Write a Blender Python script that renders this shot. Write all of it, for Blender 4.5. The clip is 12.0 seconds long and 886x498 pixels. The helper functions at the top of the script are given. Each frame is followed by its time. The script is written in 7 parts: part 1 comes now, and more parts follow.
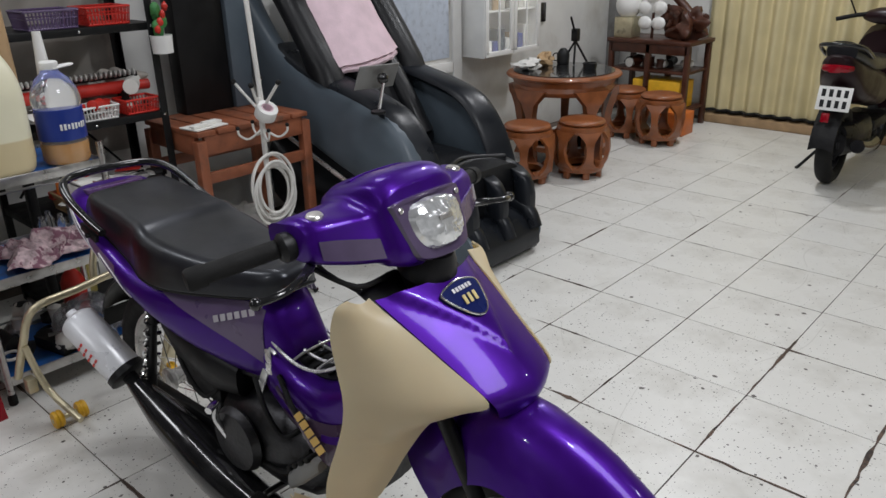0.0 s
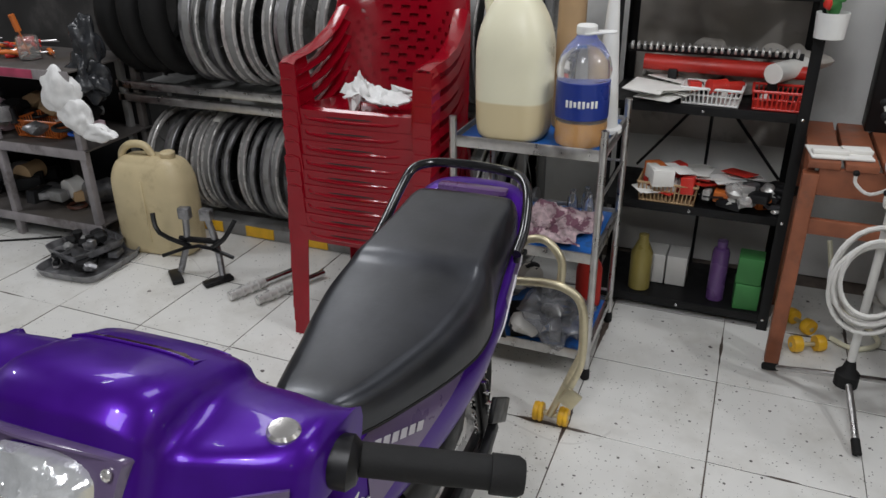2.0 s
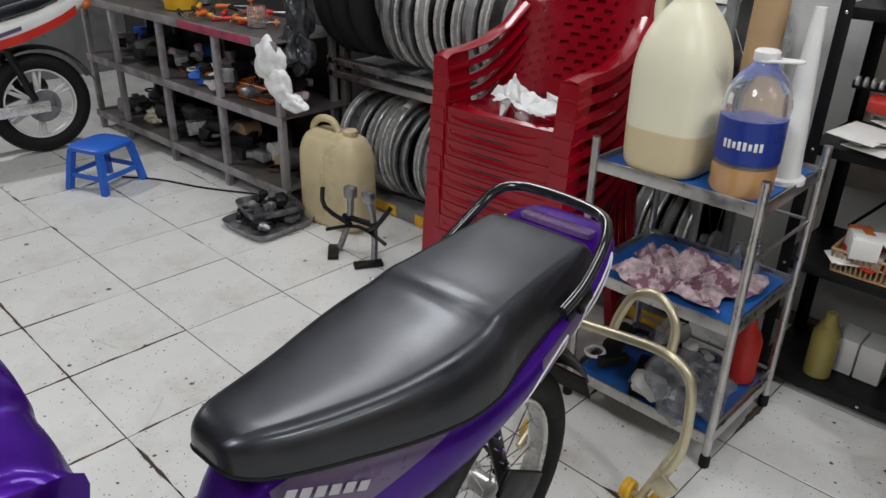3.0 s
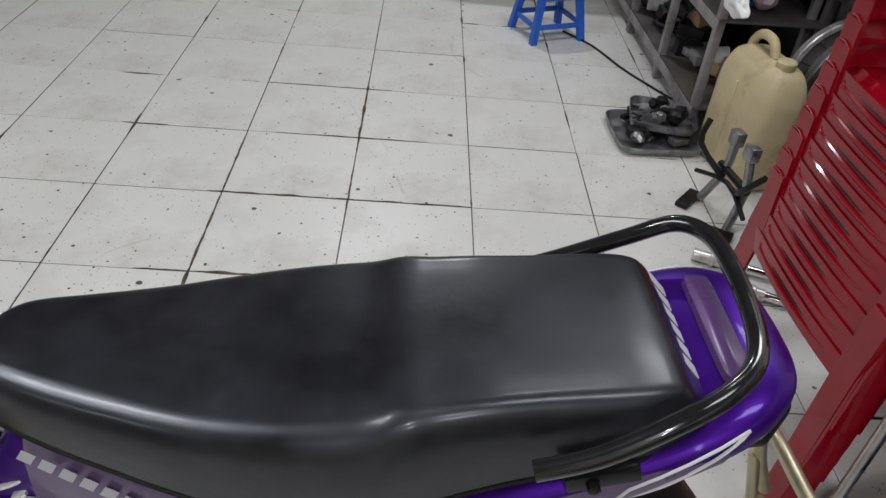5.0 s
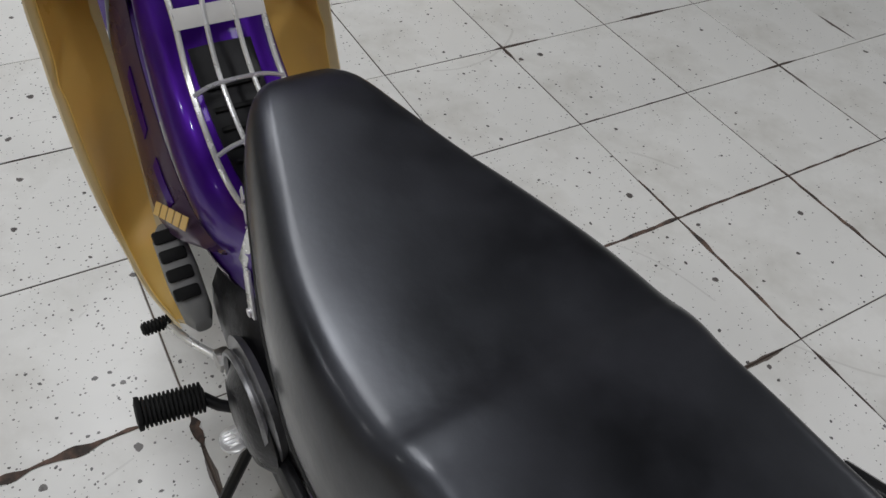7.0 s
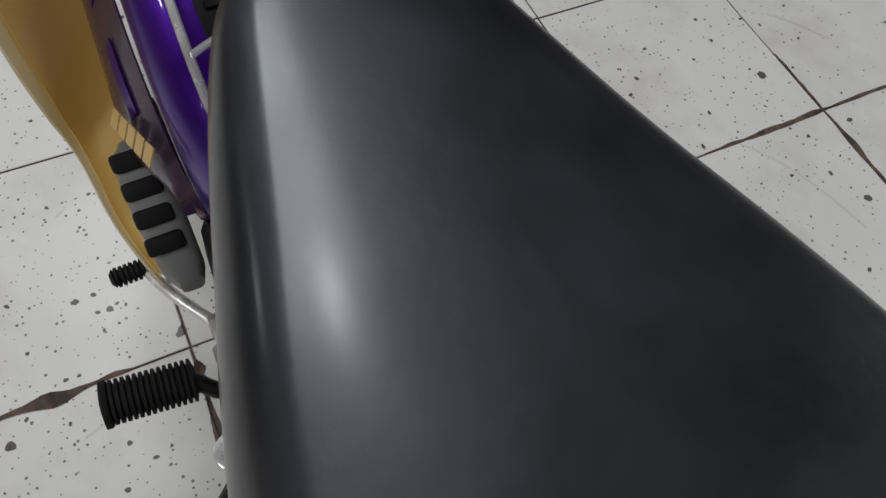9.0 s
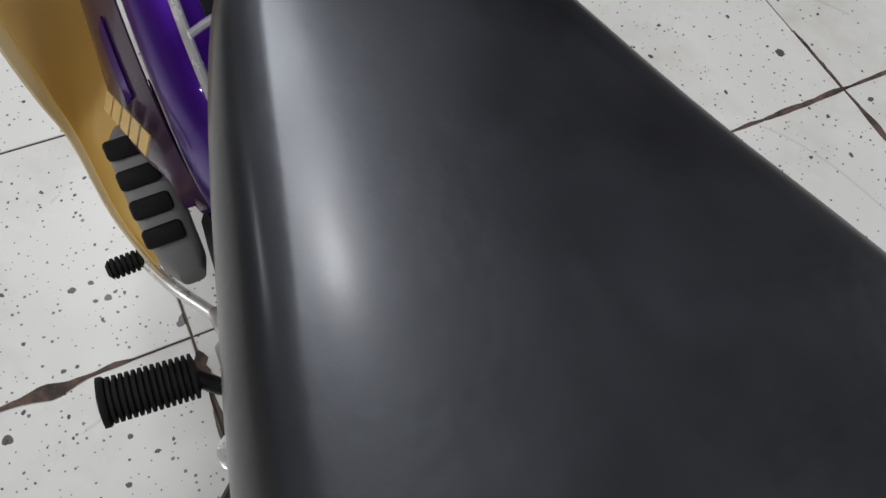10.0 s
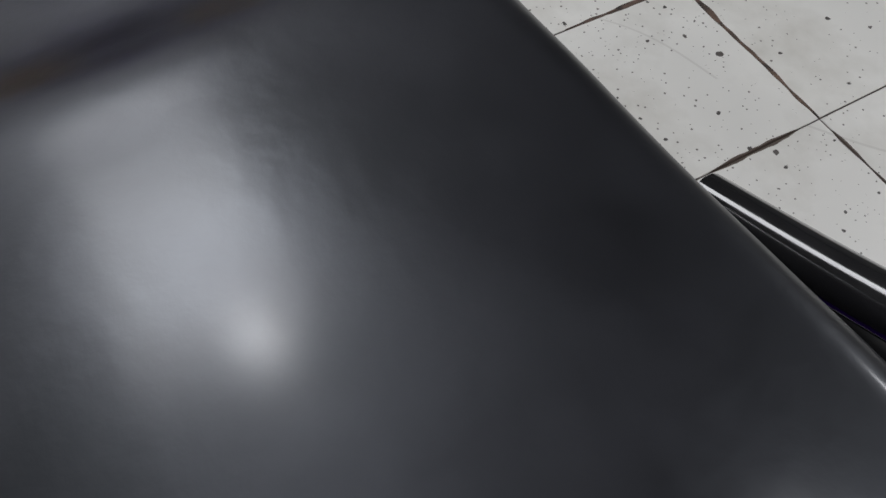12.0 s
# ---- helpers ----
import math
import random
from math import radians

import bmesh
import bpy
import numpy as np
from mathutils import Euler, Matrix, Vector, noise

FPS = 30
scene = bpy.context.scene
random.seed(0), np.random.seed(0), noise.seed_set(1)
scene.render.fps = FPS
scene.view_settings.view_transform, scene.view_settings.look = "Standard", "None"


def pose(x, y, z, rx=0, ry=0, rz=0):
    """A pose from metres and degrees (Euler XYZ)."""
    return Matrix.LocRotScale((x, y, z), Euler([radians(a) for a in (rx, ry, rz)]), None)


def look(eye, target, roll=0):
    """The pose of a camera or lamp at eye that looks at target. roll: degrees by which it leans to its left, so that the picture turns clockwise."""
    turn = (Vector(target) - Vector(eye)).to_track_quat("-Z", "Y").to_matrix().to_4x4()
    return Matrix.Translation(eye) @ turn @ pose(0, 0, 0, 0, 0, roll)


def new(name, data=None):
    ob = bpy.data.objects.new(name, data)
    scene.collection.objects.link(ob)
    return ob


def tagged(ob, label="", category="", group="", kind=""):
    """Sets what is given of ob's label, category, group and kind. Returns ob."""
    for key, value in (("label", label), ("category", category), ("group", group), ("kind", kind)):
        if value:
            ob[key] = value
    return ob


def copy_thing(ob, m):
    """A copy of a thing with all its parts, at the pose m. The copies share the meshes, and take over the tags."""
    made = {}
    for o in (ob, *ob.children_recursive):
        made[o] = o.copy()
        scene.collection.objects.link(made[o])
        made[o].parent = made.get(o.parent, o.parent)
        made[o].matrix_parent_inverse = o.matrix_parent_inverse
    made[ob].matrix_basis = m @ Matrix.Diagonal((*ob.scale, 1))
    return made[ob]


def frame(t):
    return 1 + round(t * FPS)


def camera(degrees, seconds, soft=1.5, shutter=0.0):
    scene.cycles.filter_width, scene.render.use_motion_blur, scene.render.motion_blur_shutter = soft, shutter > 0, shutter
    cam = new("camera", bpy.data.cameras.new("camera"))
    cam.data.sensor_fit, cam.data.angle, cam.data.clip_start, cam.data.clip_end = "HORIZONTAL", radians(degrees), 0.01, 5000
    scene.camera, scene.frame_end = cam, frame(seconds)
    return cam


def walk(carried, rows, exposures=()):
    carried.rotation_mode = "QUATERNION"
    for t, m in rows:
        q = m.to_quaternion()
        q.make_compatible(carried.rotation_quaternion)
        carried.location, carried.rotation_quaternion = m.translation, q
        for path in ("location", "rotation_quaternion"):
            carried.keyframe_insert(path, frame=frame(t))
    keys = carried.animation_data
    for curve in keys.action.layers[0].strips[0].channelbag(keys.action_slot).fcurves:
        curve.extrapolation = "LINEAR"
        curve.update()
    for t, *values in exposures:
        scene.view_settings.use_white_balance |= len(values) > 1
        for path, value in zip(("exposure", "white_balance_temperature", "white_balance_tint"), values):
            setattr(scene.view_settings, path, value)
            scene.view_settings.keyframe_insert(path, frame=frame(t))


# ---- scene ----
cam = camera(61.3, 12.0)
PATH = [
    (0, (-1.101, -0.127, 1.421), (0.15, -1.497, 0.674), -1.2),
    (0.5, (-1.027, -0.523, 1.389), (0.521, -1.522, 0.61), -1.3),
    (1, (-1.018, -0.966, 1.416), (0.754, -1.434, 0.617), -2.4),
    (1.5, (-0.830, -1.271, 1.384), (0.988, -1.186, 0.556), -0.3),
    (2, (-0.566, -1.550, 1.437), (1.100, -0.859, 0.572), -0.7),
    (2.5, (-0.363, -1.752, 1.436), (1.085, -0.679, 0.570), 0.7),
    (3, (-0.189, -1.77, 1.417), (1.113, -0.53, 0.541), 1.4),
    (3.2, (-0.116, -1.758, 1.406), (1.136, -0.471, 0.527), 2.2),
    (4.8, (0.533, -1.621, 1.369), (0.782, -0.027, 0.186), 4.3),
    (5, (0.602, -1.598, 1.366), (0.696, -0.017, 0.145), 5.6),
    (5.5, (0.688, -1.503, 1.325), (0.278, -0.004, 0.065), 5.7),
    (6, (0.764, -1.407, 1.297), (-0.137, -0.196, -0.015), 5.4),
    (6.5, (0.794, -1.311, 1.257), (-0.305, -0.359, -0.116), 8.9),
    (7, (0.779, -1.263, 1.226), (-0.325, -0.453, -0.232), 8.9),
    (7.2, (0.761, -1.238, 1.186), (-0.352, -0.475, -0.29), 7.7),
    (8.8, (0.484, -1.131, 1.05), (-0.407, -0.538, -0.639), 9.9),
    (9, (0.475, -1.131, 1.032), (-0.335, -0.565, -0.707), 10.8),
    (9.5, (0.461, -1.134, 1.028), (-0.278, -0.584, -0.747), 12.1),
    (10, (0.444, -1.127, 1.004), (-0.317, -0.583, -0.764), 11.3),
    (10.5, (0.497, -1.097, 1.003), (-0.396, -0.533, -0.696), 6.8),
    (11, (0.608, -1.072, 1.03), (-0.373, -0.454, -0.6), 4.1),
    (11.5, (0.76, -1.042, 1.035), (-0.237, -0.436, -0.59), 3.3),
    (12, (0.83, -1.042, 1.018), (-0.04, -0.509, -0.702), 2.6),
]
# the clip's camera adapts its exposure as the dark seat fills the view
EXPOSURE = [(0, -0.28), (1, -0.2), (2, -0.14), (3.2, -0.06), (4.8, -0.15), (5.5, -0.12), (6, -0.25), (6.5, -0.42), (7.2, -0.48), (8.8, -0.52), (9.1, -0.50), (9.5, -0.24), (10.2, -0.22), (11, -0.34), (11.5, -0.42), (12, -0.36)]
walk(cam, [(t, look(eye, target, roll)) for t, eye, target, roll in PATH], EXPOSURE)

# ---- light: unseen white ceiling lights, fitted to reflections and brightness ----
world = bpy.data.worlds.new("world")
scene.world = world
world.use_nodes = True
world.node_tree.nodes["Background"].inputs[0].default_value = (0.75, 0.8, 0.9, 1)
world.node_tree.nodes["Background"].inputs[1].default_value = 0.3
CEIL = 3.15
# a round lamp and a broad panel over the front of the motorbike follow seat reflections, others further off are mostly
# added fill: x, y, watts, width, length, turn
for lx, ly, watts, wide, long, turn in ((-1.03, -1.10, 13, 0.14, 0.14, 0), (-1.90, -1.25, 70, 1.75, 0.90, 0), (1.20, -1.55, 19, 0.90, 0.50, 0), (1.9, 0.75, 28, 0.90, 0.60, 0), (0.9, 0.30, 6, 0.5, 0.10, 0), (0.5, -3.6, 28, 0.14, 0.14, 0), (0.9, -5.3, 42, 0.14, 0.14, 0),
                                        (0.3, 3.4, 44, 0.14, 0.14, 0), (-2.7, -3.8, 13, 0.14, 0.14, 0)):
    lamp = bpy.data.lights.new("unseen_ceiling_light", "AREA")
    lamp.shape, lamp.size, lamp.size_y, lamp.energy, lamp.color = "RECTANGLE", wide, long, watts, (0.955, 0.965, 1.0)
    new("unseen_ceiling_light", lamp).matrix_world = pose(lx, ly, CEIL - 0.06, 0, 0, turn)


# ---- materials ----
def mat(name, base, rough=0.5, metal=0.0, vary=0.12, scale=8.0, bump=0.0, bscale=60.0, coat=0.0, dirt=None, dscale=3.0, dlow=0.55, dhigh=0.7, alpha=1.0, trans=0.0, spec=0.5, rvary=0.1, fine=True):
    m = bpy.data.materials.new(name)
    m.use_nodes = True
    nt = m.node_tree
    bs = nt.nodes["Principled BSDF"]
    geo = nt.nodes.new("ShaderNodeTexCoord")
    n1 = nt.nodes.new("ShaderNodeTexNoise")
    n1.inputs["Scale"].default_value, n1.inputs["Detail"].default_value = scale, 6
    nt.links.new(geo.outputs["Object"], n1.inputs["Vector"])
    ramp = nt.nodes.new("ShaderNodeMapRange")
    ramp.inputs["From Min"].default_value, ramp.inputs["From Max"].default_value = 0.3, 0.7
    ramp.inputs["To Min"].default_value, ramp.inputs["To Max"].default_value = 1 - vary, 1 + vary
    nt.links.new(n1.outputs["Fac"], ramp.inputs["Value"])
    mul = nt.nodes.new("ShaderNodeVectorMath")
    mul.operation = "SCALE"
    mul.inputs[0].default_value = base[:3]
    nt.links.new(ramp.outputs["Result"], mul.inputs["Scale"])
    col = mul.outputs["Vector"]
    if dirt:
        n2 = nt.nodes.new("ShaderNodeTexNoise")
        n2.inputs["Scale"].default_value, n2.inputs["Detail"].default_value, n2.inputs["Roughness"].default_value = dscale, 8, 0.65
        nt.links.new(geo.outputs["Object"], n2.inputs["Vector"])
        mr = nt.nodes.new("ShaderNodeMapRange")
        mr.inputs["From Min"].default_value, mr.inputs["From Max"].default_value = dlow, dhigh
        nt.links.new(n2.outputs["Fac"], mr.inputs["Value"])
        mix = nt.nodes.new("ShaderNodeMix")
        mix.data_type = "RGBA"
        nt.links.new(mr.outputs["Result"], mix.inputs[0])
        nt.links.new(col, mix.inputs[6])
        mix.inputs[7].default_value = (*dirt[:3], 1)
        col = mix.outputs[2]
    nt.links.new(col, bs.inputs["Base Color"])
    rr = nt.nodes.new("ShaderNodeMapRange")
    rr.inputs["From Min"].default_value, rr.inputs["From Max"].default_value = 0.3, 0.7
    rr.inputs["To Min"].default_value, rr.inputs["To Max"].default_value = max(0.02, rough - rvary), min(1, rough + rvary)
    nt.links.new(n1.outputs["Fac"], rr.inputs["Value"])
    nt.links.new(rr.outputs["Result"], bs.inputs["Roughness"])
    bs.inputs["Metallic"].default_value, bs.inputs["Coat Weight"].default_value = metal, coat
    bs.inputs["Coat Roughness"].default_value = 0.06
    bs.inputs["Specular IOR Level"].default_value = spec
    bs.inputs["Transmission Weight"].default_value, bs.inputs["Alpha"].default_value = trans, alpha
    if bump:
        n3 = nt.nodes.new("ShaderNodeTexNoise")
        n3.inputs["Scale"].default_value, n3.inputs["Detail"].default_value = bscale, 4
        nt.links.new(geo.outputs["Object"], n3.inputs["Vector"])
        bp = nt.nodes.new("ShaderNodeBump")
        bp.inputs["Strength"].default_value, bp.inputs["Distance"].default_value = bump, 0.004
        nt.links.new(n3.outputs["Fac"], bp.inputs["Height"])
        nt.links.new(bp.outputs["Normal"], bs.inputs["Normal"])
    return m


def tile_material(chips=True):
    # pale ceramic with dark specks, scuffs, and brown chips along some joints
    m = mat("floor_tile", (0.68, 0.675, 0.645), 0.41, vary=0.05, scale=3.0, dirt=(0.46, 0.445, 0.405), dscale=2.6, dlow=0.47, dhigh=0.78)
    nt = m.node_tree
    bs = nt.nodes["Principled BSDF"]
    col = bs.inputs["Base Color"].links[0].from_socket
    geo = nt.nodes.new("ShaderNodeNewGeometry")
    tex = nt.nodes.new("ShaderNodeTexCoord")

    def math_node(op, a, b=None):
        n = nt.nodes.new("ShaderNodeMath")
        n.operation = op
        for k, v in ((0, a), (1, b)):
            if v is None:
                continue
            if isinstance(v, (int, float)):
                n.inputs[k].default_value = v
            else:
                nt.links.new(v, n.inputs[k])
        return n.outputs[0]

    def noise_node(scale, detail=4, vec=geo.outputs["Position"]):
        n = nt.nodes.new("ShaderNodeTexNoise")
        n.inputs["Scale"].default_value, n.inputs["Detail"].default_value = scale, detail
        nt.links.new(vec, n.inputs["Vector"])
        return n.outputs["Fac"]

    def over(col, fac, paint):
        mix = nt.nodes.new("ShaderNodeMix")
        mix.data_type = "RGBA"
        nt.links.new(fac, mix.inputs[0])
        nt.links.new(col, mix.inputs[6])
        mix.inputs[7].default_value = (*paint, 1)
        return mix.outputs[2]

    # specks of grease and chipped glaze in three sizes, denser where the bikes are worked on
    away = nt.nodes.new("ShaderNodeVectorMath")
    away.operation = "DISTANCE"
    nt.links.new(geo.outputs["Position"], away.inputs[0])
    away.inputs[1].default_value = (0.0, -1.35, 0.0)
    spread = nt.nodes.new("ShaderNodeMapRange")
    spread.inputs["From Min"].default_value, spread.inputs["From Max"].default_value = 0.35, 1.9
    spread.inputs["To Min"].default_value, spread.inputs["To Max"].default_value = 1.0, 0.30
    nt.links.new(away.outputs["Value"], spread.inputs["Value"])
    dense = math_node("MULTIPLY", spread.outputs["Result"], math_node("MULTIPLY", noise_node(2.3, 3), 2.0))
    for scale, share, radius, wobble, deep, paint in ((100, 0.27, 0.18, 0.30, 0.85, (0.06, 0.052, 0.046)), (34, 0.24, 0.11, 0.52, 0.95, (0.032, 0.028, 0.025)), (13, 0.22, 0.075, 0.50, 0.94, (0.050, 0.041, 0.036))):
        warp = nt.nodes.new("ShaderNodeVectorMath")
        warp.operation = "ADD"
        nt.links.new(geo.outputs["Position"], warp.inputs[0])
        warp.inputs[1].default_value = (scale * 0.37, scale * 0.11, 0)
        vo = nt.nodes.new("ShaderNodeTexVoronoi")
        vo.voronoi_dimensions = "2D"
        vo.inputs["Scale"].default_value, vo.inputs["Randomness"].default_value = scale, 1
        nt.links.new(warp.outputs["Vector"], vo.inputs["Vector"])
        sep = nt.nodes.new("ShaderNodeSeparateColor")
        nt.links.new(vo.outputs["Color"], sep.inputs[0])
        live = math_node("LESS_THAN", sep.outputs[0], math_node("MULTIPLY", dense, share))
        size = math_node("MULTIPLY", math_node("ADD", math_node("POWER", sep.outputs[1], 2.0), 0.35), radius)
        wob = math_node("MULTIPLY", math_node("SUBTRACT", noise_node(scale * 2.1, 4), 0.5), wobble)
        speck = math_node("MULTIPLY", math_node("LESS_THAN", math_node("ADD", vo.outputs["Distance"], wob), size), live)
        col = over(col, math_node("MULTIPLY", speck, deep), paint)
    # thin curved scuffs
    wave = nt.nodes.new("ShaderNodeTexWave")
    wave.inputs["Scale"].default_value, wave.inputs["Distortion"].default_value, wave.inputs["Detail Scale"].default_value = 0.55, 16, 0.9
    nt.links.new(geo.outputs["Position"], wave.inputs["Vector"])
    scuff = math_node("MULTIPLY", math_node("GREATER_THAN", wave.outputs["Fac"], 0.99955), math_node("GREATER_THAN", noise_node(3.1, 2), 0.55))
    col = over(col, math_node("MULTIPLY", scuff, 0.2), (0.25, 0.23, 0.21))
    # chipped glaze along the edge
    sx = nt.nodes.new("ShaderNodeSeparateXYZ")
    nt.links.new(tex.outputs["Object"], sx.inputs[0])
    edge = math_node("MAXIMUM", math_node("ABSOLUTE", sx.outputs[0]), math_node("ABSOLUTE", sx.outputs[1]))
    depth = math_node("MULTIPLY", math_node("MAXIMUM", math_node("SUBTRACT", noise_node(3.1, 3), 0.575), 0.0), 0.062)
    chip = math_node("GREATER_THAN", edge, math_node("SUBTRACT", 0.1985, math_node("MULTIPLY", depth, math_node("ADD", noise_node(38, 3), 0.4))))
    if chips:
        col = over(col, chip, (0.085, 0.064, 0.052))
    nt.links.new(col, bs.inputs["Base Color"])
    bp = nt.nodes.new("ShaderNodeBump")
    bp.inputs["Strength"].default_value, bp.inputs["Distance"].default_value = 0.6, 0.002
    nt.links.new(math_node("SUBTRACT", 1.0, chip), bp.inputs["Height"])
    if chips:
        nt.links.new(bp.outputs["Normal"], bs.inputs["Normal"])
    return m


M = {}
M["tile"] = tile_material()
M["tile_far"] = tile_material(False)
M["grout"] = mat("grout", (0.15, 0.12, 0.10), 0.9, vary=0.3, scale=20)
M["plaster"] = mat("plaster", (0.74, 0.74, 0.72), 0.85, vary=0.06, scale=4, bump=0.2, bscale=40, dirt=(0.52, 0.50, 0.46), dscale=1.6, dlow=0.5, dhigh=0.75)
M["wall_dark"] = mat("near_black_wall", (0.045, 0.043, 0.042), 0.75, vary=0.3, scale=5, dirt=(0.10, 0.095, 0.09), dscale=2.5)
M["ceiling"] = mat("ceiling_paint", (0.14, 0.14, 0.14), 0.9, vary=0.06, scale=2)
M["purple"] = mat("purple_paint", (0.052, 0.006, 0.215), 0.36, metal=0.5, vary=0.06, scale=30, coat=0.28, rvary=0.05, spec=0.1)
M["plum"] = mat("plum_panel", (0.055, 0.030, 0.062), 0.3, vary=0.08, scale=14, coat=0.6)
M["lilac"] = mat("lilac_decal", (0.115, 0.078, 0.165), 0.35, vary=0.06, scale=20, coat=0.4)
M["cream"] = mat("cream_plastic", (0.79, 0.71, 0.52), 0.45, vary=0.05, scale=6, bump=0.02, bscale=200)
M["amber"] = mat("amber_plastic_back", (0.97, 0.72, 0.26), 0.36, vary=0.10, scale=7, dirt=(0.80, 0.66, 0.36), dscale=4, dlow=0.5, dhigh=0.8)
for key, tint, share in (("cream", (0.97, 0.85, 0.55), 0.42), ("amber", (0.98, 0.82, 0.36), 0.55)):
    nt = M[key].node_tree
    tl = nt.nodes.new("ShaderNodeBsdfTranslucent")
    tl.inputs[0].default_value = (*tint, 1)
    mx = nt.nodes.new("ShaderNodeMixShader")
    mx.inputs[0].default_value = share
    nt.links.new(nt.nodes["Principled BSDF"].outputs[0], mx.inputs[1])
    nt.links.new(tl.outputs[0], mx.inputs[2])
    nt.links.new(mx.outputs[0], nt.nodes["Material Output"].inputs[0])
M["vinyl"] = mat("black_vinyl", (0.0055, 0.0055, 0.0070), 0.38, vary=0.4, scale=9, bump=0.05, bscale=110, rvary=0.09, spec=0.5, coat=0.38, dirt=(0.017, 0.017, 0.021), dscale=7, dlow=0.45, dhigh=0.72)
M["vinyl"].node_tree.nodes["Principled BSDF"].inputs["Coat Roughness"].default_value = 0.18
M["vinyl"].node_tree.nodes["Principled BSDF"].inputs["Coat IOR"].default_value = 1.4
M["vinyl"].node_tree.nodes["Principled BSDF"].inputs["Specular Tint"].default_value = (0.84, 0.90, 1.0, 1)
M["black"] = mat("black_plastic", (0.008, 0.008, 0.009), 0.42, vary=0.25, scale=30, bump=0.05, bscale=300, spec=0.28)
M["gloss_black"] = mat("gloss_black", (0.012, 0.012, 0.013), 0.15, vary=0.15, scale=20, coat=0.6, spec=0.35)
M["rubber"] = mat("rubber", (0.008, 0.008, 0.008), 0.7, vary=0.25, scale=40, bump=0.15, bscale=150, spec=0.28)
M["chrome"] = mat("chrome", (0.78, 0.78, 0.79), 0.14, metal=1.0, vary=0.08, scale=40)
M["bright"] = mat("bright_zinc", (0.80, 0.80, 0.79), 0.26, metal=0.55, vary=0.08, scale=30)
M["steel"] = mat("brushed_steel", (0.55, 0.54, 0.53), 0.34, metal=1.0, vary=0.18, scale=25, bump=0.05, bscale=300)
M["engine"] = mat("oily_engine_metal", (0.045, 0.045, 0.048), 0.36, metal=0.7, vary=0.4, scale=18, bump=0.3, bscale=90, dirt=(0.02, 0.018, 0.016), dscale=9, spec=0.28)
M["frame_black"] = mat("frame_black", (0.009, 0.009, 0.010), 0.4, vary=0.3, scale=20, spec=0.28)
M["silencer"] = mat("silver_silencer", (0.74, 0.75, 0.78), 0.3, metal=0.2, vary=0.08, scale=12)
M["white"] = mat("white_plastic", (0.78, 0.78, 0.76), 0.4, vary=0.05, scale=10)
M["dirty_white"] = mat("dirty_white_paint", (0.66, 0.65, 0.62), 0.5, vary=0.1, scale=8, dirt=(0.35, 0.32, 0.28), dscale=5, dlow=0.6)
M["red_chair"] = mat("red_chair_plastic", (0.25, 0.002, 0.010), 0.16, vary=0.10, scale=8, coat=0.4, bump=0.03, bscale=30, spec=0.25)
M["dark_red"] = mat("dark_red_paint", (0.014, 0.003, 0.005), 0.42, vary=0.15, scale=9, coat=0.15, spec=0.25)
M["red"] = mat("red_plastic", (0.56, 0.03, 0.02), 0.4, vary=0.1)
M["blue"] = mat("blue_plastic", (0.02, 0.12, 0.55), 0.4, vary=0.1)
M["blue_lino"] = mat("blue_shelf_sheet", (0.02, 0.13, 0.45), 0.4, vary=0.2, scale=10, dirt=(0.05, 0.07, 0.12), dscale=8)
M["shelf_black"] = mat("black_powder_steel", (0.006, 0.006, 0.0065), 0.45, vary=0.2, scale=20, spec=0.28)
M["wood"] = mat("red_brown_wood", (0.25, 0.078, 0.024), 0.38, vary=0.25, scale=14, bump=0.1, bscale=60, coat=0.3)
M["wood_desk"] = mat("worn_red_wood", (0.26, 0.085, 0.04), 0.5, vary=0.25, scale=16, bump=0.2, bscale=50, dirt=(0.12, 0.06, 0.04), dscale=6)
M["dark_wood"] = mat("dark_wood", (0.065, 0.021, 0.011), 0.36, vary=0.3, scale=12)
M["hdpe"] = mat("milky_plastic", (0.80, 0.77, 0.58), 0.36, vary=0.05, scale=5, dirt=(0.72, 0.67, 0.46), dscale=2.5)
nt = M["hdpe"].node_tree
tc = nt.nodes.new("ShaderNodeTexCoord")
sz = nt.nodes.new("ShaderNodeSeparateXYZ")
nt.links.new(tc.outputs["Object"], sz.inputs[0])
lev = nt.nodes.new("ShaderNodeMapRange")
lev.inputs["From Min"].default_value, lev.inputs["From Max"].default_value = 0.116, 0.110
nt.links.new(sz.outputs[2], lev.inputs["Value"])
oil = nt.nodes.new("ShaderNodeMix")
oil.data_type = "RGBA"
old = nt.nodes["Principled BSDF"].inputs["Base Color"].links[0].from_socket
nt.links.new(lev.outputs["Result"], oil.inputs[0])
nt.links.new(old, oil.inputs[6])
oil.inputs[7].default_value = (0.64, 0.54, 0.33, 1)
M["jug"] = M["hdpe"].copy()
M["jug"].name = "milky_jug_part_full_of_oil"
jn = M["jug"].node_tree
jn.links.new([n for n in jn.nodes if n.type == "MIX"][-1].outputs[2], jn.nodes["Principled BSDF"].inputs["Base Color"])
M["hdpe_dirty"] = mat("stained_milky_plastic", (0.60, 0.50, 0.30), 0.5, vary=0.12, scale=6, dirt=(0.32, 0.24, 0.13), dscale=4, dlow=0.5)
M["pet"] = mat("clear_bottle", (0.92, 0.92, 0.90), 0.08, vary=0.02, trans=0.9, rvary=0.03)
M["petrol"] = mat("amber_liquid", (0.62, 0.30, 0.05), 0.15, vary=0.08, trans=0.35)
M["label_blue"] = mat("blue_label", (0.012, 0.035, 0.24), 0.35, vary=0.08)
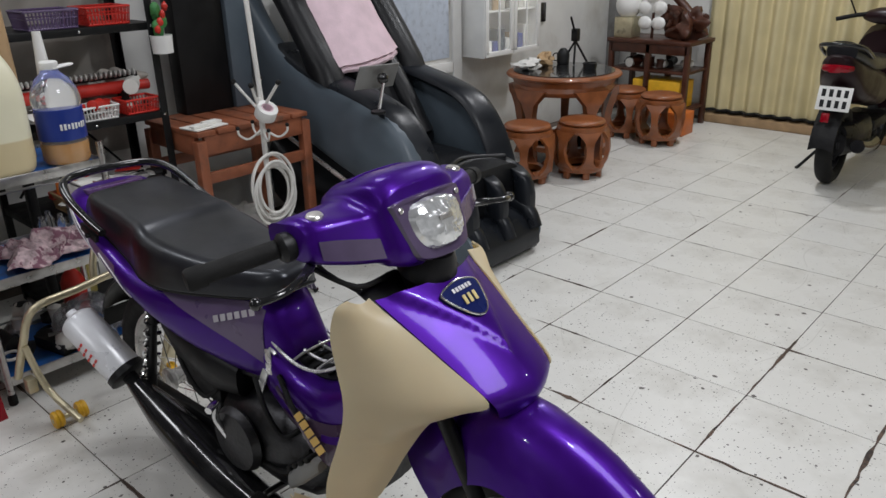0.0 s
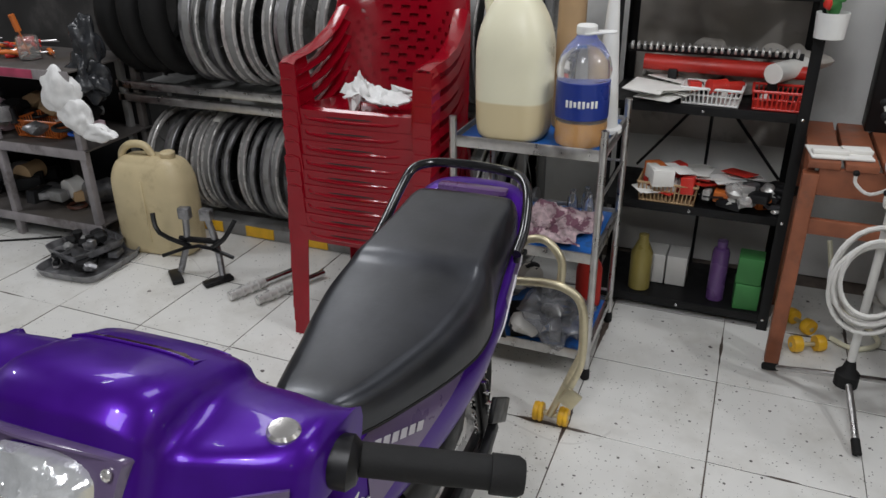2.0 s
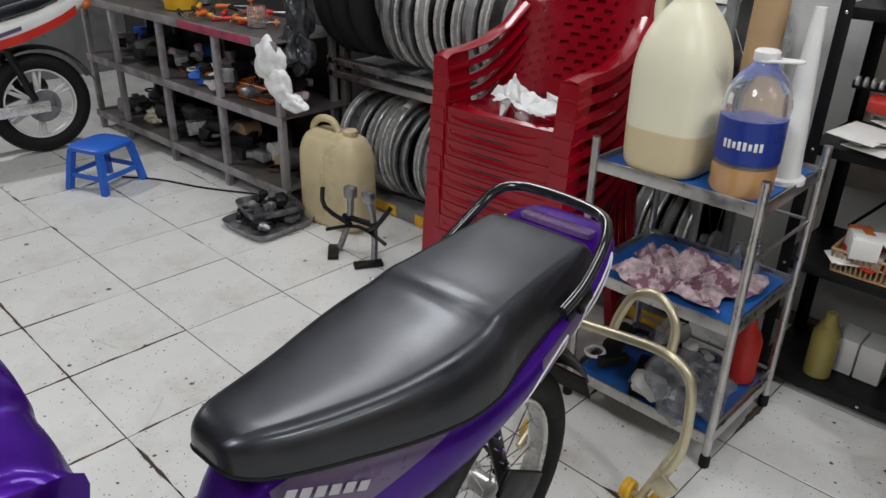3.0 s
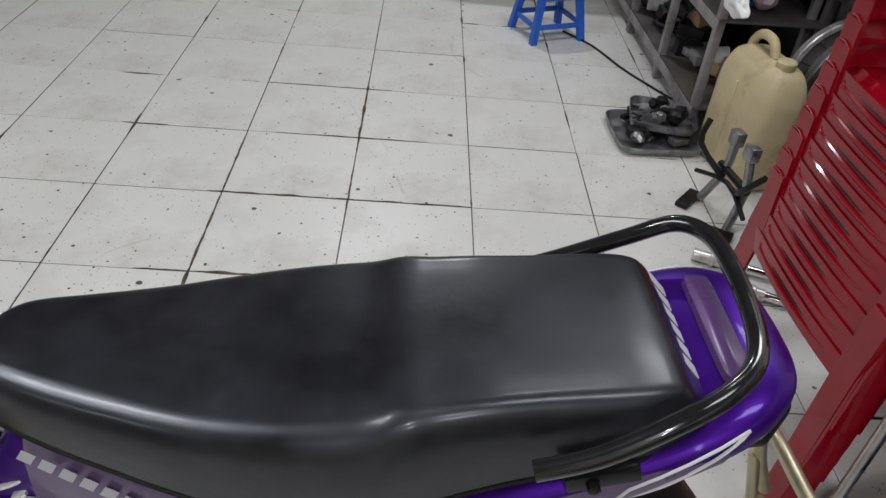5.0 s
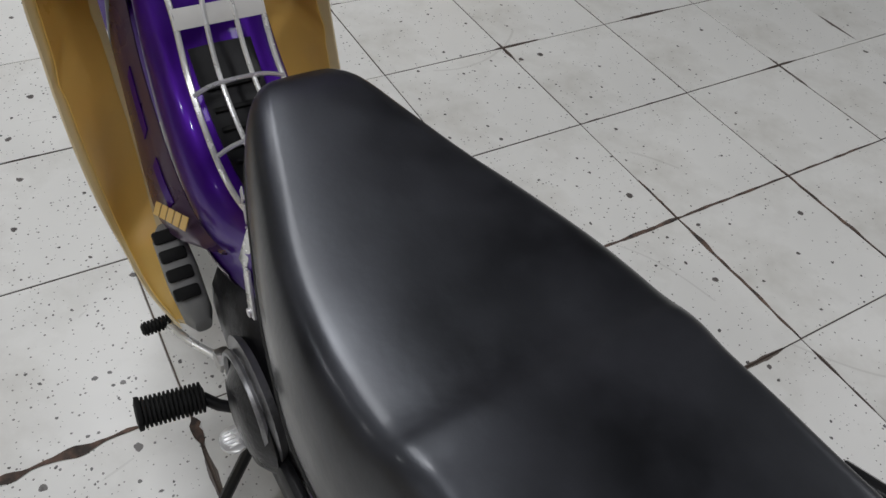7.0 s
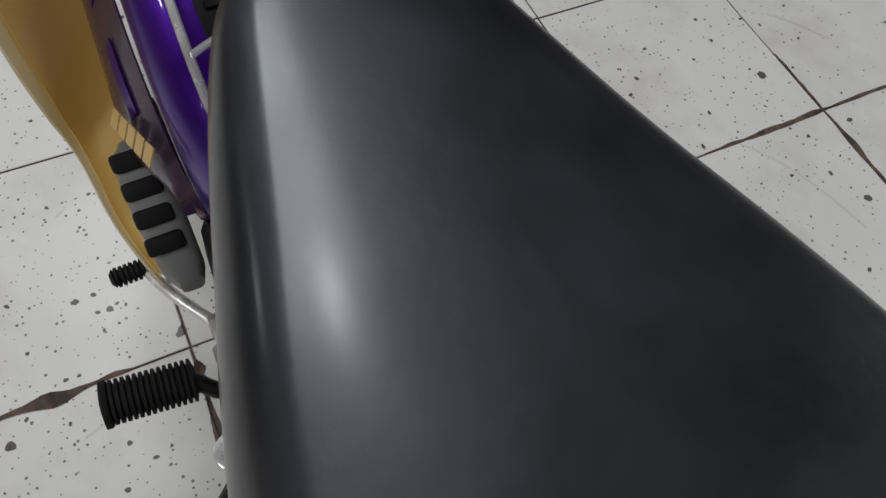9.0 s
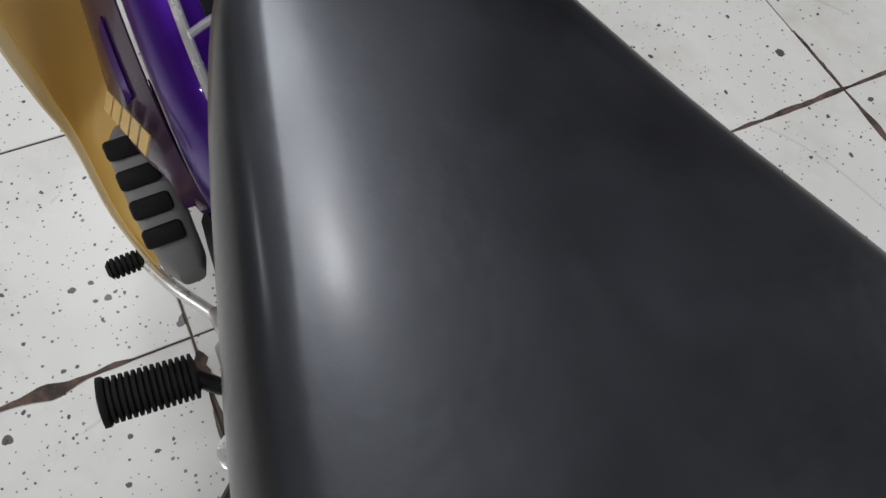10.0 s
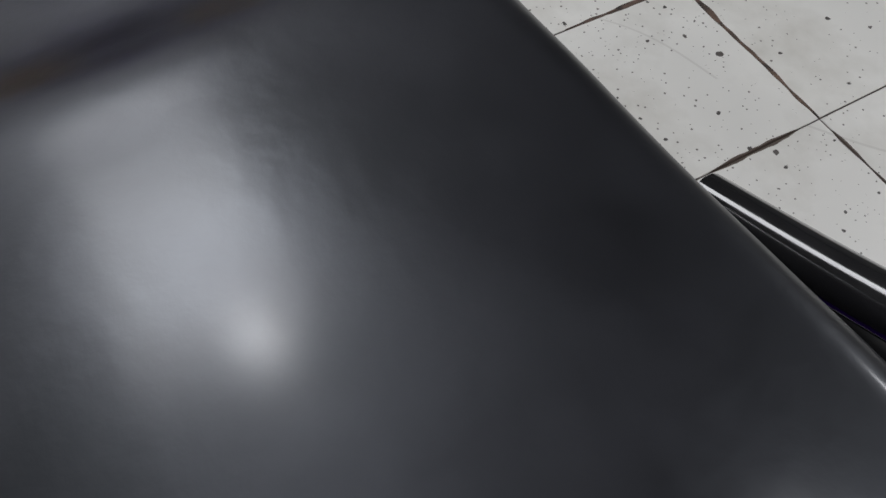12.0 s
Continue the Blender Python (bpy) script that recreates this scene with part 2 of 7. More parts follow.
M["leather"] = mat("black_leather", (0.008, 0.0085, 0.010), 0.38, vary=0.2, scale=10, bump=0.15, bscale=180, spec=0.28)
M["leather_blue"] = mat("blue_black_leather", (0.010, 0.012, 0.016), 0.34, vary=0.15, scale=10, bump=0.1, bscale=180, spec=0.35)
M["grey_shell"] = mat("grey_blue_shell", (0.085, 0.11, 0.135), 0.45, vary=0.08, scale=8)
M["pink"] = mat("pink_fleece", (0.72, 0.55, 0.61), 0.95, vary=0.1, scale=12, bump=0.5, bscale=140)
M["curtain"] = mat("pleated_curtain", (0.60, 0.52, 0.30), 0.7, vary=0.08, scale=5)
M["sill"] = mat("brown_sill", (0.36, 0.24, 0.13), 0.6, vary=0.2, scale=9)
M["gold"] = mat("gold_zinc", (0.58, 0.52, 0.36), 0.38, metal=0.75, vary=0.15, scale=20, dirt=(0.30, 0.27, 0.20), dscale=10)
M["yellow"] = mat("yellow_plastic", (0.75, 0.42, 0.02), 0.45, vary=0.12, scale=20)
M["alloy"] = mat("rim_alloy", (0.62, 0.61, 0.59), 0.30, metal=0.40, vary=0.2, scale=18, dirt=(0.16, 0.155, 0.15), dscale=9, dlow=0.55)
M["alloy_dark"] = mat("rim_dark", (0.05, 0.05, 0.055), 0.35, metal=0.6, vary=0.3, scale=18)
M["paper"] = mat("paper", (0.75, 0.74, 0.70), 0.9, vary=0.06, scale=12)
M["cloth"] = mat("white_cloth", (0.78, 0.78, 0.77), 0.95, vary=0.08, scale=30, bump=0.4, bscale=220)
M["green"] = mat("green_card", (0.05, 0.22, 0.06), 0.6, vary=0.15)
M["orange"] = mat("orange_plastic", (0.62, 0.16, 0.03), 0.45, vary=0.12)
M["violet_can"] = mat("violet_can", (0.11, 0.05, 0.17), 0.3, vary=0.15, coat=0.3)
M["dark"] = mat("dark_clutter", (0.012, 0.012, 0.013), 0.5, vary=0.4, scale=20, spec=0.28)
M["greymetal"] = mat("grey_part_metal", (0.30, 0.30, 0.31), 0.4, metal=0.8, vary=0.35, scale=20, dirt=(0.05, 0.045, 0.04), dscale=12)
M["grey"] = mat("grey_paint", (0.22, 0.22, 0.215), 0.55, vary=0.15, scale=8, dirt=(0.12, 0.11, 0.10), dscale=5)
M["dusty"] = mat("dusty_shelf_metal", (0.115, 0.105, 0.10), 0.45, metal=0.25, vary=0.3, scale=7, dirt=(0.10, 0.085, 0.07), dscale=4, dlow=0.45, dhigh=0.7, bump=0.1, bscale=60)
M["shelf_edge"] = mat("mauve_grey_paint", (0.27, 0.25, 0.255), 0.5, vary=0.25, scale=9, dirt=(0.10, 0.085, 0.08), dscale=6, dlow=0.5, dhigh=0.68)
M["magenta"] = mat("faded_magenta_tape", (0.36, 0.05, 0.10), 0.5, vary=0.25, scale=14, dirt=(0.16, 0.07, 0.09), dscale=8)
M["tarp"] = mat("grey_dust_sheet", (0.46, 0.43, 0.39), 0.8, vary=0.2, scale=5, bump=0.3, bscale=18, dirt=(0.25, 0.23, 0.205), dscale=4)
M["lamp_glass"] = mat("lamp_reflector", (0.88, 0.90, 0.91), 0.10, metal=0.7, vary=0.06, scale=60, bump=0.25, bscale=120, coat=1.0)
M["smoke"] = mat("smoked_lens", (0.085, 0.06, 0.12), 0.14, vary=0.15, scale=14, coat=0.8)
# orange blotches in the gauge colour stand for an amber reflection
M["gauge"] = mat("gauge_window", (0.035, 0.016, 0.012), 0.12, vary=0.6, scale=22, coat=0.8, dirt=(0.22, 0.07, 0.02), dscale=16, dlow=0.58, dhigh=0.66)
M["silver"] = mat("silver_cap", (0.66, 0.64, 0.62), 0.25, metal=0.8, vary=0.1)
M["navy"] = mat("navy_badge", (0.008, 0.014, 0.085), 0.3, vary=0.1, spec=0.15)
M["gold_letter"] = mat("gold_letter", (0.62, 0.50, 0.22), 0.4, vary=0.1)
M["letter"] = mat("pale_lettering", (0.72, 0.70, 0.72), 0.4, vary=0.05)
M["letter_grey"] = mat("greyed_lettering", (0.46, 0.44, 0.48), 0.4, vary=0.1)
M["decal_yellow"] = mat("yellow_decal", (0.70, 0.46, 0.14), 0.4, vary=0.12)
M["cardboard"] = mat("cardboard", (0.42, 0.28, 0.15), 0.85, vary=0.12, scale=8)


# ---- mesh helpers ----
def join(*bms):
    out = bmesh.new()
    for b in bms:
        me = bpy.data.meshes.new("tmp")
        b.to_mesh(me)
        b.free()
        out.from_mesh(me)
        bpy.data.meshes.remove(me)
    return out


def moved(bm, m):
    bmesh.ops.transform(bm, matrix=m, verts=bm.verts)
    return bm


def box(x, y, z, sx, sy, sz, bev=0.004, rot=(0, 0, 0), taper=1.0):
    """A bevelled box centred at x, y, z; taper scales its top."""
    bm = bmesh.new()
    bmesh.ops.create_cube(bm, size=1.0)
    for v in bm.verts:
        k = taper if v.co.z > 0 else 1.0
        v.co = Vector((v.co.x * sx * k, v.co.y * sy * k, v.co.z * sz))
    if bev:
        bmesh.ops.bevel(bm, geom=bm.edges[:], offset=min(bev, 0.45 * min(sx, sy, sz)), segments=2, profile=0.5, affect="EDGES")
    return moved(bm, pose(x, y, z, *rot))


def smooth_path(pts, n=6, closed=False):
    pts = [Vector(p) for p in pts]
    out, c = [], len(pts)
    for i in range(c if closed else c - 1):
        if closed:
            p0, p1, p2, p3 = pts[i - 1], pts[i], pts[(i + 1) % c], pts[(i + 2) % c]
        else:
            p0, p1, p2, p3 = pts[max(i - 1, 0)], pts[i], pts[i + 1], pts[min(i + 2, c - 1)]
        for k in range(n):
            t = k / n
            out.append(0.5 * ((2 * p1) + (p2 - p0) * t + (2 * p0 - 5 * p1 + 4 * p2 - p3) * t * t + (3 * p1 - p0 - 3 * p2 + p3) * t ** 3))
    if not closed:
        out.append(pts[-1])
    return out


def loft(rings, cap=True, closed=False):
    bm = bmesh.new()
    rows = [[bm.verts.new(p) for p in r] for r in rings]
    n = len(rows[0])
    for a, b in zip(rows, rows[1:] + (rows[:1] if closed else [])):
        for k in range(n):
            bm.faces.new((a[k], a[(k + 1) % n], b[(k + 1) % n], b[k]))
    if cap and not closed:
        bm.faces.new(rows[0][::-1])
        bm.faces.new(rows[-1])
    bmesh.ops.recalc_face_normals(bm, faces=bm.faces)
    return bm


def rod(pts, r, seg=10, smooth=0, closed=False, flat=1.0):
    """A tube along a path; r a number or one per point."""
    if smooth:
        rs = r if isinstance(r, (int, float)) else None
        pts = smooth_path(pts, smooth, closed)
        r = rs if rs is not None else r[0]
    pts = [Vector(p) for p in pts]
    rad = [r] * len(pts) if isinstance(r, (int, float)) else list(r)
    rings, side = [], None
    for i, p in enumerate(pts):
        a = pts[i - 1] if (i or closed) else p
        b = pts[(i + 1) % len(pts)] if (i + 1 < len(pts) or closed) else p
        d = (b - a).normalized()
        if side is None:
            side = d.orthogonal().normalized()
        side = (side - d * side.dot(d)).normalized()
        up = d.cross(side)
        rings.append([p + rad[i] * (math.cos(t) * side + flat * math.sin(t) * up) for t in (2 * math.pi * k / seg for k in range(seg))])
    return loft(rings, closed=closed)


def lathe(profile, seg=24, m=None):
    """profile: (radius, height) from bottom to top."""
    rings = [[Vector((max(r, 1e-4) * math.cos(2 * math.pi * k / seg), max(r, 1e-4) * math.sin(2 * math.pi * k / seg), z)) for k in range(seg)] for r, z in profile]
    bm = loft(rings)
    return moved(bm, m) if m is not None else bm


def ring_yz(x, cy, cz, hw, hh, n=20, e=2.6):
    """A rounded-rectangle ring across x."""
    out = []
    for k in range(n):
        t = 2 * math.pi * k / n
        c, s = math.cos(t), math.sin(t)
        out.append(Vector((x, cy + hw * math.copysign(abs(c) ** (2 / e), c), cz + hh * math.copysign(abs(s) ** (2 / e), s))))
    return out


def ring_xy(z, cx, cy, hx, hy, n=24, e=2.6):
    return [Vector((cx + v.y, cy + v.z, z)) for v in ring_yz(0, 0, 0, hx, hy, n, e)]


def sheet(rows, thick):
    """A skin through rows of points, made solid."""
    bm = bmesh.new()
    grid = [[bm.verts.new(p) for p in r] for r in rows]
    for a, b in zip(grid, grid[1:]):
        for k in range(len(a) - 1):
            bm.faces.new((a[k], a[k + 1], b[k + 1], b[k]))
    bmesh.ops.recalc_face_normals(bm, faces=bm.faces)
    bmesh.ops.solidify(bm, geom=bm.faces[:], thickness=thick)
    bmesh.ops.recalc_face_normals(bm, faces=bm.faces)
    return bm


def blob(x, y, z, rx, ry, rz, jitter=0.15, seed=0, sub=3):
    """An uneven lump."""
    bm = bmesh.new()
    bmesh.ops.create_icosphere(bm, subdivisions=sub, radius=1.0)
    for v in bm.verts:
        k = 1 + jitter * noise.noise(v.co * 1.7 + Vector((seed * 7.3, seed * 1.9, 0)))
        v.co = Vector((x + v.co.x * rx * k, y + v.co.y * ry * k, z + v.co.z * rz * k))
    return bm


def cloth(w, d, h, seed, thick=0.004, n=20):
    """A crumpled cloth lying on a surface, w and d its half sizes."""
    rows = []
    for u in np.linspace(-1, 1, n):
        row = []
        for v in np.linspace(-1, 1, n):
            k = 1 + 0.35 * noise.noise(Vector((u * 1.2, v * 1.2, seed)))
            r = max(abs(u), abs(v))
            z = h * (0.45 + 1.1 * noise.noise(Vector((u * 1.5 + seed, v * 1.5, 2.3))) + 0.75 * abs(noise.noise(Vector((u * 3.1, v * 3.1 + seed, 5.1))))) * (1 - 0.55 * r ** 3)
            row.append(Vector((w * u * k + 0.25 * w * noise.noise(Vector((v * 2.6, u * 2, seed + 9))), d * v * k + 0.25 * d * noise.noise(Vector((u * 2.6, v * 2, seed + 4))), max(0.002, z))))
        rows.append(row)
    return sheet(rows, thick)


def part(name, bm, material, parent=None, label="", angle=38):
    me = bpy.data.meshes.new(name)
    bm.to_mesh(me)
    bm.free()
    me.materials.append(material if not isinstance(material, str) else M[material])
    me.polygons.foreach_set("use_smooth", [True] * len(me.polygons))
    me.set_sharp_from_angle(angle=radians(angle))
    ob = new(name, me)
    if parent is not None:
        ob.parent = parent
    if label:
        ob["label"] = label
    return ob


def thing(name, m, label, category, group="", kind=""):
    ob = new(name)
    ob.empty_display_size = 0.1
    ob.matrix_world = m
    return tagged(ob, label, category, group, kind)


def solo(name, bm, material, m, label, category, group="", kind=""):
    ob = part(name, bm, material)
    ob.matrix_world = m
    return tagged(ob, label, category, group, kind)


# ---- room shell ----
X0, X1, Y0, Y1 = -3.6, 2.5, -6.52, 4.4
def wall(name, x0, x1, y0, y1, z0=0.0, z1=CEIL, material="plaster", label="dirty white plastered workshop wall"):
    bm = box((x0 + x1) / 2, (y0 + y1) / 2, (z0 + z1) / 2, x1 - x0, y1 - y0, z1 - z0, 0.003)
    return tagged(part(name, bm, material), label, "wall", kind="structure")
wall("wall_east", X1, X1 + 0.15, Y0 - 0.15, 0.95)
# this stretch of the east wall takes a near-black base colour
wall("wall_east", X1, X1 + 0.15, 0.95, Y1 + 0.15, material="wall_dark", label="near-black stretch of wall behind the parts shelf")
wall("wall_west", X0 - 0.15, X0, Y0 - 0.15, Y1 + 0.15, material="grey", label="plain grey closed shopfront wall")
wall("wall_south", X0, X1, Y0 - 0.15, Y0)
wall("wall_north", X0, X1, Y1, Y1 + 0.15, material="grey", label="plain grey workshop end wall")
tagged(part("ceiling", box((X0 + X1) / 2, (Y0 + Y1) / 2, CEIL + 0.06, X1 - X0 + 0.3, Y1 - Y0 + 0.3, 0.12, 0.003), "ceiling"), "plain grey painted ceiling", "ceiling", kind="structure")
floor = tagged(part("floor", box((X0 + X1) / 2, (Y0 + Y1) / 2, -0.055, X1 - X0 + 0.3, Y1 - Y0 + 0.3, 0.1, 0.003), "grout"), "worn pale ceramic tile floor with brown joints", "floor", kind="structure")


# ---- the purple motorbike (x: towards its tail, y: its right side) ----
def torus(R, r, seg=40, cs=10, m=None, flat=1.0):
    rings = []
    for k in range(seg):
        t = 2 * math.pi * k / seg
        rings.append([Vector(((R + r * math.cos(a)) * math.cos(t), flat * r * math.sin(a), (R + r * math.cos(a)) * math.sin(t))) for a in (2 * math.pi * j / cs for j in range(cs))])
    bm = loft(rings, closed=True)
    return moved(bm, m) if m is not None else bm


def wheel(parent, x, z, R=0.28, tyre=0.038, spokes=18, hub=0.035, cast=0, rim_mat="alloy"):
    """A wheel standing across y: tyre, rim, hub and spokes."""
    at = pose(x, 0, z)
    w = part("wheel", lathe([(hub * 0.6, -0.045), (hub, -0.04), (hub, -0.03), (hub * 0.7, -0.02), (hub * 0.7, 0.02), (hub, 0.03), (hub, 0.04), (hub * 0.6, 0.045)], 20, at @ pose(0, 0, 0, 90)), rim_mat, parent)
    part("tyre", torus(R - tyre, tyre, 48, 12, at), "rubber", w)
    rr = R - 2 * tyre + 0.006
    part("rim", join(torus(rr, 0.011, 48, 8, at, 1.9), torus(rr - 0.004, 0.006, 48, 6, at @ pose(0, 0.02, 0)), torus(rr - 0.004, 0.006, 48, 6, at @ pose(0, -0.02, 0))), rim_mat, w)
    if cast:
        bs = []
        for k in range(cast):
            a = 2 * math.pi * k / cast
            bs.append(moved(box(0, 0, (rr + hub) / 2, 0.03, 0.028, rr - hub, 0.008, taper=0.6), at @ Matrix.Rotation(a, 4, "Y")))
            bs.append(moved(box(0.02, 0, (rr + hub) / 2, 0.012, 0.022, rr - hub, 0.004, (0, 12, 0)), at @ Matrix.Rotation(a, 4, "Y")))
        part("spokes", join(*bs), rim_mat, w)
    else:
        bs = []
        for k in range(spokes):
            a = 2 * math.pi * k / spokes
            s = 0.028 if k % 2 else -0.028
            bs.append(rod([at @ Vector((hub * math.cos(a + 0.5), s, hub * math.sin(a + 0.5))), at @ Vector((rr * math.cos(a), 0, rr * math.sin(a)))], 0.0016, 5))
        part("spokes", join(*bs), "chrome", w)
    return w


def interp(rows, x):
    for a, b in zip(rows, rows[1:]):
        if x <= b[0]:
            t = (x - a[0]) / (b[0] - a[0])
            t = max(0, min(1, t))
            return [p + (q - p) * t for p, q in zip(a, b)]
    return list(rows[-1])


def spline_rows(rows, n):
    """Smoothly filled-in table rows."""
    dim = len(rows[0])
    out = []
    for i in range(len(rows) - 1):
        p0, p1, p2, p3 = rows[max(i - 1, 0)], rows[i], rows[i + 1], rows[min(i + 2, len(rows) - 1)]
        for k in range(n):
            t = k / n
            out.append([0.5 * (2 * p1[d] + (p2[d] - p0[d]) * t + (2 * p0[d] - 5 * p1[d] + 4 * p2[d] - p3[d]) * t * t + (3 * p1[d] - p0[d] - 3 * p2[d] + p3[d]) * t ** 3) for d in range(dim)])
    out.append(list(rows[-1]))
    return out


def lettering(parent, material, m, n, w, h, slant=0.25, gap=0.35, name="letter_bar"):
    """A row of slanted bars the size of a word, each a part of its own."""
    step = w / n
    for k in range(n):
        bar = box(0, 0, 0, step * (1 - gap), h, 0.0012, 0)
        for v in bar.verts:
            v.co.x += slant * v.co.y - w / 2 + (k + 0.5) * step
        part(name, moved(bar, m), material, parent)


SEAT = [(0.150, 0.026, 0.752, 0.736), (0.156, 0.043, 0.765, 0.731), (0.172, 0.058, 0.774, 0.725), (0.197, 0.073, 0.777, 0.719), (0.25, 0.092, 0.775, 0.711), (0.32, 0.112, 0.775, 0.702), (0.40, 0.134, 0.779, 0.693), (0.48, 0.150, 0.787, 0.686),
        (0.53, 0.154, 0.793, 0.685), (0.560, 0.1535, 0.7975, 0.687), (0.578, 0.152, 0.8025, 0.688), (0.594, 0.149, 0.8090, 0.690), (0.612, 0.1455, 0.8130, 0.695), (0.64, 0.139, 0.816, 0.703), (0.69, 0.133, 0.822, 0.718), (0.74, 0.129, 0.827, 0.732), (0.79, 0.127, 0.832, 0.748), (0.84, 0.125, 0.837, 0.760),
        (0.868, 0.120, 0.837, 0.766), (0.884, 0.117, 0.829, 0.770), (0.900, 0.112, 0.812, 0.774), (0.917, 0.106, 0.795, 0.776), (0.924, 0.096, 0.787, 0.778)]


def seat_axis(x):
    """The seat sits slightly askew on the frame."""
    return -0.0055 * min(1.0, max(0.0, (x - 0.15) / 0.2))


def seat_ring(x, hw, zt, zb):
    """A gently crowned top, a rounded shoulder line, and a steep side."""
    u = max(0.0, min(1.0, (x - 0.14) / 0.30))
    v = max(0.0, min(1.0, (x - 0.55) / 0.15))
    u, v = u * u * (3 - 2 * u), v * v * (3 - 2 * v)
    zt, hw = zt + 0.003, hw + 0.002
    ry = hw * (0.62 + 0.16 * u + 0.05 * v)
    crown = 0.052 - 0.004 * u - 0.012 * v
    zr = zt - crown * ry
    h, w = zr - zb, hw - ry
    half = [(hw, zb), (ry + 0.97 * w, zb + 0.20 * h), (ry + 0.90 * w, zb + 0.48 * h), (ry + 0.72 * w, zb + 0.74 * h), (ry + 0.42 * w, zb + 0.915 * h), (ry, zr), (0.86 * ry, zt - 0.56 * crown * ry), (0.60 * ry, zt - 0.20 * crown * ry), (0.3 * ry, zt - 0.04 * crown * ry), (0.0, zt)]
    dy = seat_axis(x)
    pts = [(x, y + dy, z) for y, z in half] + [(x, dy - y, z) for y, z in half[-2::-1]]
    return smooth_path(pts, 4) + [Vector((x, dy - hw * 0.93, zb - 0.008)), Vector((x, dy + hw * 0.93, zb - 0.008))]


def build_bike():
    B = thing("motorbike", pose(0, -1.031, 0, 0, 0, 1.9), "purple underbone motorbike with black vinyl seat and cream leg shields", "motorbike")
    # seat
    rows = spline_rows(SEAT, 5)
    seat = part("seat", loft([seat_ring(*r) for r in rows]), "vinyl", B, "black vinyl seat with a raised pillion step", 60)
    edge = [(r[0], seat_axis(r[0]) + s * (r[1] + 0.001), r[3] - 0.004) for s in (1, -1) for r in (rows if s == 1 else rows[::-1])]
    part("piping", rod(edge, 0.003, 6, closed=True), "rubber", seat)
    lettering(seat, "letter", pose(0.9035, 0.012, 0.8115, 0, 43, 0) @ pose(0, 0, 0, 0, 0, 90), 6, 0.155, 0.032)
    # body under the seat
    body = [(0.13, 0.060, 0.60, 0.47), (0.185, 0.072, 0.690, 0.475), (0.25, 0.094, 0.718, 0.48), (0.34, 0.116, 0.706, 0.49), (0.45, 0.142, 0.695, 0.52), (0.55, 0.156, 0.690, 0.56), (0.65, 0.157, 0.700, 0.60),
            (0.75, 0.152, 0.735, 0.645), (0.84, 0.146, 0.768, 0.69), (0.90, 0.140, 0.800, 0.72), (0.95, 0.128, 0.822, 0.745), (0.985, 0.108, 0.828, 0.765), (1.01, 0.078, 0.822, 0.78), (1.022, 0.045, 0.812, 0.79)]
    brow = spline_rows(body, 4)
    side = part("side_cover", loft([ring_yz(r[0], 0, (r[2] + r[3]) / 2, r[1], (r[2] - r[3]) / 2, 28, 3.2) for r in brow]), "purple", B, "glossy purple side and tail cover")
    for s in (1, -1):
        strip = []
        for x in np.linspace(0.20, 0.52, 14):
            r = interp(brow, x)
            zc, hh = (r[2] + r[3]) / 2, (r[2] - r[3]) / 2
            u = (x - 0.20) / 0.32
            lo, hi = -0.35 + 1.1 * u, 0.82
            line = []
            for f in np.linspace(lo if lo < hi else hi - 0.02, hi, 6):
                yy = r[1] * (1 - abs(f) ** 3.2) ** (1 / 3.2) + 0.0025
                line.append(Vector((x, s * yy, zc + hh * f)))
            strip.append(line)
        part("side_decal", sheet(strip, 0.0012), "lilac", side, "grey lilac decal")
        ux = Vector((-s, -0.24, 0.36 * s)).normalized()
        uy = Vector((-0.23, s, 0.10)).cross(ux).normalized()
        uz = ux.cross(uy)
        place = Matrix(((ux.x, uy.x, uz.x, 0.268), (ux.y, uy.y, uz.y, s * 0.1030), (ux.z, uy.z, uz.z, 0.664), (0, 0, 0, 1)))
        lettering(side, "letter_grey", place, 6, 0.140, 0.016, 0.2, 0.32)
        tail = [[Vector((x, s * (interp(brow, x)[1] + 0.002 - 0.004 * (k - 1) ** 2), interp(brow, x)[3] + 0.02 + k * 0.024 * (1 - (x - 0.7) / 0.5))) for k in range(3)] for x in np.linspace(0.70, 0.93, 9)]
        part("tail_decal", sheet(tail, 0.001), "lilac", side, "grey lilac tail decal")
        for line in (((0.775, -0.62), (0.812, -0.45), (0.835, 0.10), (0.945, 0.50), (0.915, 0.05), (0.87, -0.35), (0.80, -0.80)), ((0.64, -0.55), (0.70, -0.1), (0.775, 0.12), (0.765, -0.45), (0.70, -0.75))):
            pts = []
            for q in range(len(line)):
                (xa, fa), (xb, fb) = line[q], line[(q + 1) % len(line)]
                for t in np.linspace(0, 1, 5)[:-1]:
                    x, f = xa + (xb - xa) * t, fa + (fb - fa) * t
                    r = interp(brow, x)
                    pts.append((x, s * (r[1] * (1 - abs(f) ** 3.2) ** (1 / 3.2) + 0.0022), (r[2] + r[3]) / 2 + (r[2] - r[3]) / 2 * f))
            part("decal_outline", rod(pts, 0.0019, 6, closed=True), "letter", side, "white decal outline")
    part("tail_groove", loft([ring_xy(z, 0.945, 0, a, b, 20, 7) for z, a, b in ((0.815, 0.016, 0.082), (0.8255, 0.016, 0.082), (0.8265, 0.013, 0.079))]), "violet_can", side, "dark recessed groove across the tail")
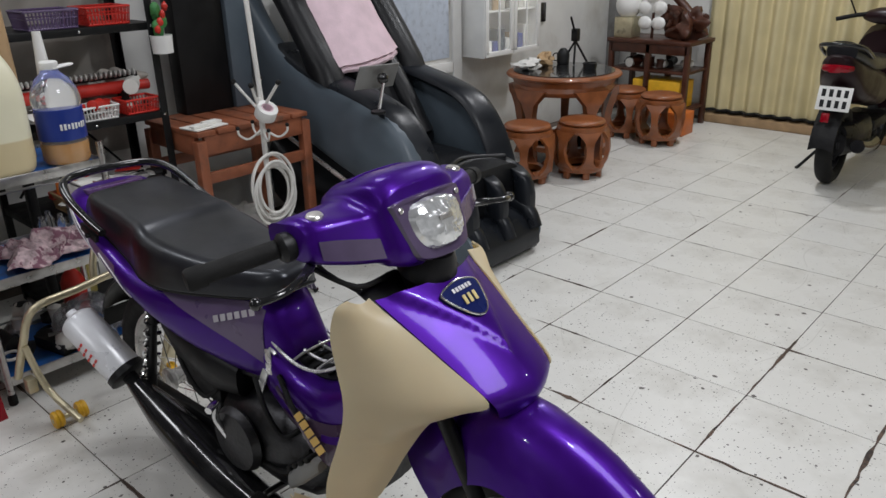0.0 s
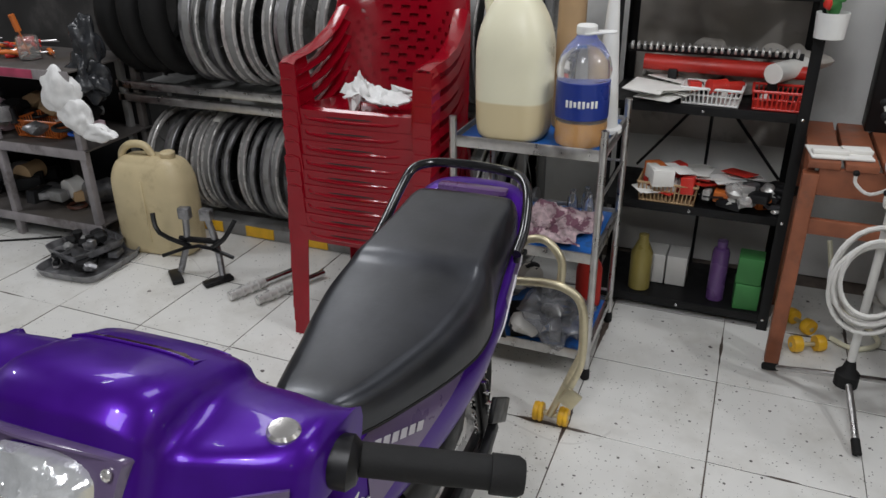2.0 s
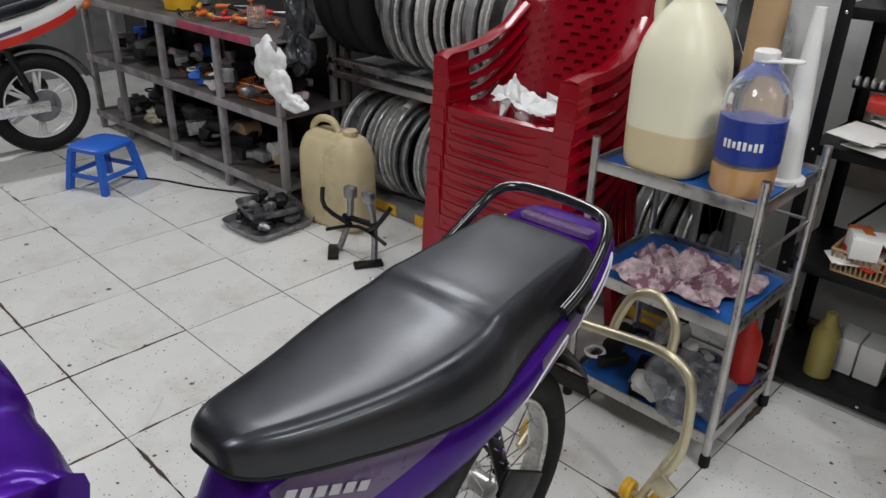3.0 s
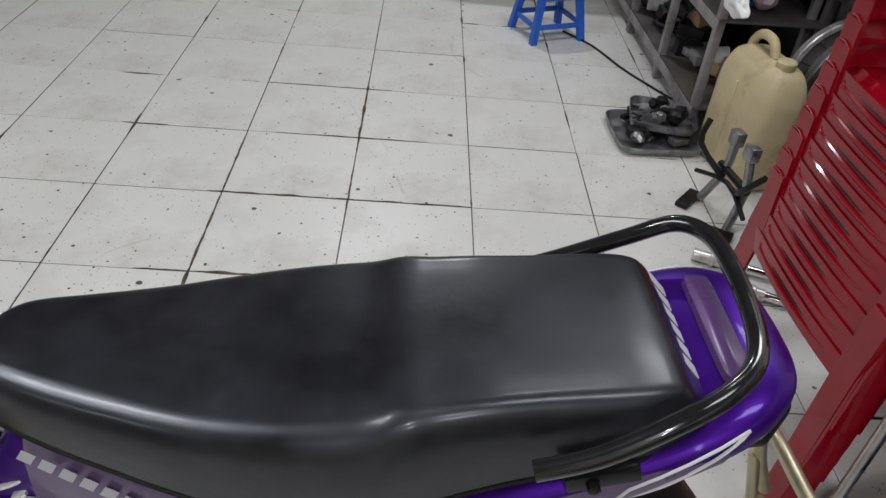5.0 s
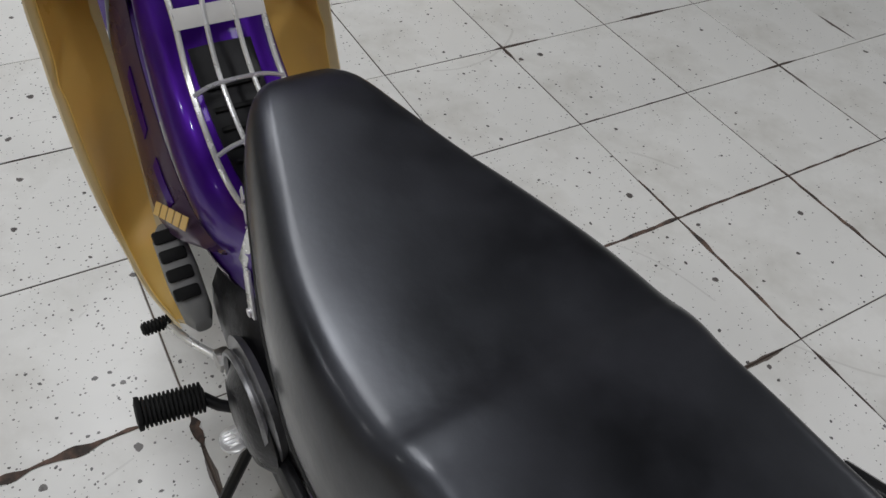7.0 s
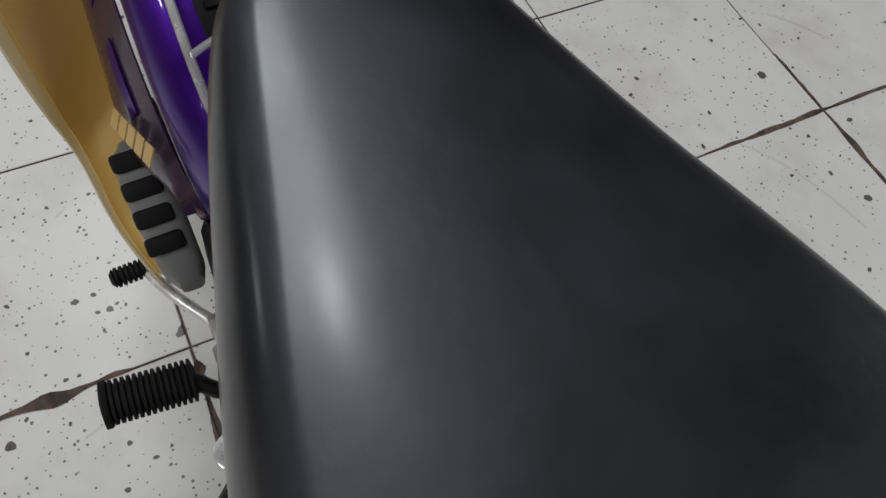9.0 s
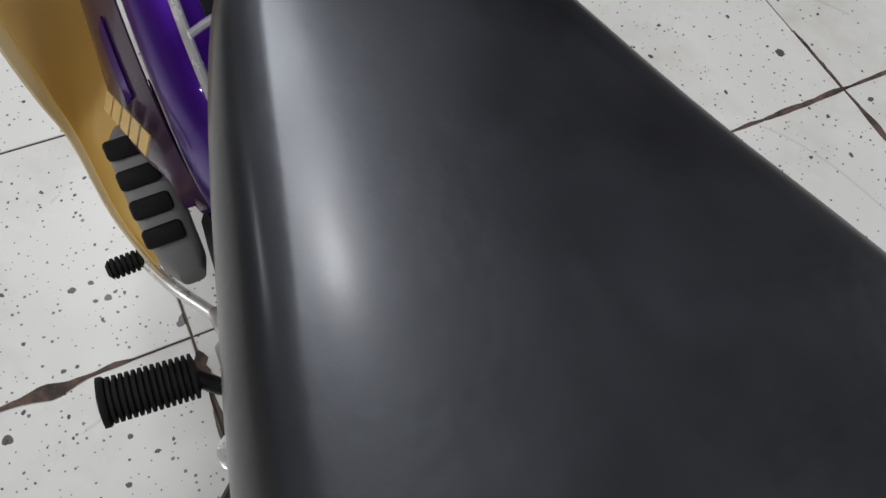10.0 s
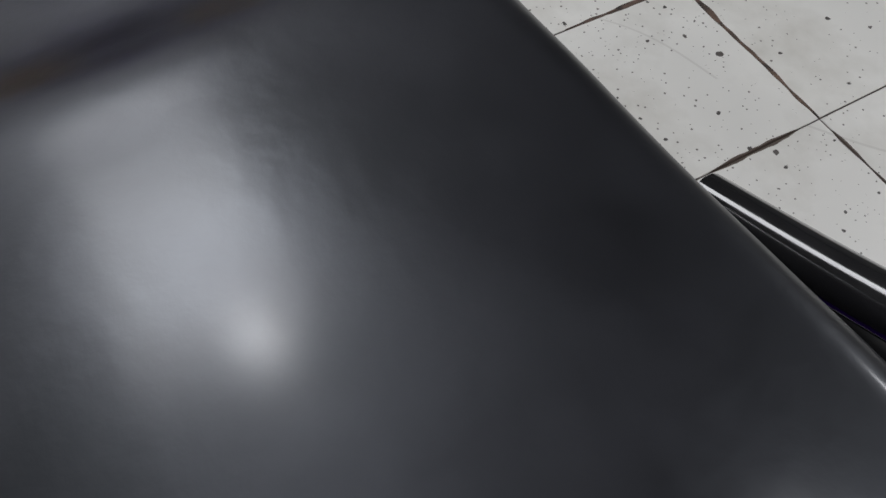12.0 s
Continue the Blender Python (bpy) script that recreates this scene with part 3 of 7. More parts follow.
    # grab rail
    rail = [(0.729, -0.163, 0.778), (0.79, -0.162, 0.802), (0.86, -0.150, 0.840), (0.905, -0.132, 0.860), (0.938, -0.100, 0.868), (0.956, -0.04, 0.870), (0.962, 0.05, 0.870), (0.957, 0.108, 0.866), (0.930, 0.142, 0.856), (0.88, 0.152, 0.826), (0.80, 0.151, 0.790), (0.738, 0.148, 0.768)]
    gr = part("grab_rail", rod(rail, 0.0108, 14, 5), "gloss_black", B, "black tubular grab rail round the tail")
    for s in (1, -1):
        part("bracket", join(box(0.80, s * 0.153, 0.758, 0.075, 0.012, 0.022, 0.003, (0, -18, 0)), lathe([(0.007, 0), (0.007, 0.012), (0.004, 0.014)], 8, pose(0.79, s * 0.156, 0.755, -90 * s))), "frame_black", gr)
    # tail lamp, rear mudguard
    lamp = part("tail_lamp", loft([ring_yz(x, 0, z, w, h, 20, 3) for x, z, w, h in ((0.94, 0.738, 0.085, 0.028), (0.985, 0.735, 0.078, 0.026), (1.010, 0.731, 0.06, 0.022), (1.020, 0.728, 0.04, 0.016))]), "red", B, "red tail lamp lens")
    part("lamp_base", loft([ring_yz(x, 0, 0.735, w, 0.022, 18, 3) for x, w in ((0.93, 0.10), (1.0, 0.09), (1.04, 0.05))]), "black", lamp)
    fen = []
    for a in np.linspace(25, 118, 14):
        t = radians(a)
        fen.append([Vector((0.75 + (0.325 + 0.018 * (1 - u * u)) * math.cos(t), 0.062 * u, 0.28 + (0.325 + 0.018 * (1 - u * u)) * math.sin(t))) for u in np.linspace(-1, 1, 9)])
    part("rear_mudguard", sheet(fen, 0.004), "black", B)
    part("mud_flap", sheet([[Vector((1.042 + 0.016 * k, 0.055 * u, 0.425 - 0.035 * k)) for u in (-1, 0, 1)] for k in range(3)], 0.004), "rubber", B)
    # wheels
    wheel(B, 0.75, 0.28, 0.28, 0.040)
    wheel(B, -0.52, 0.28, 0.28, 0.036)
    # swing arm, shocks, chain case, centre frame
    for s in (1, -1):
        part("swing_arm", box(0.55, s * 0.085, 0.285, 0.44, 0.026, 0.045, 0.008), "frame_black", B)
        sh = part("shock_absorber", rod([(0.70, s * 0.115, 0.31), (0.60, s * 0.12, 0.62)], 0.014, 12), "frame_black", B)
        coil = [(0.70 - 0.10 * u + 0.0, s * 0.117 + 0.024 * math.cos(u * 44), 0.33 + 0.26 * u + 0.024 * math.sin(u * 44) * 0.3) for u in np.linspace(0, 1, 90)]
        part("spring", rod(coil, 0.0042, 6), "chrome", sh)
        part("chassis_tube", rod([(0.12, s * 0.05, 0.52), (0.35, s * 0.075, 0.50), (0.62, s * 0.11, 0.60), (0.90, s * 0.10, 0.72)], 0.013, 10, 4), "frame_black", B)
    part("chain_case", box(0.50, -0.115, 0.30, 0.46, 0.02, 0.075, 0.012), "black", B)
    part("rear_carrier_arm", join(box(0.66, -0.155, 0.44, 0.13, 0.012, 0.055, 0.004, (0, 35, 0)), box(0.60, -0.15, 0.40, 0.09, 0.02, 0.03, 0.004, (0, -25, 0))), "black", B, "black pillion footrest bracket")
    # engine
    eng = part("engine", join(loft([ring_yz(x, 0, z, w, h, 22, 3) for x, z, w, h in ((0.0, 0.36, 0.06, 0.07), (0.06, 0.34, 0.105, 0.10), (0.16, 0.335, 0.115, 0.115), (0.28, 0.335, 0.115, 0.11), (0.38, 0.33, 0.10, 0.09), (0.42, 0.33, 0.05, 0.05))]),
                              lathe([(0.02, 0), (0.075, 0.002), (0.085, 0.012), (0.075, 0.03), (0.03, 0.036)], 24, pose(0.28, 0.112, 0.34, -90)),
                              lathe([(0.02, 0), (0.07, 0.002), (0.08, 0.012), (0.06, 0.028), (0.03, 0.034)], 24, pose(0.26, -0.112, 0.335, 90))), "engine", B, "oily dark engine casing")
    fins = [loft([ring_yz(x, 0, 0.385 + 0.1 * (0.0 - x), 0.075, 0.062, 16, 4) for x in (x0, x0 + 0.005)]) for x0 in np.linspace(-0.115, 0.0, 10)]
    part("cylinder_fins", join(*fins, loft([ring_yz(x, 0, 0.39, 0.045, 0.04, 14, 2) for x in (-0.13, 0.02)])), "engine", eng)
    part("carburettor", join(lathe([(0.02, 0), (0.026, 0.01), (0.026, 0.05), (0.018, 0.06)], 16, pose(0.05, 0.06, 0.44)), box(0.06, 0.065, 0.43, 0.05, 0.05, 0.05, 0.008)), "steel", eng)
    for path in ([(0.08, 0.08, 0.44), (0.12, 0.11, 0.41), (0.16, 0.12, 0.46), (0.22, 0.10, 0.52)], [(0.02, 0.07, 0.40), (0.0, 0.10, 0.44), (0.06, 0.115, 0.50), (0.14, 0.09, 0.55)], [(0.2, 0.115, 0.30), (0.1, 0.125, 0.33), (0.02, 0.115, 0.42)], [(0.36, 0.10, 0.45), (0.42, 0.12, 0.40), (0.50, 0.12, 0.46), (0.56, 0.10, 0.52)]):
        part("hose", rod(path, 0.006, 8, 5), "rubber", eng)
    part("air_box", loft([ring_yz(x, 0, z, w, h, 20, 4) for x, z, w, h in ((0.30, 0.47, 0.10, 0.05), (0.38, 0.485, 0.125, 0.065), (0.52, 0.52, 0.125, 0.06), (0.60, 0.555, 0.11, 0.045))]), "black", B)
    part("battery_case", box(0.47, 0.0, 0.42, 0.16, 0.19, 0.10, 0.01), "black", B)
    for s in (1, -1):
        duct = part("air_duct", loft([ring_yz(x, s * y, z, w, h, 18, 3) for x, y, z, w, h in ((-0.035, 0.132, 0.418, 0.012, 0.014), (-0.02, 0.133, 0.412, 0.022, 0.024), (0.025, 0.132, 0.375, 0.024, 0.030), (0.065, 0.130, 0.338, 0.021, 0.026), (0.080, 0.128, 0.326, 0.012, 0.014))]), "grey", eng, "grey air duct with black slots")
        for k in range(4):
            x, z = -0.010 + 0.022 * k, 0.4315 - 0.0178 * k
            part("slot", box(x, s * 0.137, z, 0.0185, 0.037, 0.012, 0.004, (0, 38, 0)), "rubber", duct)
    part("crank_cover", join(lathe([(0.03, 0), (0.085, 0.0), (0.09, 0.01), (0.05, 0.018), (0.02, 0.018)], 28, pose(0.25, -0.108, 0.36, 90)), torus(0.07, 0.005, 28, 6, pose(0.25, -0.128, 0.36))), "greymetal", eng)
    # exhaust on the right
    pipe = [(-0.06, 0.03, 0.33), (-0.02, 0.09, 0.22), (0.10, 0.13, 0.17), (0.30, 0.145, 0.20), (0.50, 0.150, 0.27), (0.64, 0.155, 0.325), (0.735, 0.165, 0.375)]
    pts = smooth_path(pipe, 5)
    rad = [0.020 + 0.038 * math.sin(math.pi * min(1, max(0, (i / (len(pts) - 1) - 0.15) / 0.78))) ** 1.0 for i in range(len(pts))]
    ex = part("exhaust", rod(pts, rad, 18), "gloss_black", B, "black expansion pipe with a silver silencer")
    d = Vector((0.155, 0.035, 0.125)).normalized()
    m = Matrix.Translation((0.725, 0.163, 0.37)) @ d.to_track_quat("Z", "Y").to_matrix().to_4x4()
    sil = part("silencer", lathe([(0.030, -0.005), (0.046, 0.0), (0.050, 0.012), (0.050, 0.19), (0.047, 0.205), (0.034, 0.215), (0.016, 0.215), (0.014, 0.235), (0.010, 0.236)], 28, m), "silencer", ex, "silver silencer can")
    part("clamp", lathe([(0.049, 0), (0.053, 0.002), (0.053, 0.02), (0.049, 0.022)], 28, m @ pose(0, 0, -0.008)), "black", sil)
    part("label_bars", join(*[box(0.0505, y, 0.07 + 0.02 * k, 0.002, 0.012, 0.006, 0) for k in range(5) for y in (-0.008, 0.01)][:8]), "red", sil).matrix_local = m
    # footpegs, levers, side stand
    for s in (1, -1):
        fp = part("footpeg", join(rod([(0.19, s * 0.04, 0.22), (0.175, s * 0.13, 0.24), (0.15, s * 0.165, 0.258)], 0.009, 10, 3)), "frame_black", B)
        rub = lathe([(0.010, -0.002)] + [(rr, 0.006 * k + dz) for k in range(14) for rr, dz in ((0.0140, 0.0), (0.0180, 0.0012), (0.0180, 0.0042), (0.0140, 0.0054))] + [(0.018, 0.084), (0.0195, 0.086), (0.0195, 0.091), (0.010, 0.093)], 14)
        for v in rub.verts:
            v.co.x *= 1.35
        part("peg_rubber", moved(rub, pose(0.150, s * 0.163, 0.258, -85 * s if s < 0 else -95, 0, 6 * s)), "rubber", fp, "ribbed black footpeg rubber")
    gl = part("gear_lever", rod([(0.205, -0.128, 0.272), (0.15, -0.120, 0.276), (0.11, -0.122, 0.274), (0.06, -0.150, 0.276), (0.014, -0.170, 0.280)], 0.0065, 10, 4), "bright", B, "bright gear lever with a black rubber tip")
    part("lever_rubber", lathe([(0.006, -0.002)] + [(rr, 0.0055 * k + dz) for k in range(7) for rr, dz in ((0.0080, 0.0), (0.0112, 0.001), (0.0112, 0.004), (0.0080, 0.005))] + [(0.011, 0.039), (0.006, 0.043)], 12, pose(0.014, -0.163, 0.280, 90)), "rubber", gl)
    part("heel_pad", join(rod([(0.205, -0.128, 0.272), (0.225, -0.133, 0.270), (0.240, -0.140, 0.270)], 0.0065, 10, 3), lathe([(0.006, -0.004), (0.021, -0.003), (0.021, 0.003), (0.017, 0.0045), (0.006, 0.005)], 18, pose(0.244, -0.150, 0.274)), *[box(0.244 + 0.006 * k, -0.150, 0.279, 0.002, 0.030 - 0.003 * abs(k), 0.002, 0) for k in range(-2, 3)]), "bright", gl, "round grooved metal heel pad")
    part("pedal_pivot", join(lathe([(0.015, 0), (0.015, 0.034), (0.009, 0.038)], 14, pose(0.112, -0.092, 0.272, 90)), box(0.118, -0.118, 0.280, 0.034, 0.022, 0.022, 0.004)), "steel", gl)
    part("side_stand", rod([(0.20, -0.10, 0.20), (0.24, -0.19, 0.09), (0.26, -0.235, 0.012), (0.30, -0.245, 0.010)], 0.009, 8, 3), "frame_black", B)
    part("kick_lever", rod([(0.30, 0.13, 0.32), (0.31, 0.16, 0.40), (0.27, 0.175, 0.47), (0.25, 0.21, 0.475)], 0.009, 10, 4), "chrome", B)
    part("brake_pedal", join(rod([(0.20, 0.12, 0.21), (0.08, 0.145, 0.20), (0.0, 0.15, 0.215)], 0.007, 8, 3), box(-0.015, 0.16, 0.222, 0.05, 0.045, 0.012, 0.003)), "frame_black", B)
    # tunnel between seat and steering head
    tun = [(0.20, 0.086, 0.612, 0.46), (0.12, 0.094, 0.568, 0.42), (0.04, 0.097, 0.558, 0.39), (-0.04, 0.096, 0.592, 0.39), (-0.11, 0.092, 0.665, 0.41), (-0.16, 0.088, 0.74, 0.46), (-0.195, 0.082, 0.81, 0.54)]
    tr = spline_rows(tun, 4)
    tn = part("tunnel_cover", loft([ring_yz(r[0], 0, (r[2] + r[3]) / 2, r[1], (r[2] - r[3]) / 2, 24, 3.4) for r in tr]), "purple", B, "glossy purple tunnel cover")
    for s in (1, -1):
        strip = []
        for x in np.linspace(-0.05, 0.13, 10):
            r = interp(sorted(tr), x)
            zc, hh = (r[2] + r[3]) / 2, (r[2] - r[3]) / 2
            strip.append([Vector((x, s * (r[1] * (1 - abs(f) ** 3.4) ** (1 / 3.4) + 0.003), zc + hh * f)) for f in np.linspace(-0.75, -0.35, 5)])
        part("tunnel_decal", sheet(strip, 0.0012), "plum", tn, "grey lilac decal")
        low = smooth_path([(-0.235, 0.112, 0.600), (-0.19, 0.118, 0.520), (-0.13, 0.126, 0.455), (-0.065, 0.132, 0.428), (0.0, 0.128, 0.440), (0.07, 0.112, 0.478), (0.14, 0.097, 0.530)], 4)
        top = smooth_path([(-0.215, 0.084, 0.735), (-0.18, 0.090, 0.620), (-0.12, 0.095, 0.555), (-0.05, 0.0985, 0.508), (0.02, 0.0990, 0.490), (0.08, 0.0975, 0.496), (0.14, 0.095, 0.520)], 4)
        skirt = [[p.lerp(q, t) + Vector((0, 0.006 * math.sin(math.pi * t), 0)) for t in np.linspace(0, 1, 6)] for p, q in zip(top, low)]
        skirt = [[Vector((p.x, s * p.y, p.z)) for p in r] for r in skirt]
        sk = part("tunnel_skirt", sheet(skirt, 0.002 * s), "plum", tn, "dark plum tunnel side panel")
        for i0, i1 in ((4, 9), (10, 15)):
            inset = [[p.lerp(q, t) + Vector((0, s * 0.0035, 0.0015)) for t in (0.10, 0.25, 0.40)] for p, q in ((skirt[i][1], skirt[i][4]) for i in range(i0, i1))]
            part("skirt_inset", sheet(inset, 0.0015 * s), "purple", sk, "glossy purple inset")
        ux = Vector((0.137, 0.026 * -s, 0.066)).normalized() * -s
        nz = Vector((0.10, s * 0.83, 0.52)).normalized()
        uy = nz.cross(ux).normalized()
        nz = ux.cross(uy)
        c = Vector((0.004, s * 0.1275, 0.480))
        place = Matrix(((ux.x, uy.x, nz.x, c.x), (ux.y, uy.y, nz.y, c.y), (ux.z, uy.z, nz.z, c.z), (0, 0, 0, 1)))
        lettering(sk, "decal_yellow", place, 5, 0.115, 0.019, 0.2, 0.20, "decal_bar")
    lay = sorted(tr)
    pad = [[Vector((x, 0.043 * v, interp(lay, x)[2] + 0.005 - 0.002 * v * v)) for v in (-1, -0.5, 0, 0.5, 1)] for x in np.linspace(0.16, -0.10, 16)]
    part("luggage_pad", sheet(pad, 0.008), "black", tn, "black ribbed luggage pad on the tunnel")
    for x in np.linspace(0.13, -0.06, 9):
        part("pad_rib", box(x, 0, interp(lay, x)[2] + 0.009, 0.007, 0.074, 0.007, 0.002, (0, 0 if x > 0.02 else 30, 0)), "rubber", tn)
    # wire rack over the tunnel
    side_line = [(0.212, 0.060, 0.638), (0.200, 0.066, 0.628), (0.165, 0.067, 0.600), (0.10, 0.066, 0.580), (0.03, 0.064, 0.590), (-0.05, 0.060, 0.640), (-0.09, 0.057, 0.712), (-0.122, 0.062, 0.765), (-0.145, 0.078, 0.795), (-0.175, 0.085, 0.825)]
    rk = part("luggage_rack", rod([(x, -y, z) for x, y, z in side_line], 0.0039, 8, 4), "bright", B, "bright wire luggage rack over the tunnel")
    part("rail", rod(side_line, 0.0039, 8, 4), "bright", rk)
    part("rear_wire", rod([(0.212, -0.060, 0.638), (0.216, -0.05, 0.641), (0.217, 0.0, 0.642), (0.216, 0.05, 0.641), (0.212, 0.060, 0.638)], 0.0039, 8, 4), "bright", rk)
    part("flat_band", box(-0.086, 0, 0.709, 0.026, 0.120, 0.003, 0.001, (0, 62, 0)), "dirty_white", rk, "white flat band")
    part("wire_loop", rod([(0.214, -0.022, 0.640), (0.165, -0.022, 0.603), (0.10, -0.022, 0.584), (0.03, -0.022, 0.594), (-0.05, -0.021, 0.646), (-0.092, -0.018, 0.722), (-0.112, -0.010, 0.758), (-0.117, 0, 0.764), (-0.112, 0.010, 0.758), (-0.092, 0.018, 0.722), (-0.05, 0.021, 0.646), (0.03, 0.022, 0.594), (0.10, 0.022, 0.584), (0.165, 0.022, 0.603), (0.214, 0.022, 0.640)], 0.0034, 8, 4), "bright", rk)
    for x, z in ((-0.035, 0.634), (0.04, 0.594), (0.12, 0.588)):
        part("cross_wire", rod([(x, -0.062, z - 0.004), (x - 0.004, -0.03, z + 0.004), (x - 0.004, 0.03, z + 0.004), (x, 0.062, z - 0.004)], 0.0032, 8, 4), "bright", rk)
    part("flat_bar", box(0.178, 0, 0.592, 0.022, 0.155, 0.004, 0.001, (0, -30, 0)), "bright", rk)
    for s in (1, -1):
        part("strap", join(box(0.184, s * 0.083, 0.566, 0.020, 0.004, 0.058, 0.001, (10 * s, 12, 0)), box(0.203, s * 0.092, 0.513, 0.020, 0.004, 0.066, 0.001, (6 * s, -22, 0)), lathe([(0.006, 0), (0.006, 0.004), (0.003, 0.005)], 10, pose(0.213, s * 0.096, 0.490, -90 * s))), "bright", rk, "flat metal rack strap")
    # steering head, fork, front mudguard
    part("steering_neck", lathe([(0.045, 0), (0.045, 0.07), (0.058, 0.09), (0.05, 0.12), (0.04, 0.14)], 22, pose(-0.20, 0, 0.79, 0, -18, 0)), "black", B)
    for s in (1, -1):
        part("fork_leg", join(rod([(-0.24, s * 0.075, 0.80), (-0.42, s * 0.078, 0.46)], 0.016, 12), rod([(-0.42, s * 0.078, 0.46), (-0.52, s * 0.078, 0.27)], 0.022, 12)), "frame_black", B)
    fen = []
    hump = spline_rows([(20, 0.345), (45, 0.347), (63, 0.352), (77, 0.369), (88, 0.386), (98, 0.408), (112, 0.420), (150, 0.400)], 4)
    for a in np.linspace(24, 150, 26):
        t = radians(a)
        R = interp(hump, a)[1]
        w = 0.058 + 0.038 * max(0, math.sin(radians((a - 24) * 180 / 140))) ** 0.7
        deep = 0.13 * min(1, (a - 10) / 50)
        fen.append([Vector((-0.52 - (R - deep * abs(u) ** 3 - 0.010 * abs(u) ** 0.9) * math.cos(t), w * u, 0.28 + (R - deep * abs(u) ** 3 - 0.010 * abs(u) ** 0.9) * math.sin(t))) for u in np.linspace(-1, 1, 17)])
    part("front_mudguard", sheet(fen, 0.004), "purple", B, "glossy purple front mudguard")
    # purple front cowl with raised panel and badge
    edge_line = spline_rows([(-0.222, 0.131, 0.858), (-0.275, 0.122, 0.826), (-0.33, 0.112, 0.792), (-0.385, 0.101, 0.757), (-0.437, 0.090, 0.722), (-0.447, 0.079, 0.700), (-0.440, 0.062, 0.672)], 4)
    mid_line = spline_rows([(-0.268, 0.868), (-0.318, 0.838), (-0.366, 0.806), (-0.415, 0.770), (-0.461, 0.732), (-0.474, 0.706), (-0.462, 0.676)], 4)
    rows = []
    for i, ((ex_, w, ez), (mx, mz)) in enumerate(zip(edge_line, mid_line)):
        line = []
        for u in np.linspace(-1, 1, 49):
            lift = min(1, max(0, (0.88 * (1 - i / 12.5) - abs(u)) / 0.12))
            lift = 0.007 * lift * lift * (3 - 2 * lift)
            line.append(Vector((ex_ + (mx - ex_) * (1 - abs(u) ** 1.7) - 0.6 * lift, w * u, ez + (mz - ez) * (1 - abs(u) ** 1.7) + 0.8 * lift)))
        rows.append(line)
    cowl = part("front_cowl", sheet(rows, 0.005), "purple", B, "glossy purple front cowl with a raised panel, narrowing to a nose")
    part("cowl_back", sheet([[Vector((r[0].x + 0.05, r[0].y * 0.96, r[0].z)), Vector((r[0].x + 0.03, 0, r[0].z + 0.02)), Vector((r[-1].x + 0.05, r[-1].y * 0.96, r[-1].z))] for r in rows], 0.004), "black", cowl)
    c = rows[4][24]
    nrm = (rows[2][24] - rows[6][24]).cross(Vector((0, 1, 0))).normalized()
    if nrm.x > 0:
        nrm = -nrm
    up = (rows[2][24] - rows[10][24]).normalized()
    side_v = up.cross(nrm)
    bm_ = Matrix((( side_v.x, up.x, nrm.x, c.x), (side_v.y, up.y, nrm.y, c.y), (side_v.z, up.z, nrm.z, c.z), (0, 0, 0, 1)))
    tri = smooth_path([(-0.040, 0.030, 0), (0.0, 0.037, 0), (0.040, 0.030, 0), (0.047, 0.018, 0), (0.030, -0.020, 0), (0.010, -0.040, 0), (-0.010, -0.040, 0), (-0.030, -0.020, 0), (-0.047, 0.018, 0)], 4, True)
    dome = lambda p, k, h: Vector((p.x * k, p.y * k, h - 2.6 * (p.x * k) ** 2))
    badge = part("badge", moved(loft([[dome(p, 1.0, -0.004) for p in tri], [dome(p, 1.0, 0.005) for p in tri], [dome(p, 0.97, 0.007) for p in tri]]), bm_), "navy", cowl, "navy shield badge with a silver edge")
    part("badge_edge", moved(rod([dome(p, 1.0, 0.006) for p in tri], 0.0022, 6, closed=True), bm_), "chrome", badge)
    lettering(badge, "letter", bm_ @ pose(0, 0.020, 0.0062), 6, 0.052, 0.0085, 0.1)
    lettering(badge, "gold_letter", bm_ @ pose(0.0, -0.004, 0.0070), 3, 0.040, 0.019, 0.25, 0.45, "mark_bar")
    # cream leg shields, amber behind
    for s in (1, -1):
        inner = [(-0.214, 0.137, 0.863), (-0.240, 0.131, 0.845), (-0.275, 0.125, 0.825), (-0.355, 0.109, 0.775), (-0.440, 0.093, 0.718), (-0.395, 0.098, 0.683), (-0.325, 0.106, 0.640), (-0.262, 0.109, 0.545), (-0.215, 0.110, 0.460), (-0.165, 0.116, 0.385), (-0.08, 0.126, 0.335), (0.0, 0.136, 0.315), (0.055, 0.145, 0.308)]
        outer = [(-0.196, 0.172, 0.865), (-0.186, 0.192, 0.852), (-0.180, 0.202, 0.805), (-0.190, 0.204, 0.750), (-0.204, 0.206, 0.690), (-0.198, 0.206, 0.635), (-0.178, 0.207, 0.575), (-0.152, 0.206, 0.515), (-0.130, 0.202, 0.455), (-0.118, 0.196, 0.400), (-0.105, 0.188, 0.345), (-0.02, 0.178, 0.322), (0.06, 0.155, 0.310)]
        pi, po = smooth_path(inner, 6), smooth_path(outer, 6)
        rows = []
        for a, b in zip(pi, po):
            rows.append([Vector((a.x + (b.x - a.x) * t - 0.016 * math.sin(math.pi * t), s * (a.y + (b.y - a.y) * t + (0.010 + 0.009 * math.exp(-((a.z + (b.z - a.z) * t - 0.625 + 0.05 * t) / 0.014) ** 2)) * math.sin(math.pi * t)), a.z + (b.z - a.z) * t)) for t in np.linspace(0, 1, 9)])
        ls = part("leg_shield", sheet(rows, 0.003 * s), "cream", B, "cream plastic leg shield")
        part("shield_back", sheet([[p + Vector((0.005, -s * 0.0035, -0.0015)) for p in r[1:-1]] for r in rows[2:-1]], 0.0015), "amber", ls, "amber plastic back of the leg shield")
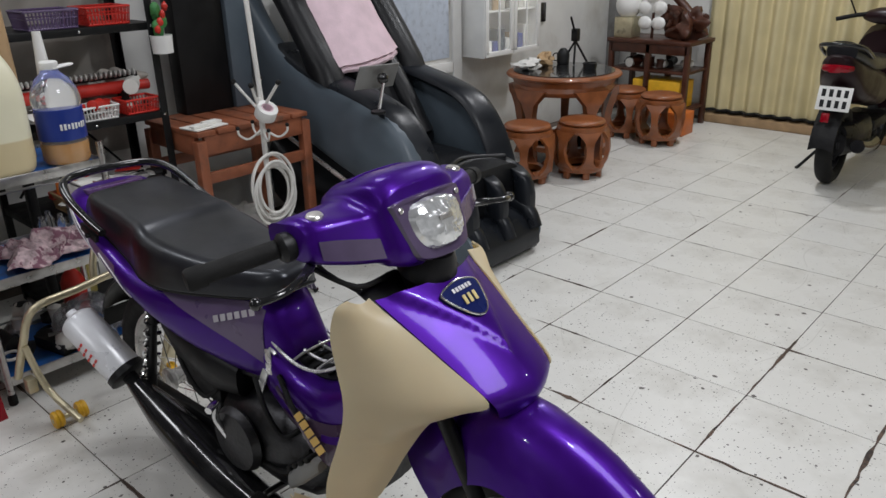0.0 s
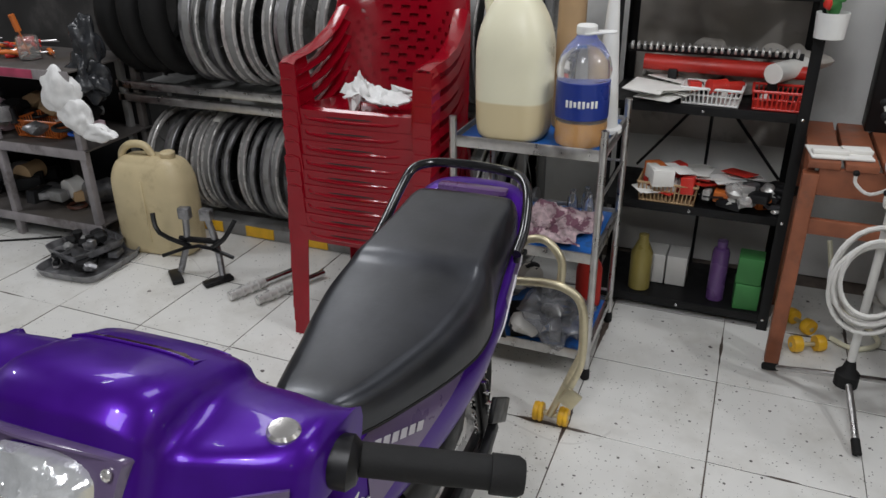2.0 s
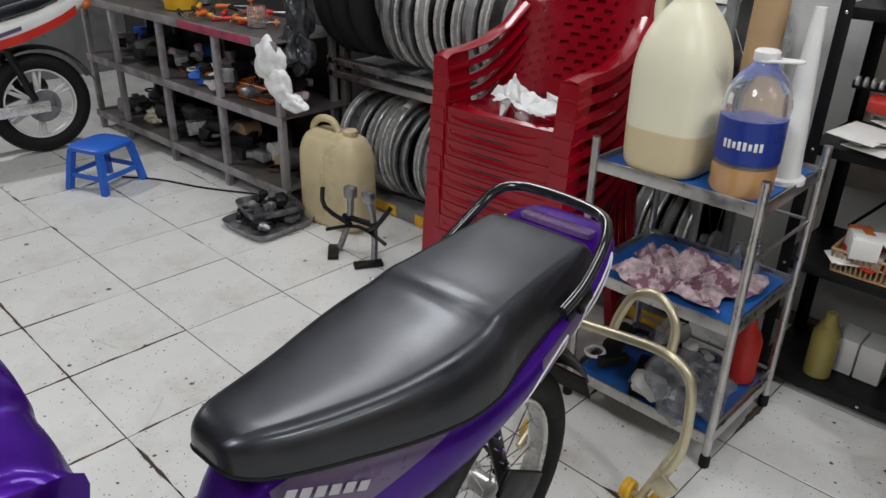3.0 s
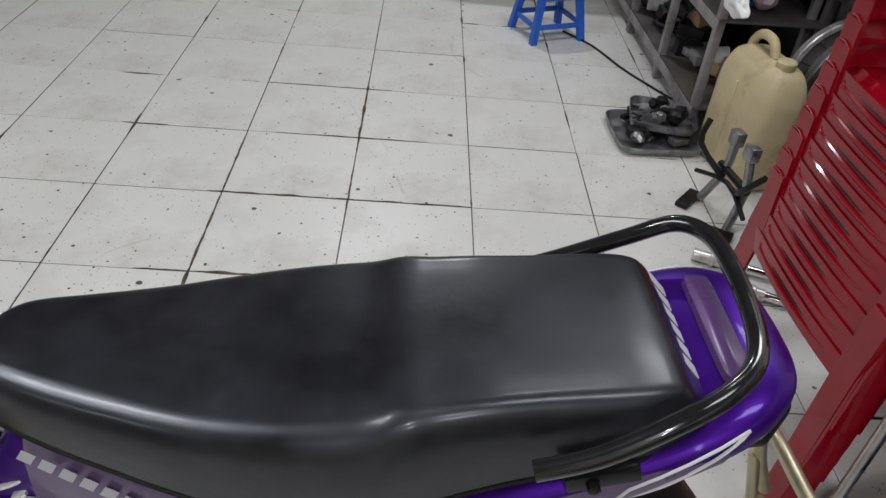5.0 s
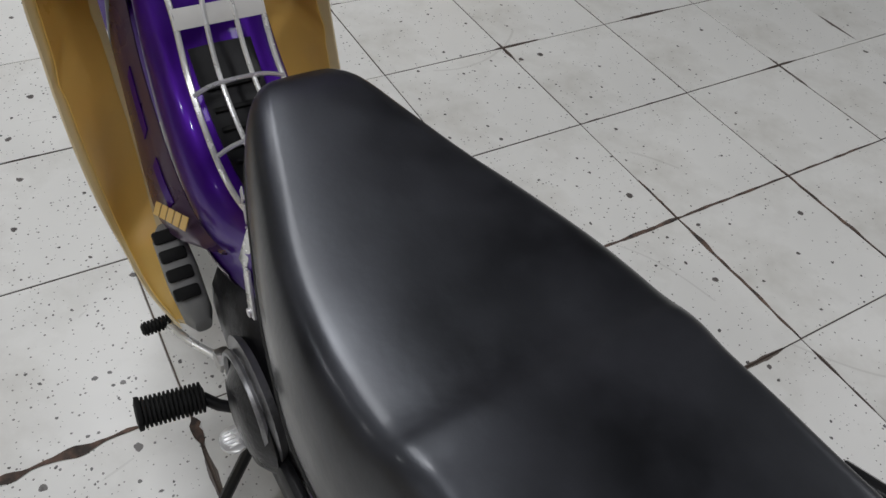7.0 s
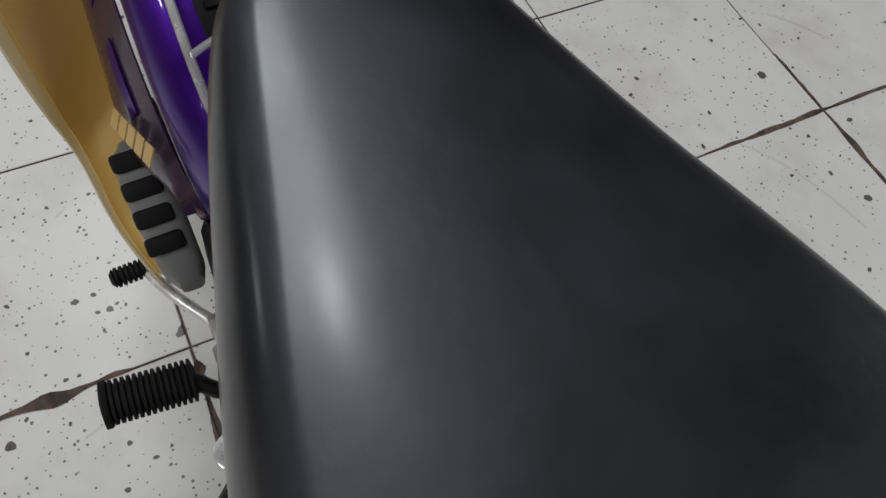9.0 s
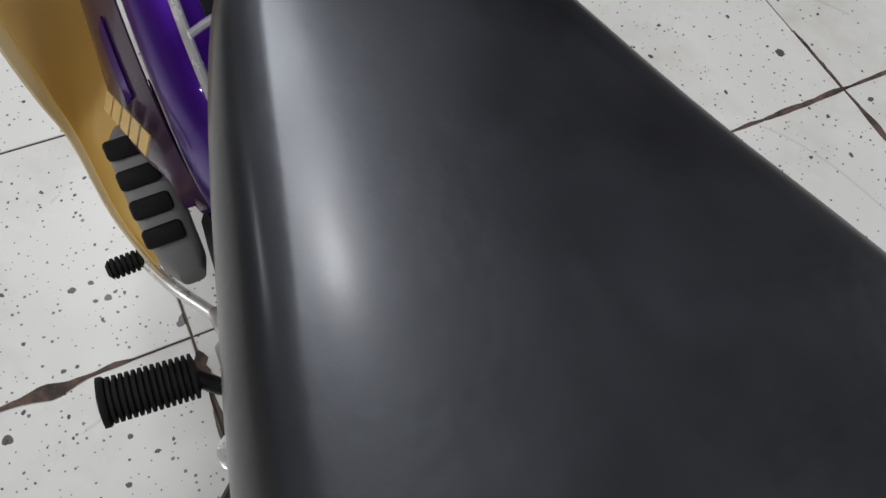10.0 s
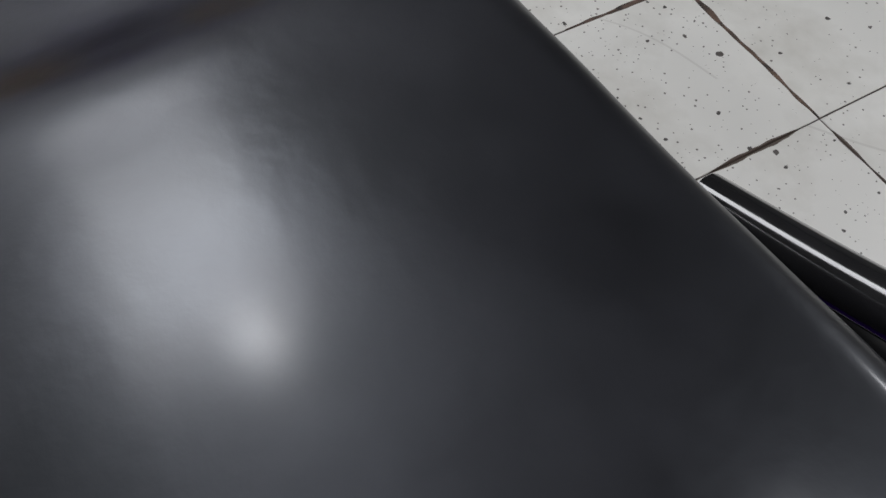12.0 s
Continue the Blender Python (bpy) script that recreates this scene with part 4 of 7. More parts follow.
    # handlebar cover
    prof = [
        (0.0, (-0.07, 0.93), (-0.056, 1.012), (-0.12, 1.046), (-0.185, 1.062), (-0.218, 1.048), (-0.228, 1.028), (-0.268, 0.920), (-0.20, 0.902)),
        (0.055, (-0.07, 0.93), (-0.056, 1.011), (-0.12, 1.044), (-0.183, 1.059), (-0.216, 1.045), (-0.226, 1.025), (-0.266, 0.921), (-0.20, 0.903)),
        (0.088, (-0.07, 0.93), (-0.057, 1.004), (-0.12, 1.032), (-0.178, 1.044), (-0.210, 1.030), (-0.220, 1.013), (-0.253, 0.925), (-0.19, 0.906)),
        (0.103, (-0.07, 0.93), (-0.060, 0.988), (-0.12, 1.013), (-0.168, 1.011), (-0.196, 1.004), (-0.206, 0.988), (-0.232, 0.930), (-0.18, 0.912)),
        (0.150, (-0.07, 0.932), (-0.060, 0.984), (-0.11, 1.006), (-0.158, 1.006), (-0.182, 1.003), (-0.192, 0.987), (-0.210, 0.935), (-0.165, 0.920)),
        (0.200, (-0.07, 0.936), (-0.064, 0.980), (-0.10, 1.006), (-0.142, 1.008), (-0.164, 0.998), (-0.172, 0.984), (-0.182, 0.944), (-0.14, 0.930)),
        (0.216, (-0.07, 0.944), (-0.06, 0.986), (-0.10, 0.996), (-0.136, 0.997), (-0.152, 0.988), (-0.158, 0.976), (-0.166, 0.950), (-0.13, 0.938))]
    flat_rows = [[p[0]] + [c for q in p[1:] for c in q] for p in prof]
    table = spline_rows([[-r[0]] + r[1:] for r in flat_rows[:0:-1]] + flat_rows, 4)
    rings = [smooth_path([(r[1 + 2 * k], r[0], r[2 + 2 * k]) for k in range(8)], 3, True) for r in table]
    hc = part("handlebar_cover", loft(rings), "purple", B, "glossy purple handlebar cover", 50)
    gauge = []
    for y in np.linspace(-0.072, 0.072, 9):
        r = interp(table, y)
        lo_, hi_ = Vector((r[3], y, r[4])), Vector((r[5], y, r[6]))
        n_ = Vector((0.5, 0, 0.86))
        gauge.append([lo_ + (hi_ - lo_) * f + n_ * (0.0015 + 0.002 * math.sin(math.pi * f)) for f in np.linspace(0.12, 0.95, 6)])
    gp_ = part("gauge_window", sheet(gauge, 0.003), "gauge", hc, "dark glossy instrument window with painted orange reflections")
    part("gauge_rim", rod([r[0] for r in gauge] + [r[-1] for r in gauge[::-1]], 0.0018, 8, closed=True), "purple", gp_)
    LM = Matrix(((0, 0.38, -0.925, -0.246), (-1, 0, 0, 0), (0, 0.925, 0.38, 0.972), (0, 0, 0, 1)))
    outline = smooth_path([(-0.079, 0.052, 0), (0, 0.056, 0), (0.079, 0.052, 0), (0.085, 0.034, 0), (0.070, -0.040, 0), (0.052, -0.058, 0), (0, -0.064, 0), (-0.052, -0.058, 0), (-0.070, -0.040, 0), (-0.085, 0.034, 0)], 4, True)
    sc = lambda k, z: [Vector((p.x * k, p.y * k, z + 0.016 * (1 - (p.x / 0.09) ** 2))) for p in outline]
    hl = part("headlamp", moved(loft([sc(1.0, -0.05), sc(1.0, -0.003), sc(0.97, 0.002), sc(0.93, 0.003)]), LM), "smoke", hc, "clear headlamp in a grey violet surround")
    facet = bmesh.new()
    rings = []
    for q in range(11):
        k = q / 10
        row = []
        for p in range(56):
            t = 2 * math.pi * p / 56
            cx, cy = math.cos(t), math.sin(t)
            x = 0.064 * k * math.copysign(abs(cx) ** 0.72, cx)
            y = 0.047 * k * math.copysign(abs(cy) ** 0.72, cy)
            x *= 1 + 1.6 * y
            z = 0.020 + 0.014 * (1 - k * k) - 1.2 * x * x + 0.0016 * math.sin(x * 760) * (1 if abs(y) > 0.010 else 0.4) + 0.0010 * math.sin(y * 190 + x * 70) + 0.0006 * math.sin(x * 150)
            row.append(facet.verts.new(Vector((x, y - 0.002, z if q < 10 else z - 0.012))))
        rings.append(row)
    for r0, r1 in zip(rings[1:], rings[2:]):
        for p in range(56):
            facet.faces.new((r0[p], r0[(p + 1) % 56], r1[(p + 1) % 56], r1[p]))
    facet.faces.new(rings[1])
    for v in rings[0]:
        facet.verts.remove(v)
    bmesh.ops.recalc_face_normals(facet, faces=facet.faces)
    part("lens", moved(facet, LM), "lamp_glass", hl, "bright ribbed headlamp lens", 40)
    part("lamp_bulb_shade", moved(box(0, 0.004, 0.0345, 0.034, 0.010, 0.003, 0.001), LM), "silver", hl)
    for s in (1, -1):
        part("pilot_lamp", moved(lathe([(0.003, 0), (0.0055, 0.001), (0.0055, 0.003), (0.003, 0.0045)], 12, pose(s * 0.074, 0.037, 0.0055)), LM), "silver", hl)
    for s in (1, -1):
        lens = []
        for y in np.linspace(0.108, 0.205, 7):
            r = interp(table, y)
            top, bot = Vector((r[11], s * y, r[12])), Vector((r[13], s * y, r[14]))
            f0 = 0.15 + 0.25 * (0.205 - y) / 0.097
            lens.append([top + (bot - top) * f + Vector((-0.006, 0, 0.001)) for f in (f0, 0.5, 0.75, 0.98)])
        part("indicator_lens", sheet(lens, 0.004), "smoke", hc, "smoked indicator lens")
        part("mirror_cap", lathe([(0.004, -0.004), (0.0155, -0.003), (0.0155, 0.003), (0.013, 0.006), (0.004, 0.007)], 20, pose(-0.142, s * 0.182, 1.008, -6 * s, -3, 0)), "silver", hc, "round silver mirror-hole cap")
        gp = part("grip", join(rod([(-0.100, s * 0.225, 0.957), (-0.072, s * 0.30, 0.945), (-0.045, s * 0.372, 0.934)], [0.0165, 0.017, 0.0165], 16), lathe([(0.006, 0), (0.0195, 0.002), (0.0195, 0.028), (0.016, 0.034), (0.005, 0.035)], 16, Matrix.Translation((-0.056, s * 0.345, 0.938)) @ Vector((0.022, s * 0.072, -0.009)).to_track_quat("Z", "Y").to_matrix().to_4x4())), "rubber", B, "black rubber handlebar grip")
        part("switch_collar", lathe([(0.012, 0), (0.026, 0.003), (0.027, 0.022), (0.020, 0.030), (0.015, 0.031)], 18, Matrix.Translation((-0.112, s * 0.205, 0.960)) @ Vector((0.02, s * 0.07, -0.01)).to_track_quat("Z", "Y").to_matrix().to_4x4()), "black", gp)
        lv = part("lever", rod(smooth_path([(-0.135, s * 0.19, 0.930), (-0.165, s * 0.225, 0.930), (-0.19, s * 0.29, 0.925), (-0.175, s * 0.335, 0.917)], 5), [0.0085] * 8 + [0.0065] * 8, 10, flat=0.7), "gloss_black", gp, "black brake lever with a ball end")
        part("ball_end", blob(-0.173, s * 0.337, 0.916, 0.011, 0.011, 0.011, 0, 0, 2), "gloss_black", lv)
    for path in ([(-0.13, 0.20, 0.925), (-0.20, 0.15, 0.885), (-0.19, 0.05, 0.875), (-0.17, 0.0, 0.85)], [(-0.13, -0.20, 0.925), (-0.19, -0.13, 0.88), (-0.18, -0.05, 0.87)], [(-0.06, 0.10, 0.92), (-0.02, 0.08, 0.85), (-0.10, 0.04, 0.80)]):
        part("cable", rod(path, 0.005, 8, 5), "rubber", B)
    return B


build_bike()


# ---- stack of red chairs ----
def red_chair(m):
    """A monobloc armchair facing -x, origin on the floor under its seat front."""
    c = thing("plastic_chair", m, "dark red glossy plastic armchair nested in a stack", "chair", "stacked red chairs")
    seat = []
    for u in np.linspace(0, 1, 12):
        x = 0.40 * u
        seat.append([Vector((x, 0.21 * v * (1 - 0.10 * u), 0.42 - 0.035 * u - 0.012 * (1 - v * v) * math.sin(math.pi * min(1, u * 1.2)) + (-0.03 if u < 0.01 else 0))) for v in np.linspace(-1, 1, 13)])
    st = part("seat", sheet(seat, 0.004), "red_chair", c)
    part("front_apron", sheet([[Vector((-0.006 - 0.012 * (1 - v * v), 0.222 * v, 0.418 - 0.0250 * k)) for v in np.linspace(-1, 1, 13)] for k in range(3)], 0.004), "red_chair", st)
    lip = [(-0.0195 + 0.012 * v * v, 0.150 * v + 0.012, 0.388) for v in np.linspace(-1, 1, 11)]
    lip = [(-0.006, -0.150, 0.404), (-0.008, -0.147, 0.394)] + lip[1:-1] + [(-0.009, 0.170, 0.392), (-0.007, 0.174, 0.402)]
    part("apron_lip", rod(lip, 0.0058, 8, 2), "red_chair", st)
    # near-black rod stands in for the shade inside the moulded slot
    part("apron_slot_shade", rod([(-0.0185 + 0.012 * v * v, 0.140 * v + 0.012, 0.400) for v in np.linspace(-1, 1, 9)], 0.0022, 6), "dark", st, "dark shadow line of the moulded slot")
    # back: curved panel with staggered slots
    def back(u, v):
        a = v * 0.95
        z = 0.40 + 0.40 * u
        w = 0.225 + 0.015 * math.sin(math.pi * u)
        return Vector((0.40 + 0.10 * u - 0.10 * (1 - math.cos(a)) * 1.6, w * math.sin(a) / math.sin(0.95), z - 0.06 * max(0, u - 0.7) / 0.3 * v * v))
    bm = bmesh.new()
    nu, nv = 30, 33
    g = [[bm.verts.new(back(i / nu, 2 * j / nv - 1)) for j in range(nv + 1)] for i in range(nu + 1)]
    for i in range(nu):
        for j in range(nv):
            core = 2 <= i <= nu - 4 and 11 <= j <= nv - 12
            if core and i % 2 == 0 and (j + (i // 2) % 2 * 2) % 4 in (0, 1):
                continue
            wing = 2 <= i <= nu - 6 and (3 <= j <= 9 or nv - 10 <= j <= nv - 4)
            jj = j - 3 if j <= 9 else nv - 4 - j
            if wing and (i + jj * 2) % 5 == 0 and i < 24 - abs(jj - 3) * 3:
                continue
            bm.faces.new((g[i][j], g[i][j + 1], g[i + 1][j + 1], g[i + 1][j]))
    bmesh.ops.delete(bm, geom=[v for v in bm.verts if not v.link_faces], context="VERTS")
    bmesh.ops.solidify(bm, geom=bm.faces[:], thickness=0.006)
    bk = part("backrest", bm, "red_chair", c, "perforated backrest")
    part("back_rim", rod([back(u, -1) for u in np.linspace(0.35, 1, 7)] + [back(1, v) + Vector((0, 0, 0.006)) for v in np.linspace(-0.9, 0.9, 11)] + [back(u, 1) for u in np.linspace(1, 0.35, 7)], 0.011, 8), "red_chair", bk)
    for s in (1, -1):
        part("arm", join(sheet([[Vector((x, s * (y + o), z + q)) for o, q in ((-0.022, -0.004), (0, 0.004), (0.025, 0), (0.032, -0.022))] for x, y, z in ((-0.005, 0.225, 0.560), (0.03, 0.232, 0.570), (0.12, 0.235, 0.572), (0.22, 0.232, 0.585), (0.32, 0.225, 0.62), (0.40, 0.215, 0.68))], 0.004 * s)), "red_chair", c)
        part("arm_panel", sheet([[Vector((x, s * (0.236 - 0.020 * f), zt - (zt - 0.405) * f)) for f in (0, 0.3, 0.65, 1)] for x, zt in ((-0.004, 0.557), (0.04, 0.565), (0.09, 0.567), (0.13, 0.565))], 0.004 * s), "red_chair", c)
        part("leg", sheet([[Vector((x + dx, s * (y + dy), z)) for dx, dy in ((0.0, -0.035), (0.0, 0.02), (0.05, 0.028))] for x, y, z in ((-0.005, 0.235, 0.557), (-0.006, 0.225, 0.41), (-0.02, 0.235, 0.2), (-0.035, 0.245, 0.0))], 0.004 * s), "red_chair", c)
        part("leg", sheet([[Vector((x + dx, s * (y + dy), z)) for dx, dy in ((0.0, -0.03), (0.0, 0.02), (-0.045, 0.025))] for x, y, z in ((0.41, 0.20, 0.42), (0.43, 0.215, 0.2), (0.46, 0.23, 0.0))], 0.004 * s), "red_chair", c)
    return c


CH = pose(1.415, -0.43, 0.0, 0, 0, 3)
chair0 = red_chair(CH)
for k in range(1, 9):
    copy_thing(chair0, CH @ pose(0.004 * k, 0.0015 * (k % 3), 0.0495 * k))
rag = join(cloth(0.06, 0.105, 0.045, 3.4, 0.006), moved(cloth(0.035, 0.045, 0.060, 7.7, 0.006), pose(-0.015, 0.055, 0.015)))
solo("rag", rag, "cloth", pose(1.55, -0.45, 0.826), "crumpled white rag on the red chair seat", "rag")


# ---- stainless trolley ----
def trolley():
    t = thing("tool_trolley", pose(1.465, -0.745, 0), "stainless three-shelf trolley with blue shelf sheets", "trolley")
    W, D = 0.385, 0.455
    for x, y in ((0, 0), (W, 0), (0, -D), (W, -D)):
        leg = part("leg", rod([(x, y, 0.04), (x, y, 0.83)], 0.0115, 12), "steel", t)
        part("caster_foot", join(lathe([(0.012, 0), (0.015, 0.004), (0.015, 0.03), (0.012, 0.042)], 14, pose(x, y, 0))), "rubber", leg)
    for z in (0.085, 0.43, 0.755):
        sh = part("shelf", join(box(W / 2, -D / 2, z, W - 0.01, D - 0.01, 0.006, 0.002), box(0, -D / 2, z, 0.006, D - 0.02, 0.035, 0.002), box(W, -D / 2, z, 0.006, D - 0.02, 0.035, 0.002), box(W / 2, 0, z, W - 0.02, 0.006, 0.035, 0.002), box(W / 2, -D, z, W - 0.02, 0.006, 0.035, 0.002)), "steel", t)
        part("shelf_sheet", box(W / 2, -D / 2, z + 0.0065, W - 0.03, D - 0.03, 0.003, 0.001), "blue_lino", sh, "blue shelf sheet")
    for z in (0.13, 0.62):
        part("guard_rail", join(rod([(W, 0, z), (W, -D, z)], 0.005, 8), rod([(0, -D, z), (W, -D, z)], 0.005, 8)), "steel", t)
    return t


trolley()


def jug():
    j = thing("jerrycan", pose(1.565, -0.905, 0.765), "large milky plastic jug half full of pale oil", "jug")
    pr = [(0.0, 0.080, 0.085), (0.008, 0.095, 0.10), (0.05, 0.100, 0.108), (0.20, 0.102, 0.110), (0.27, 0.100, 0.108), (0.33, 0.088, 0.094), (0.38, 0.066, 0.07), (0.415, 0.042, 0.043), (0.43, 0.036, 0.036)]
    part("body", loft([ring_xy(z, 0, 0, a, b, 32, 3.2) for z, a, b in spline_rows(pr, 4)]), "jug", j)
    part("handle", rod([(0.0, 0.075, 0.33), (0.0, 0.085, 0.40), (0.0, 0.06, 0.45), (0.0, 0.02, 0.45)], 0.014, 10, 4), "hdpe", j)
    part("cap", lathe([(0.036, 0.43), (0.038, 0.432), (0.038, 0.46), (0.034, 0.464), (0.002, 0.465)], 24), "hdpe", j, "milky screw cap")


jug()


def bottle(m):
    b = thing("water_bottle", m @ Matrix.Diagonal((1.27, 1.27, 1.0, 1)), "clear plastic bottle with blue label and amber liquid", "bottle")
    pr = [(0.035, 0.0), (0.055, 0.004), (0.060, 0.02), (0.058, 0.04), (0.060, 0.06), (0.0585, 0.075), (0.0585, 0.195), (0.0605, 0.205), (0.0605, 0.22), (0.055, 0.25), (0.040, 0.282), (0.024, 0.302), (0.020, 0.312), (0.020, 0.325)]
    ob = part("body", lathe(pr, 32), "pet", b)
    ob.visible_shadow = False
    part("liquid", lathe([(0.033, 0.004), (0.053, 0.007), (0.0575, 0.02), (0.0565, 0.04), (0.0575, 0.062), (0.0565, 0.074), (0.002, 0.0745)], 32), "petrol", b, "amber petrol")
    lab = part("label", lathe([(0.0590, 0.085), (0.0600, 0.086), (0.0600, 0.188), (0.0590, 0.189)], 32), "label_blue", b, "blue paper label")
    for turn in (-165, -20):
        for k in range(8):
            part("label_bar", moved(box(0.0606, 0, 0.132, 0.0012, 0.0058, 0.015 if k in (2, 5) else 0.020, 0.0003), pose(0, 0, 0, 0, 0, turn - 36 + k * 9)), "white", lab)
    part("cap", lathe([(0.0215, 0.312), (0.0225, 0.314), (0.0225, 0.334), (0.019, 0.338), (0.002, 0.338)], 24), "white", b, "white screw cap")
    part("carry_loop", rod([(-0.02, 0.0, 0.316), (-0.01, -0.03, 0.318), (0.0, -0.058, 0.320), (0.012, -0.058, 0.320), (0.014, -0.03, 0.318), (0.018, 0.0, 0.316)], 0.004, 8, 5), "white", b)


bottle(pose(1.535, -1.115, 0.765))
solo("cardboard_tube", lathe([(0.040, 0), (0.042, 0.002), (0.042, 0.62), (0.036, 0.62), (0.036, 0.61), (0.002, 0.61)], 24), "cardboard", pose(1.70, -1.03, 0.765, 0, 3, 0), "tall brown cardboard tube on the trolley", "tube")
solo("white_cone", lathe([(0.055, 0.0), (0.055, 0.012), (0.042, 0.016), (0.030, 0.18), (0.018, 0.36), (0.014, 0.42), (0.002, 0.421)], 24), "white", pose(1.69, -1.155, 0.765), "tall white plastic cone funnel on the trolley", "funnel")
solo("patterned_cloth", cloth(0.13, 0.15, 0.075, 11.3, 0.004, 26), mat("patterned_pink_cloth", (0.50, 0.38, 0.40), 0.95, vary=0.5, scale=45, bump=0.5, bscale=60, dirt=(0.22, 0.10, 0.14), dscale=26, dlow=0.52, dhigh=0.56), pose(1.60, -0.99, 0.440), "crumpled pink patterned cloth on the blue shelf", "cloth")


def scatter(name, n, area, sizes, mats, label, category, group, seed, kinds=("box", "cyl", "blob"), zz=0.0):
    """Loose small things lying on a surface: area x0, x1, y0, y1, z."""
    rnd = random.Random(seed)
    x0, x1, y0, y1, z = area
    for k in range(n):
        s = rnd.uniform(*sizes)
        kind = rnd.choice(kinds)
        if kind == "box":
            b = box(0, 0, 0, s * rnd.uniform(0.7, 1.6), s * rnd.uniform(0.4, 1.0), s * rnd.uniform(0.3, 0.7), 0.003)
        elif kind == "cyl":
            r, h = s * rnd.uniform(0.25, 0.45), s * rnd.uniform(0.5, 1.2)
            b = lathe([(r * 0.5, -h / 2), (r, -h / 2 + 0.004), (r * 0.9, -h * 0.1), (r * 0.9, h * 0.1), (r, h / 2 - 0.004), (r * 0.4, h / 2)], 14, pose(0, 0, 0, rnd.choice((0, 90)), 0, rnd.uniform(0, 180)))
        elif kind == "paper":
            b = sheet([[Vector((s * (u - 0.5), s * 0.7 * (v - 0.5), 0.008 * noise.noise(Vector((u * 3 + k, v * 3, seed))))) for v in np.linspace(0, 1, 4)] for u in np.linspace(0, 1, 4)], 0.002)
        elif kind == "ring":
            b = moved(torus(s * 0.42, s * 0.08, 24, 8), pose(0, 0, 0, 90))
        else:
            b = blob(0, 0, 0, s * 0.6, s * 0.45, s * 0.35, 0.5, seed + k, 2)
        low = min(v.co.z for v in b.verts)
        solo(name, b, rnd.choice(mats), pose(rnd.uniform(x0, x1), rnd.uniform(y0, y1), z - low + zz * rnd.random(), rnd.uniform(-6, 6), rnd.uniform(-6, 6), rnd.uniform(0, 360)), label, category, group)


scatter("spare_part", 26, (1.50, 1.80, -1.10, -0.78, 0.097), (0.05, 0.11), ["greymetal", "dark", "alloy", "dirty_white", "dark"], "greasy metal engine part on the trolley's low shelf", "part", "parts on the trolley", 4, ("box", "cyl", "blob", "ring"), 0.05)
bag = blob(0, 0, 0, 0.11, 0.10, 0.085, 0.8, 21, 4)
solo("plastic_bag", bag, mat("clear_bag", (0.30, 0.31, 0.34), 0.2, vary=0.6, scale=14, bump=0.9, bscale=40, alpha=0.5, dirt=(0.04, 0.04, 0.045), dscale=18, dlow=0.45), pose(1.545, -1.08, 0.17), "crumpled clear plastic bag of small parts", "bag")
solo("red_bottle", lathe([(0.03, 0), (0.045, 0.005), (0.045, 0.14), (0.035, 0.165), (0.02, 0.185), (0.02, 0.205), (0.002, 0.206)], 20), "red", pose(1.79, -1.13, 0.097), "red plastic oil bottle on the trolley", "bottle")
for k, (x, y) in enumerate(((1.76, -1.06), (1.80, -1.10), (1.74, -1.12))):
    solo("small_bottle", lathe([(0.015, 0), (0.018, 0.003), (0.018, 0.06), (0.010, 0.075), (0.010, 0.09), (0.002, 0.091)], 14), "pet", pose(x, y, 0.44), "small clear bottle with a blue cap", "bottle", "small bottles")


# ---- black steel shelf ----
def black_shelf():
    s = thing("steel_shelf", pose(1.985, -1.105, 0), "black slotted steel shelf with four boards", "shelf")
    D, W = 0.36, 0.635
    for x, y in ((0, 0), (D, 0), (0, -W), (D, -W)):
        sx, sy = (1 if x == 0 else -1), (-1 if y == 0 else 1)
        part("post", join(box(x + sx * 0.016, y, 0.95, 0.034, 0.0025, 1.9, 0.001), box(x, y + sy * 0.016, 0.95, 0.0025, 0.034, 1.9, 0.001)), "shelf_black", s)
    for z in (0.055, 0.43, 0.785, 1.155, 1.55):
        b = part("board", box(D / 2, -W / 2, z, D - 0.006, W - 0.006, 0.004, 0.001), "shelf_black", s)
        for q in ((0.004, -W / 2, 0.003, W), (D - 0.004, -W / 2, 0.003, W), (D / 2, -0.003, D, 0.003), (D / 2, -W + 0.003, D, 0.003)):
            part("edge_strip", box(q[0], q[1], z - 0.012, q[2], q[3], 0.03, 0.001), "shelf_black", b)
        for y in (-0.018, -W / 2, -W + 0.018):
            part("bolt", lathe([(0.005, 0), (0.005, 0.003), (0.002, 0.005)], 8, pose(0.0, y, z - 0.012, 0, -90)), "chrome", b)
    part("brace", join(rod([(D - 0.01, -0.33, 0.77), (D - 0.01, -0.08, 0.45)], 0.006, 6), rod([(D - 0.01, -0.34, 0.77), (D - 0.01, -0.60, 0.45)], 0.006, 6), rod([(D - 0.01, -0.335, 0.05), (D - 0.01, -0.335, 0.78)], 0.006, 6)), "shelf_black", s)


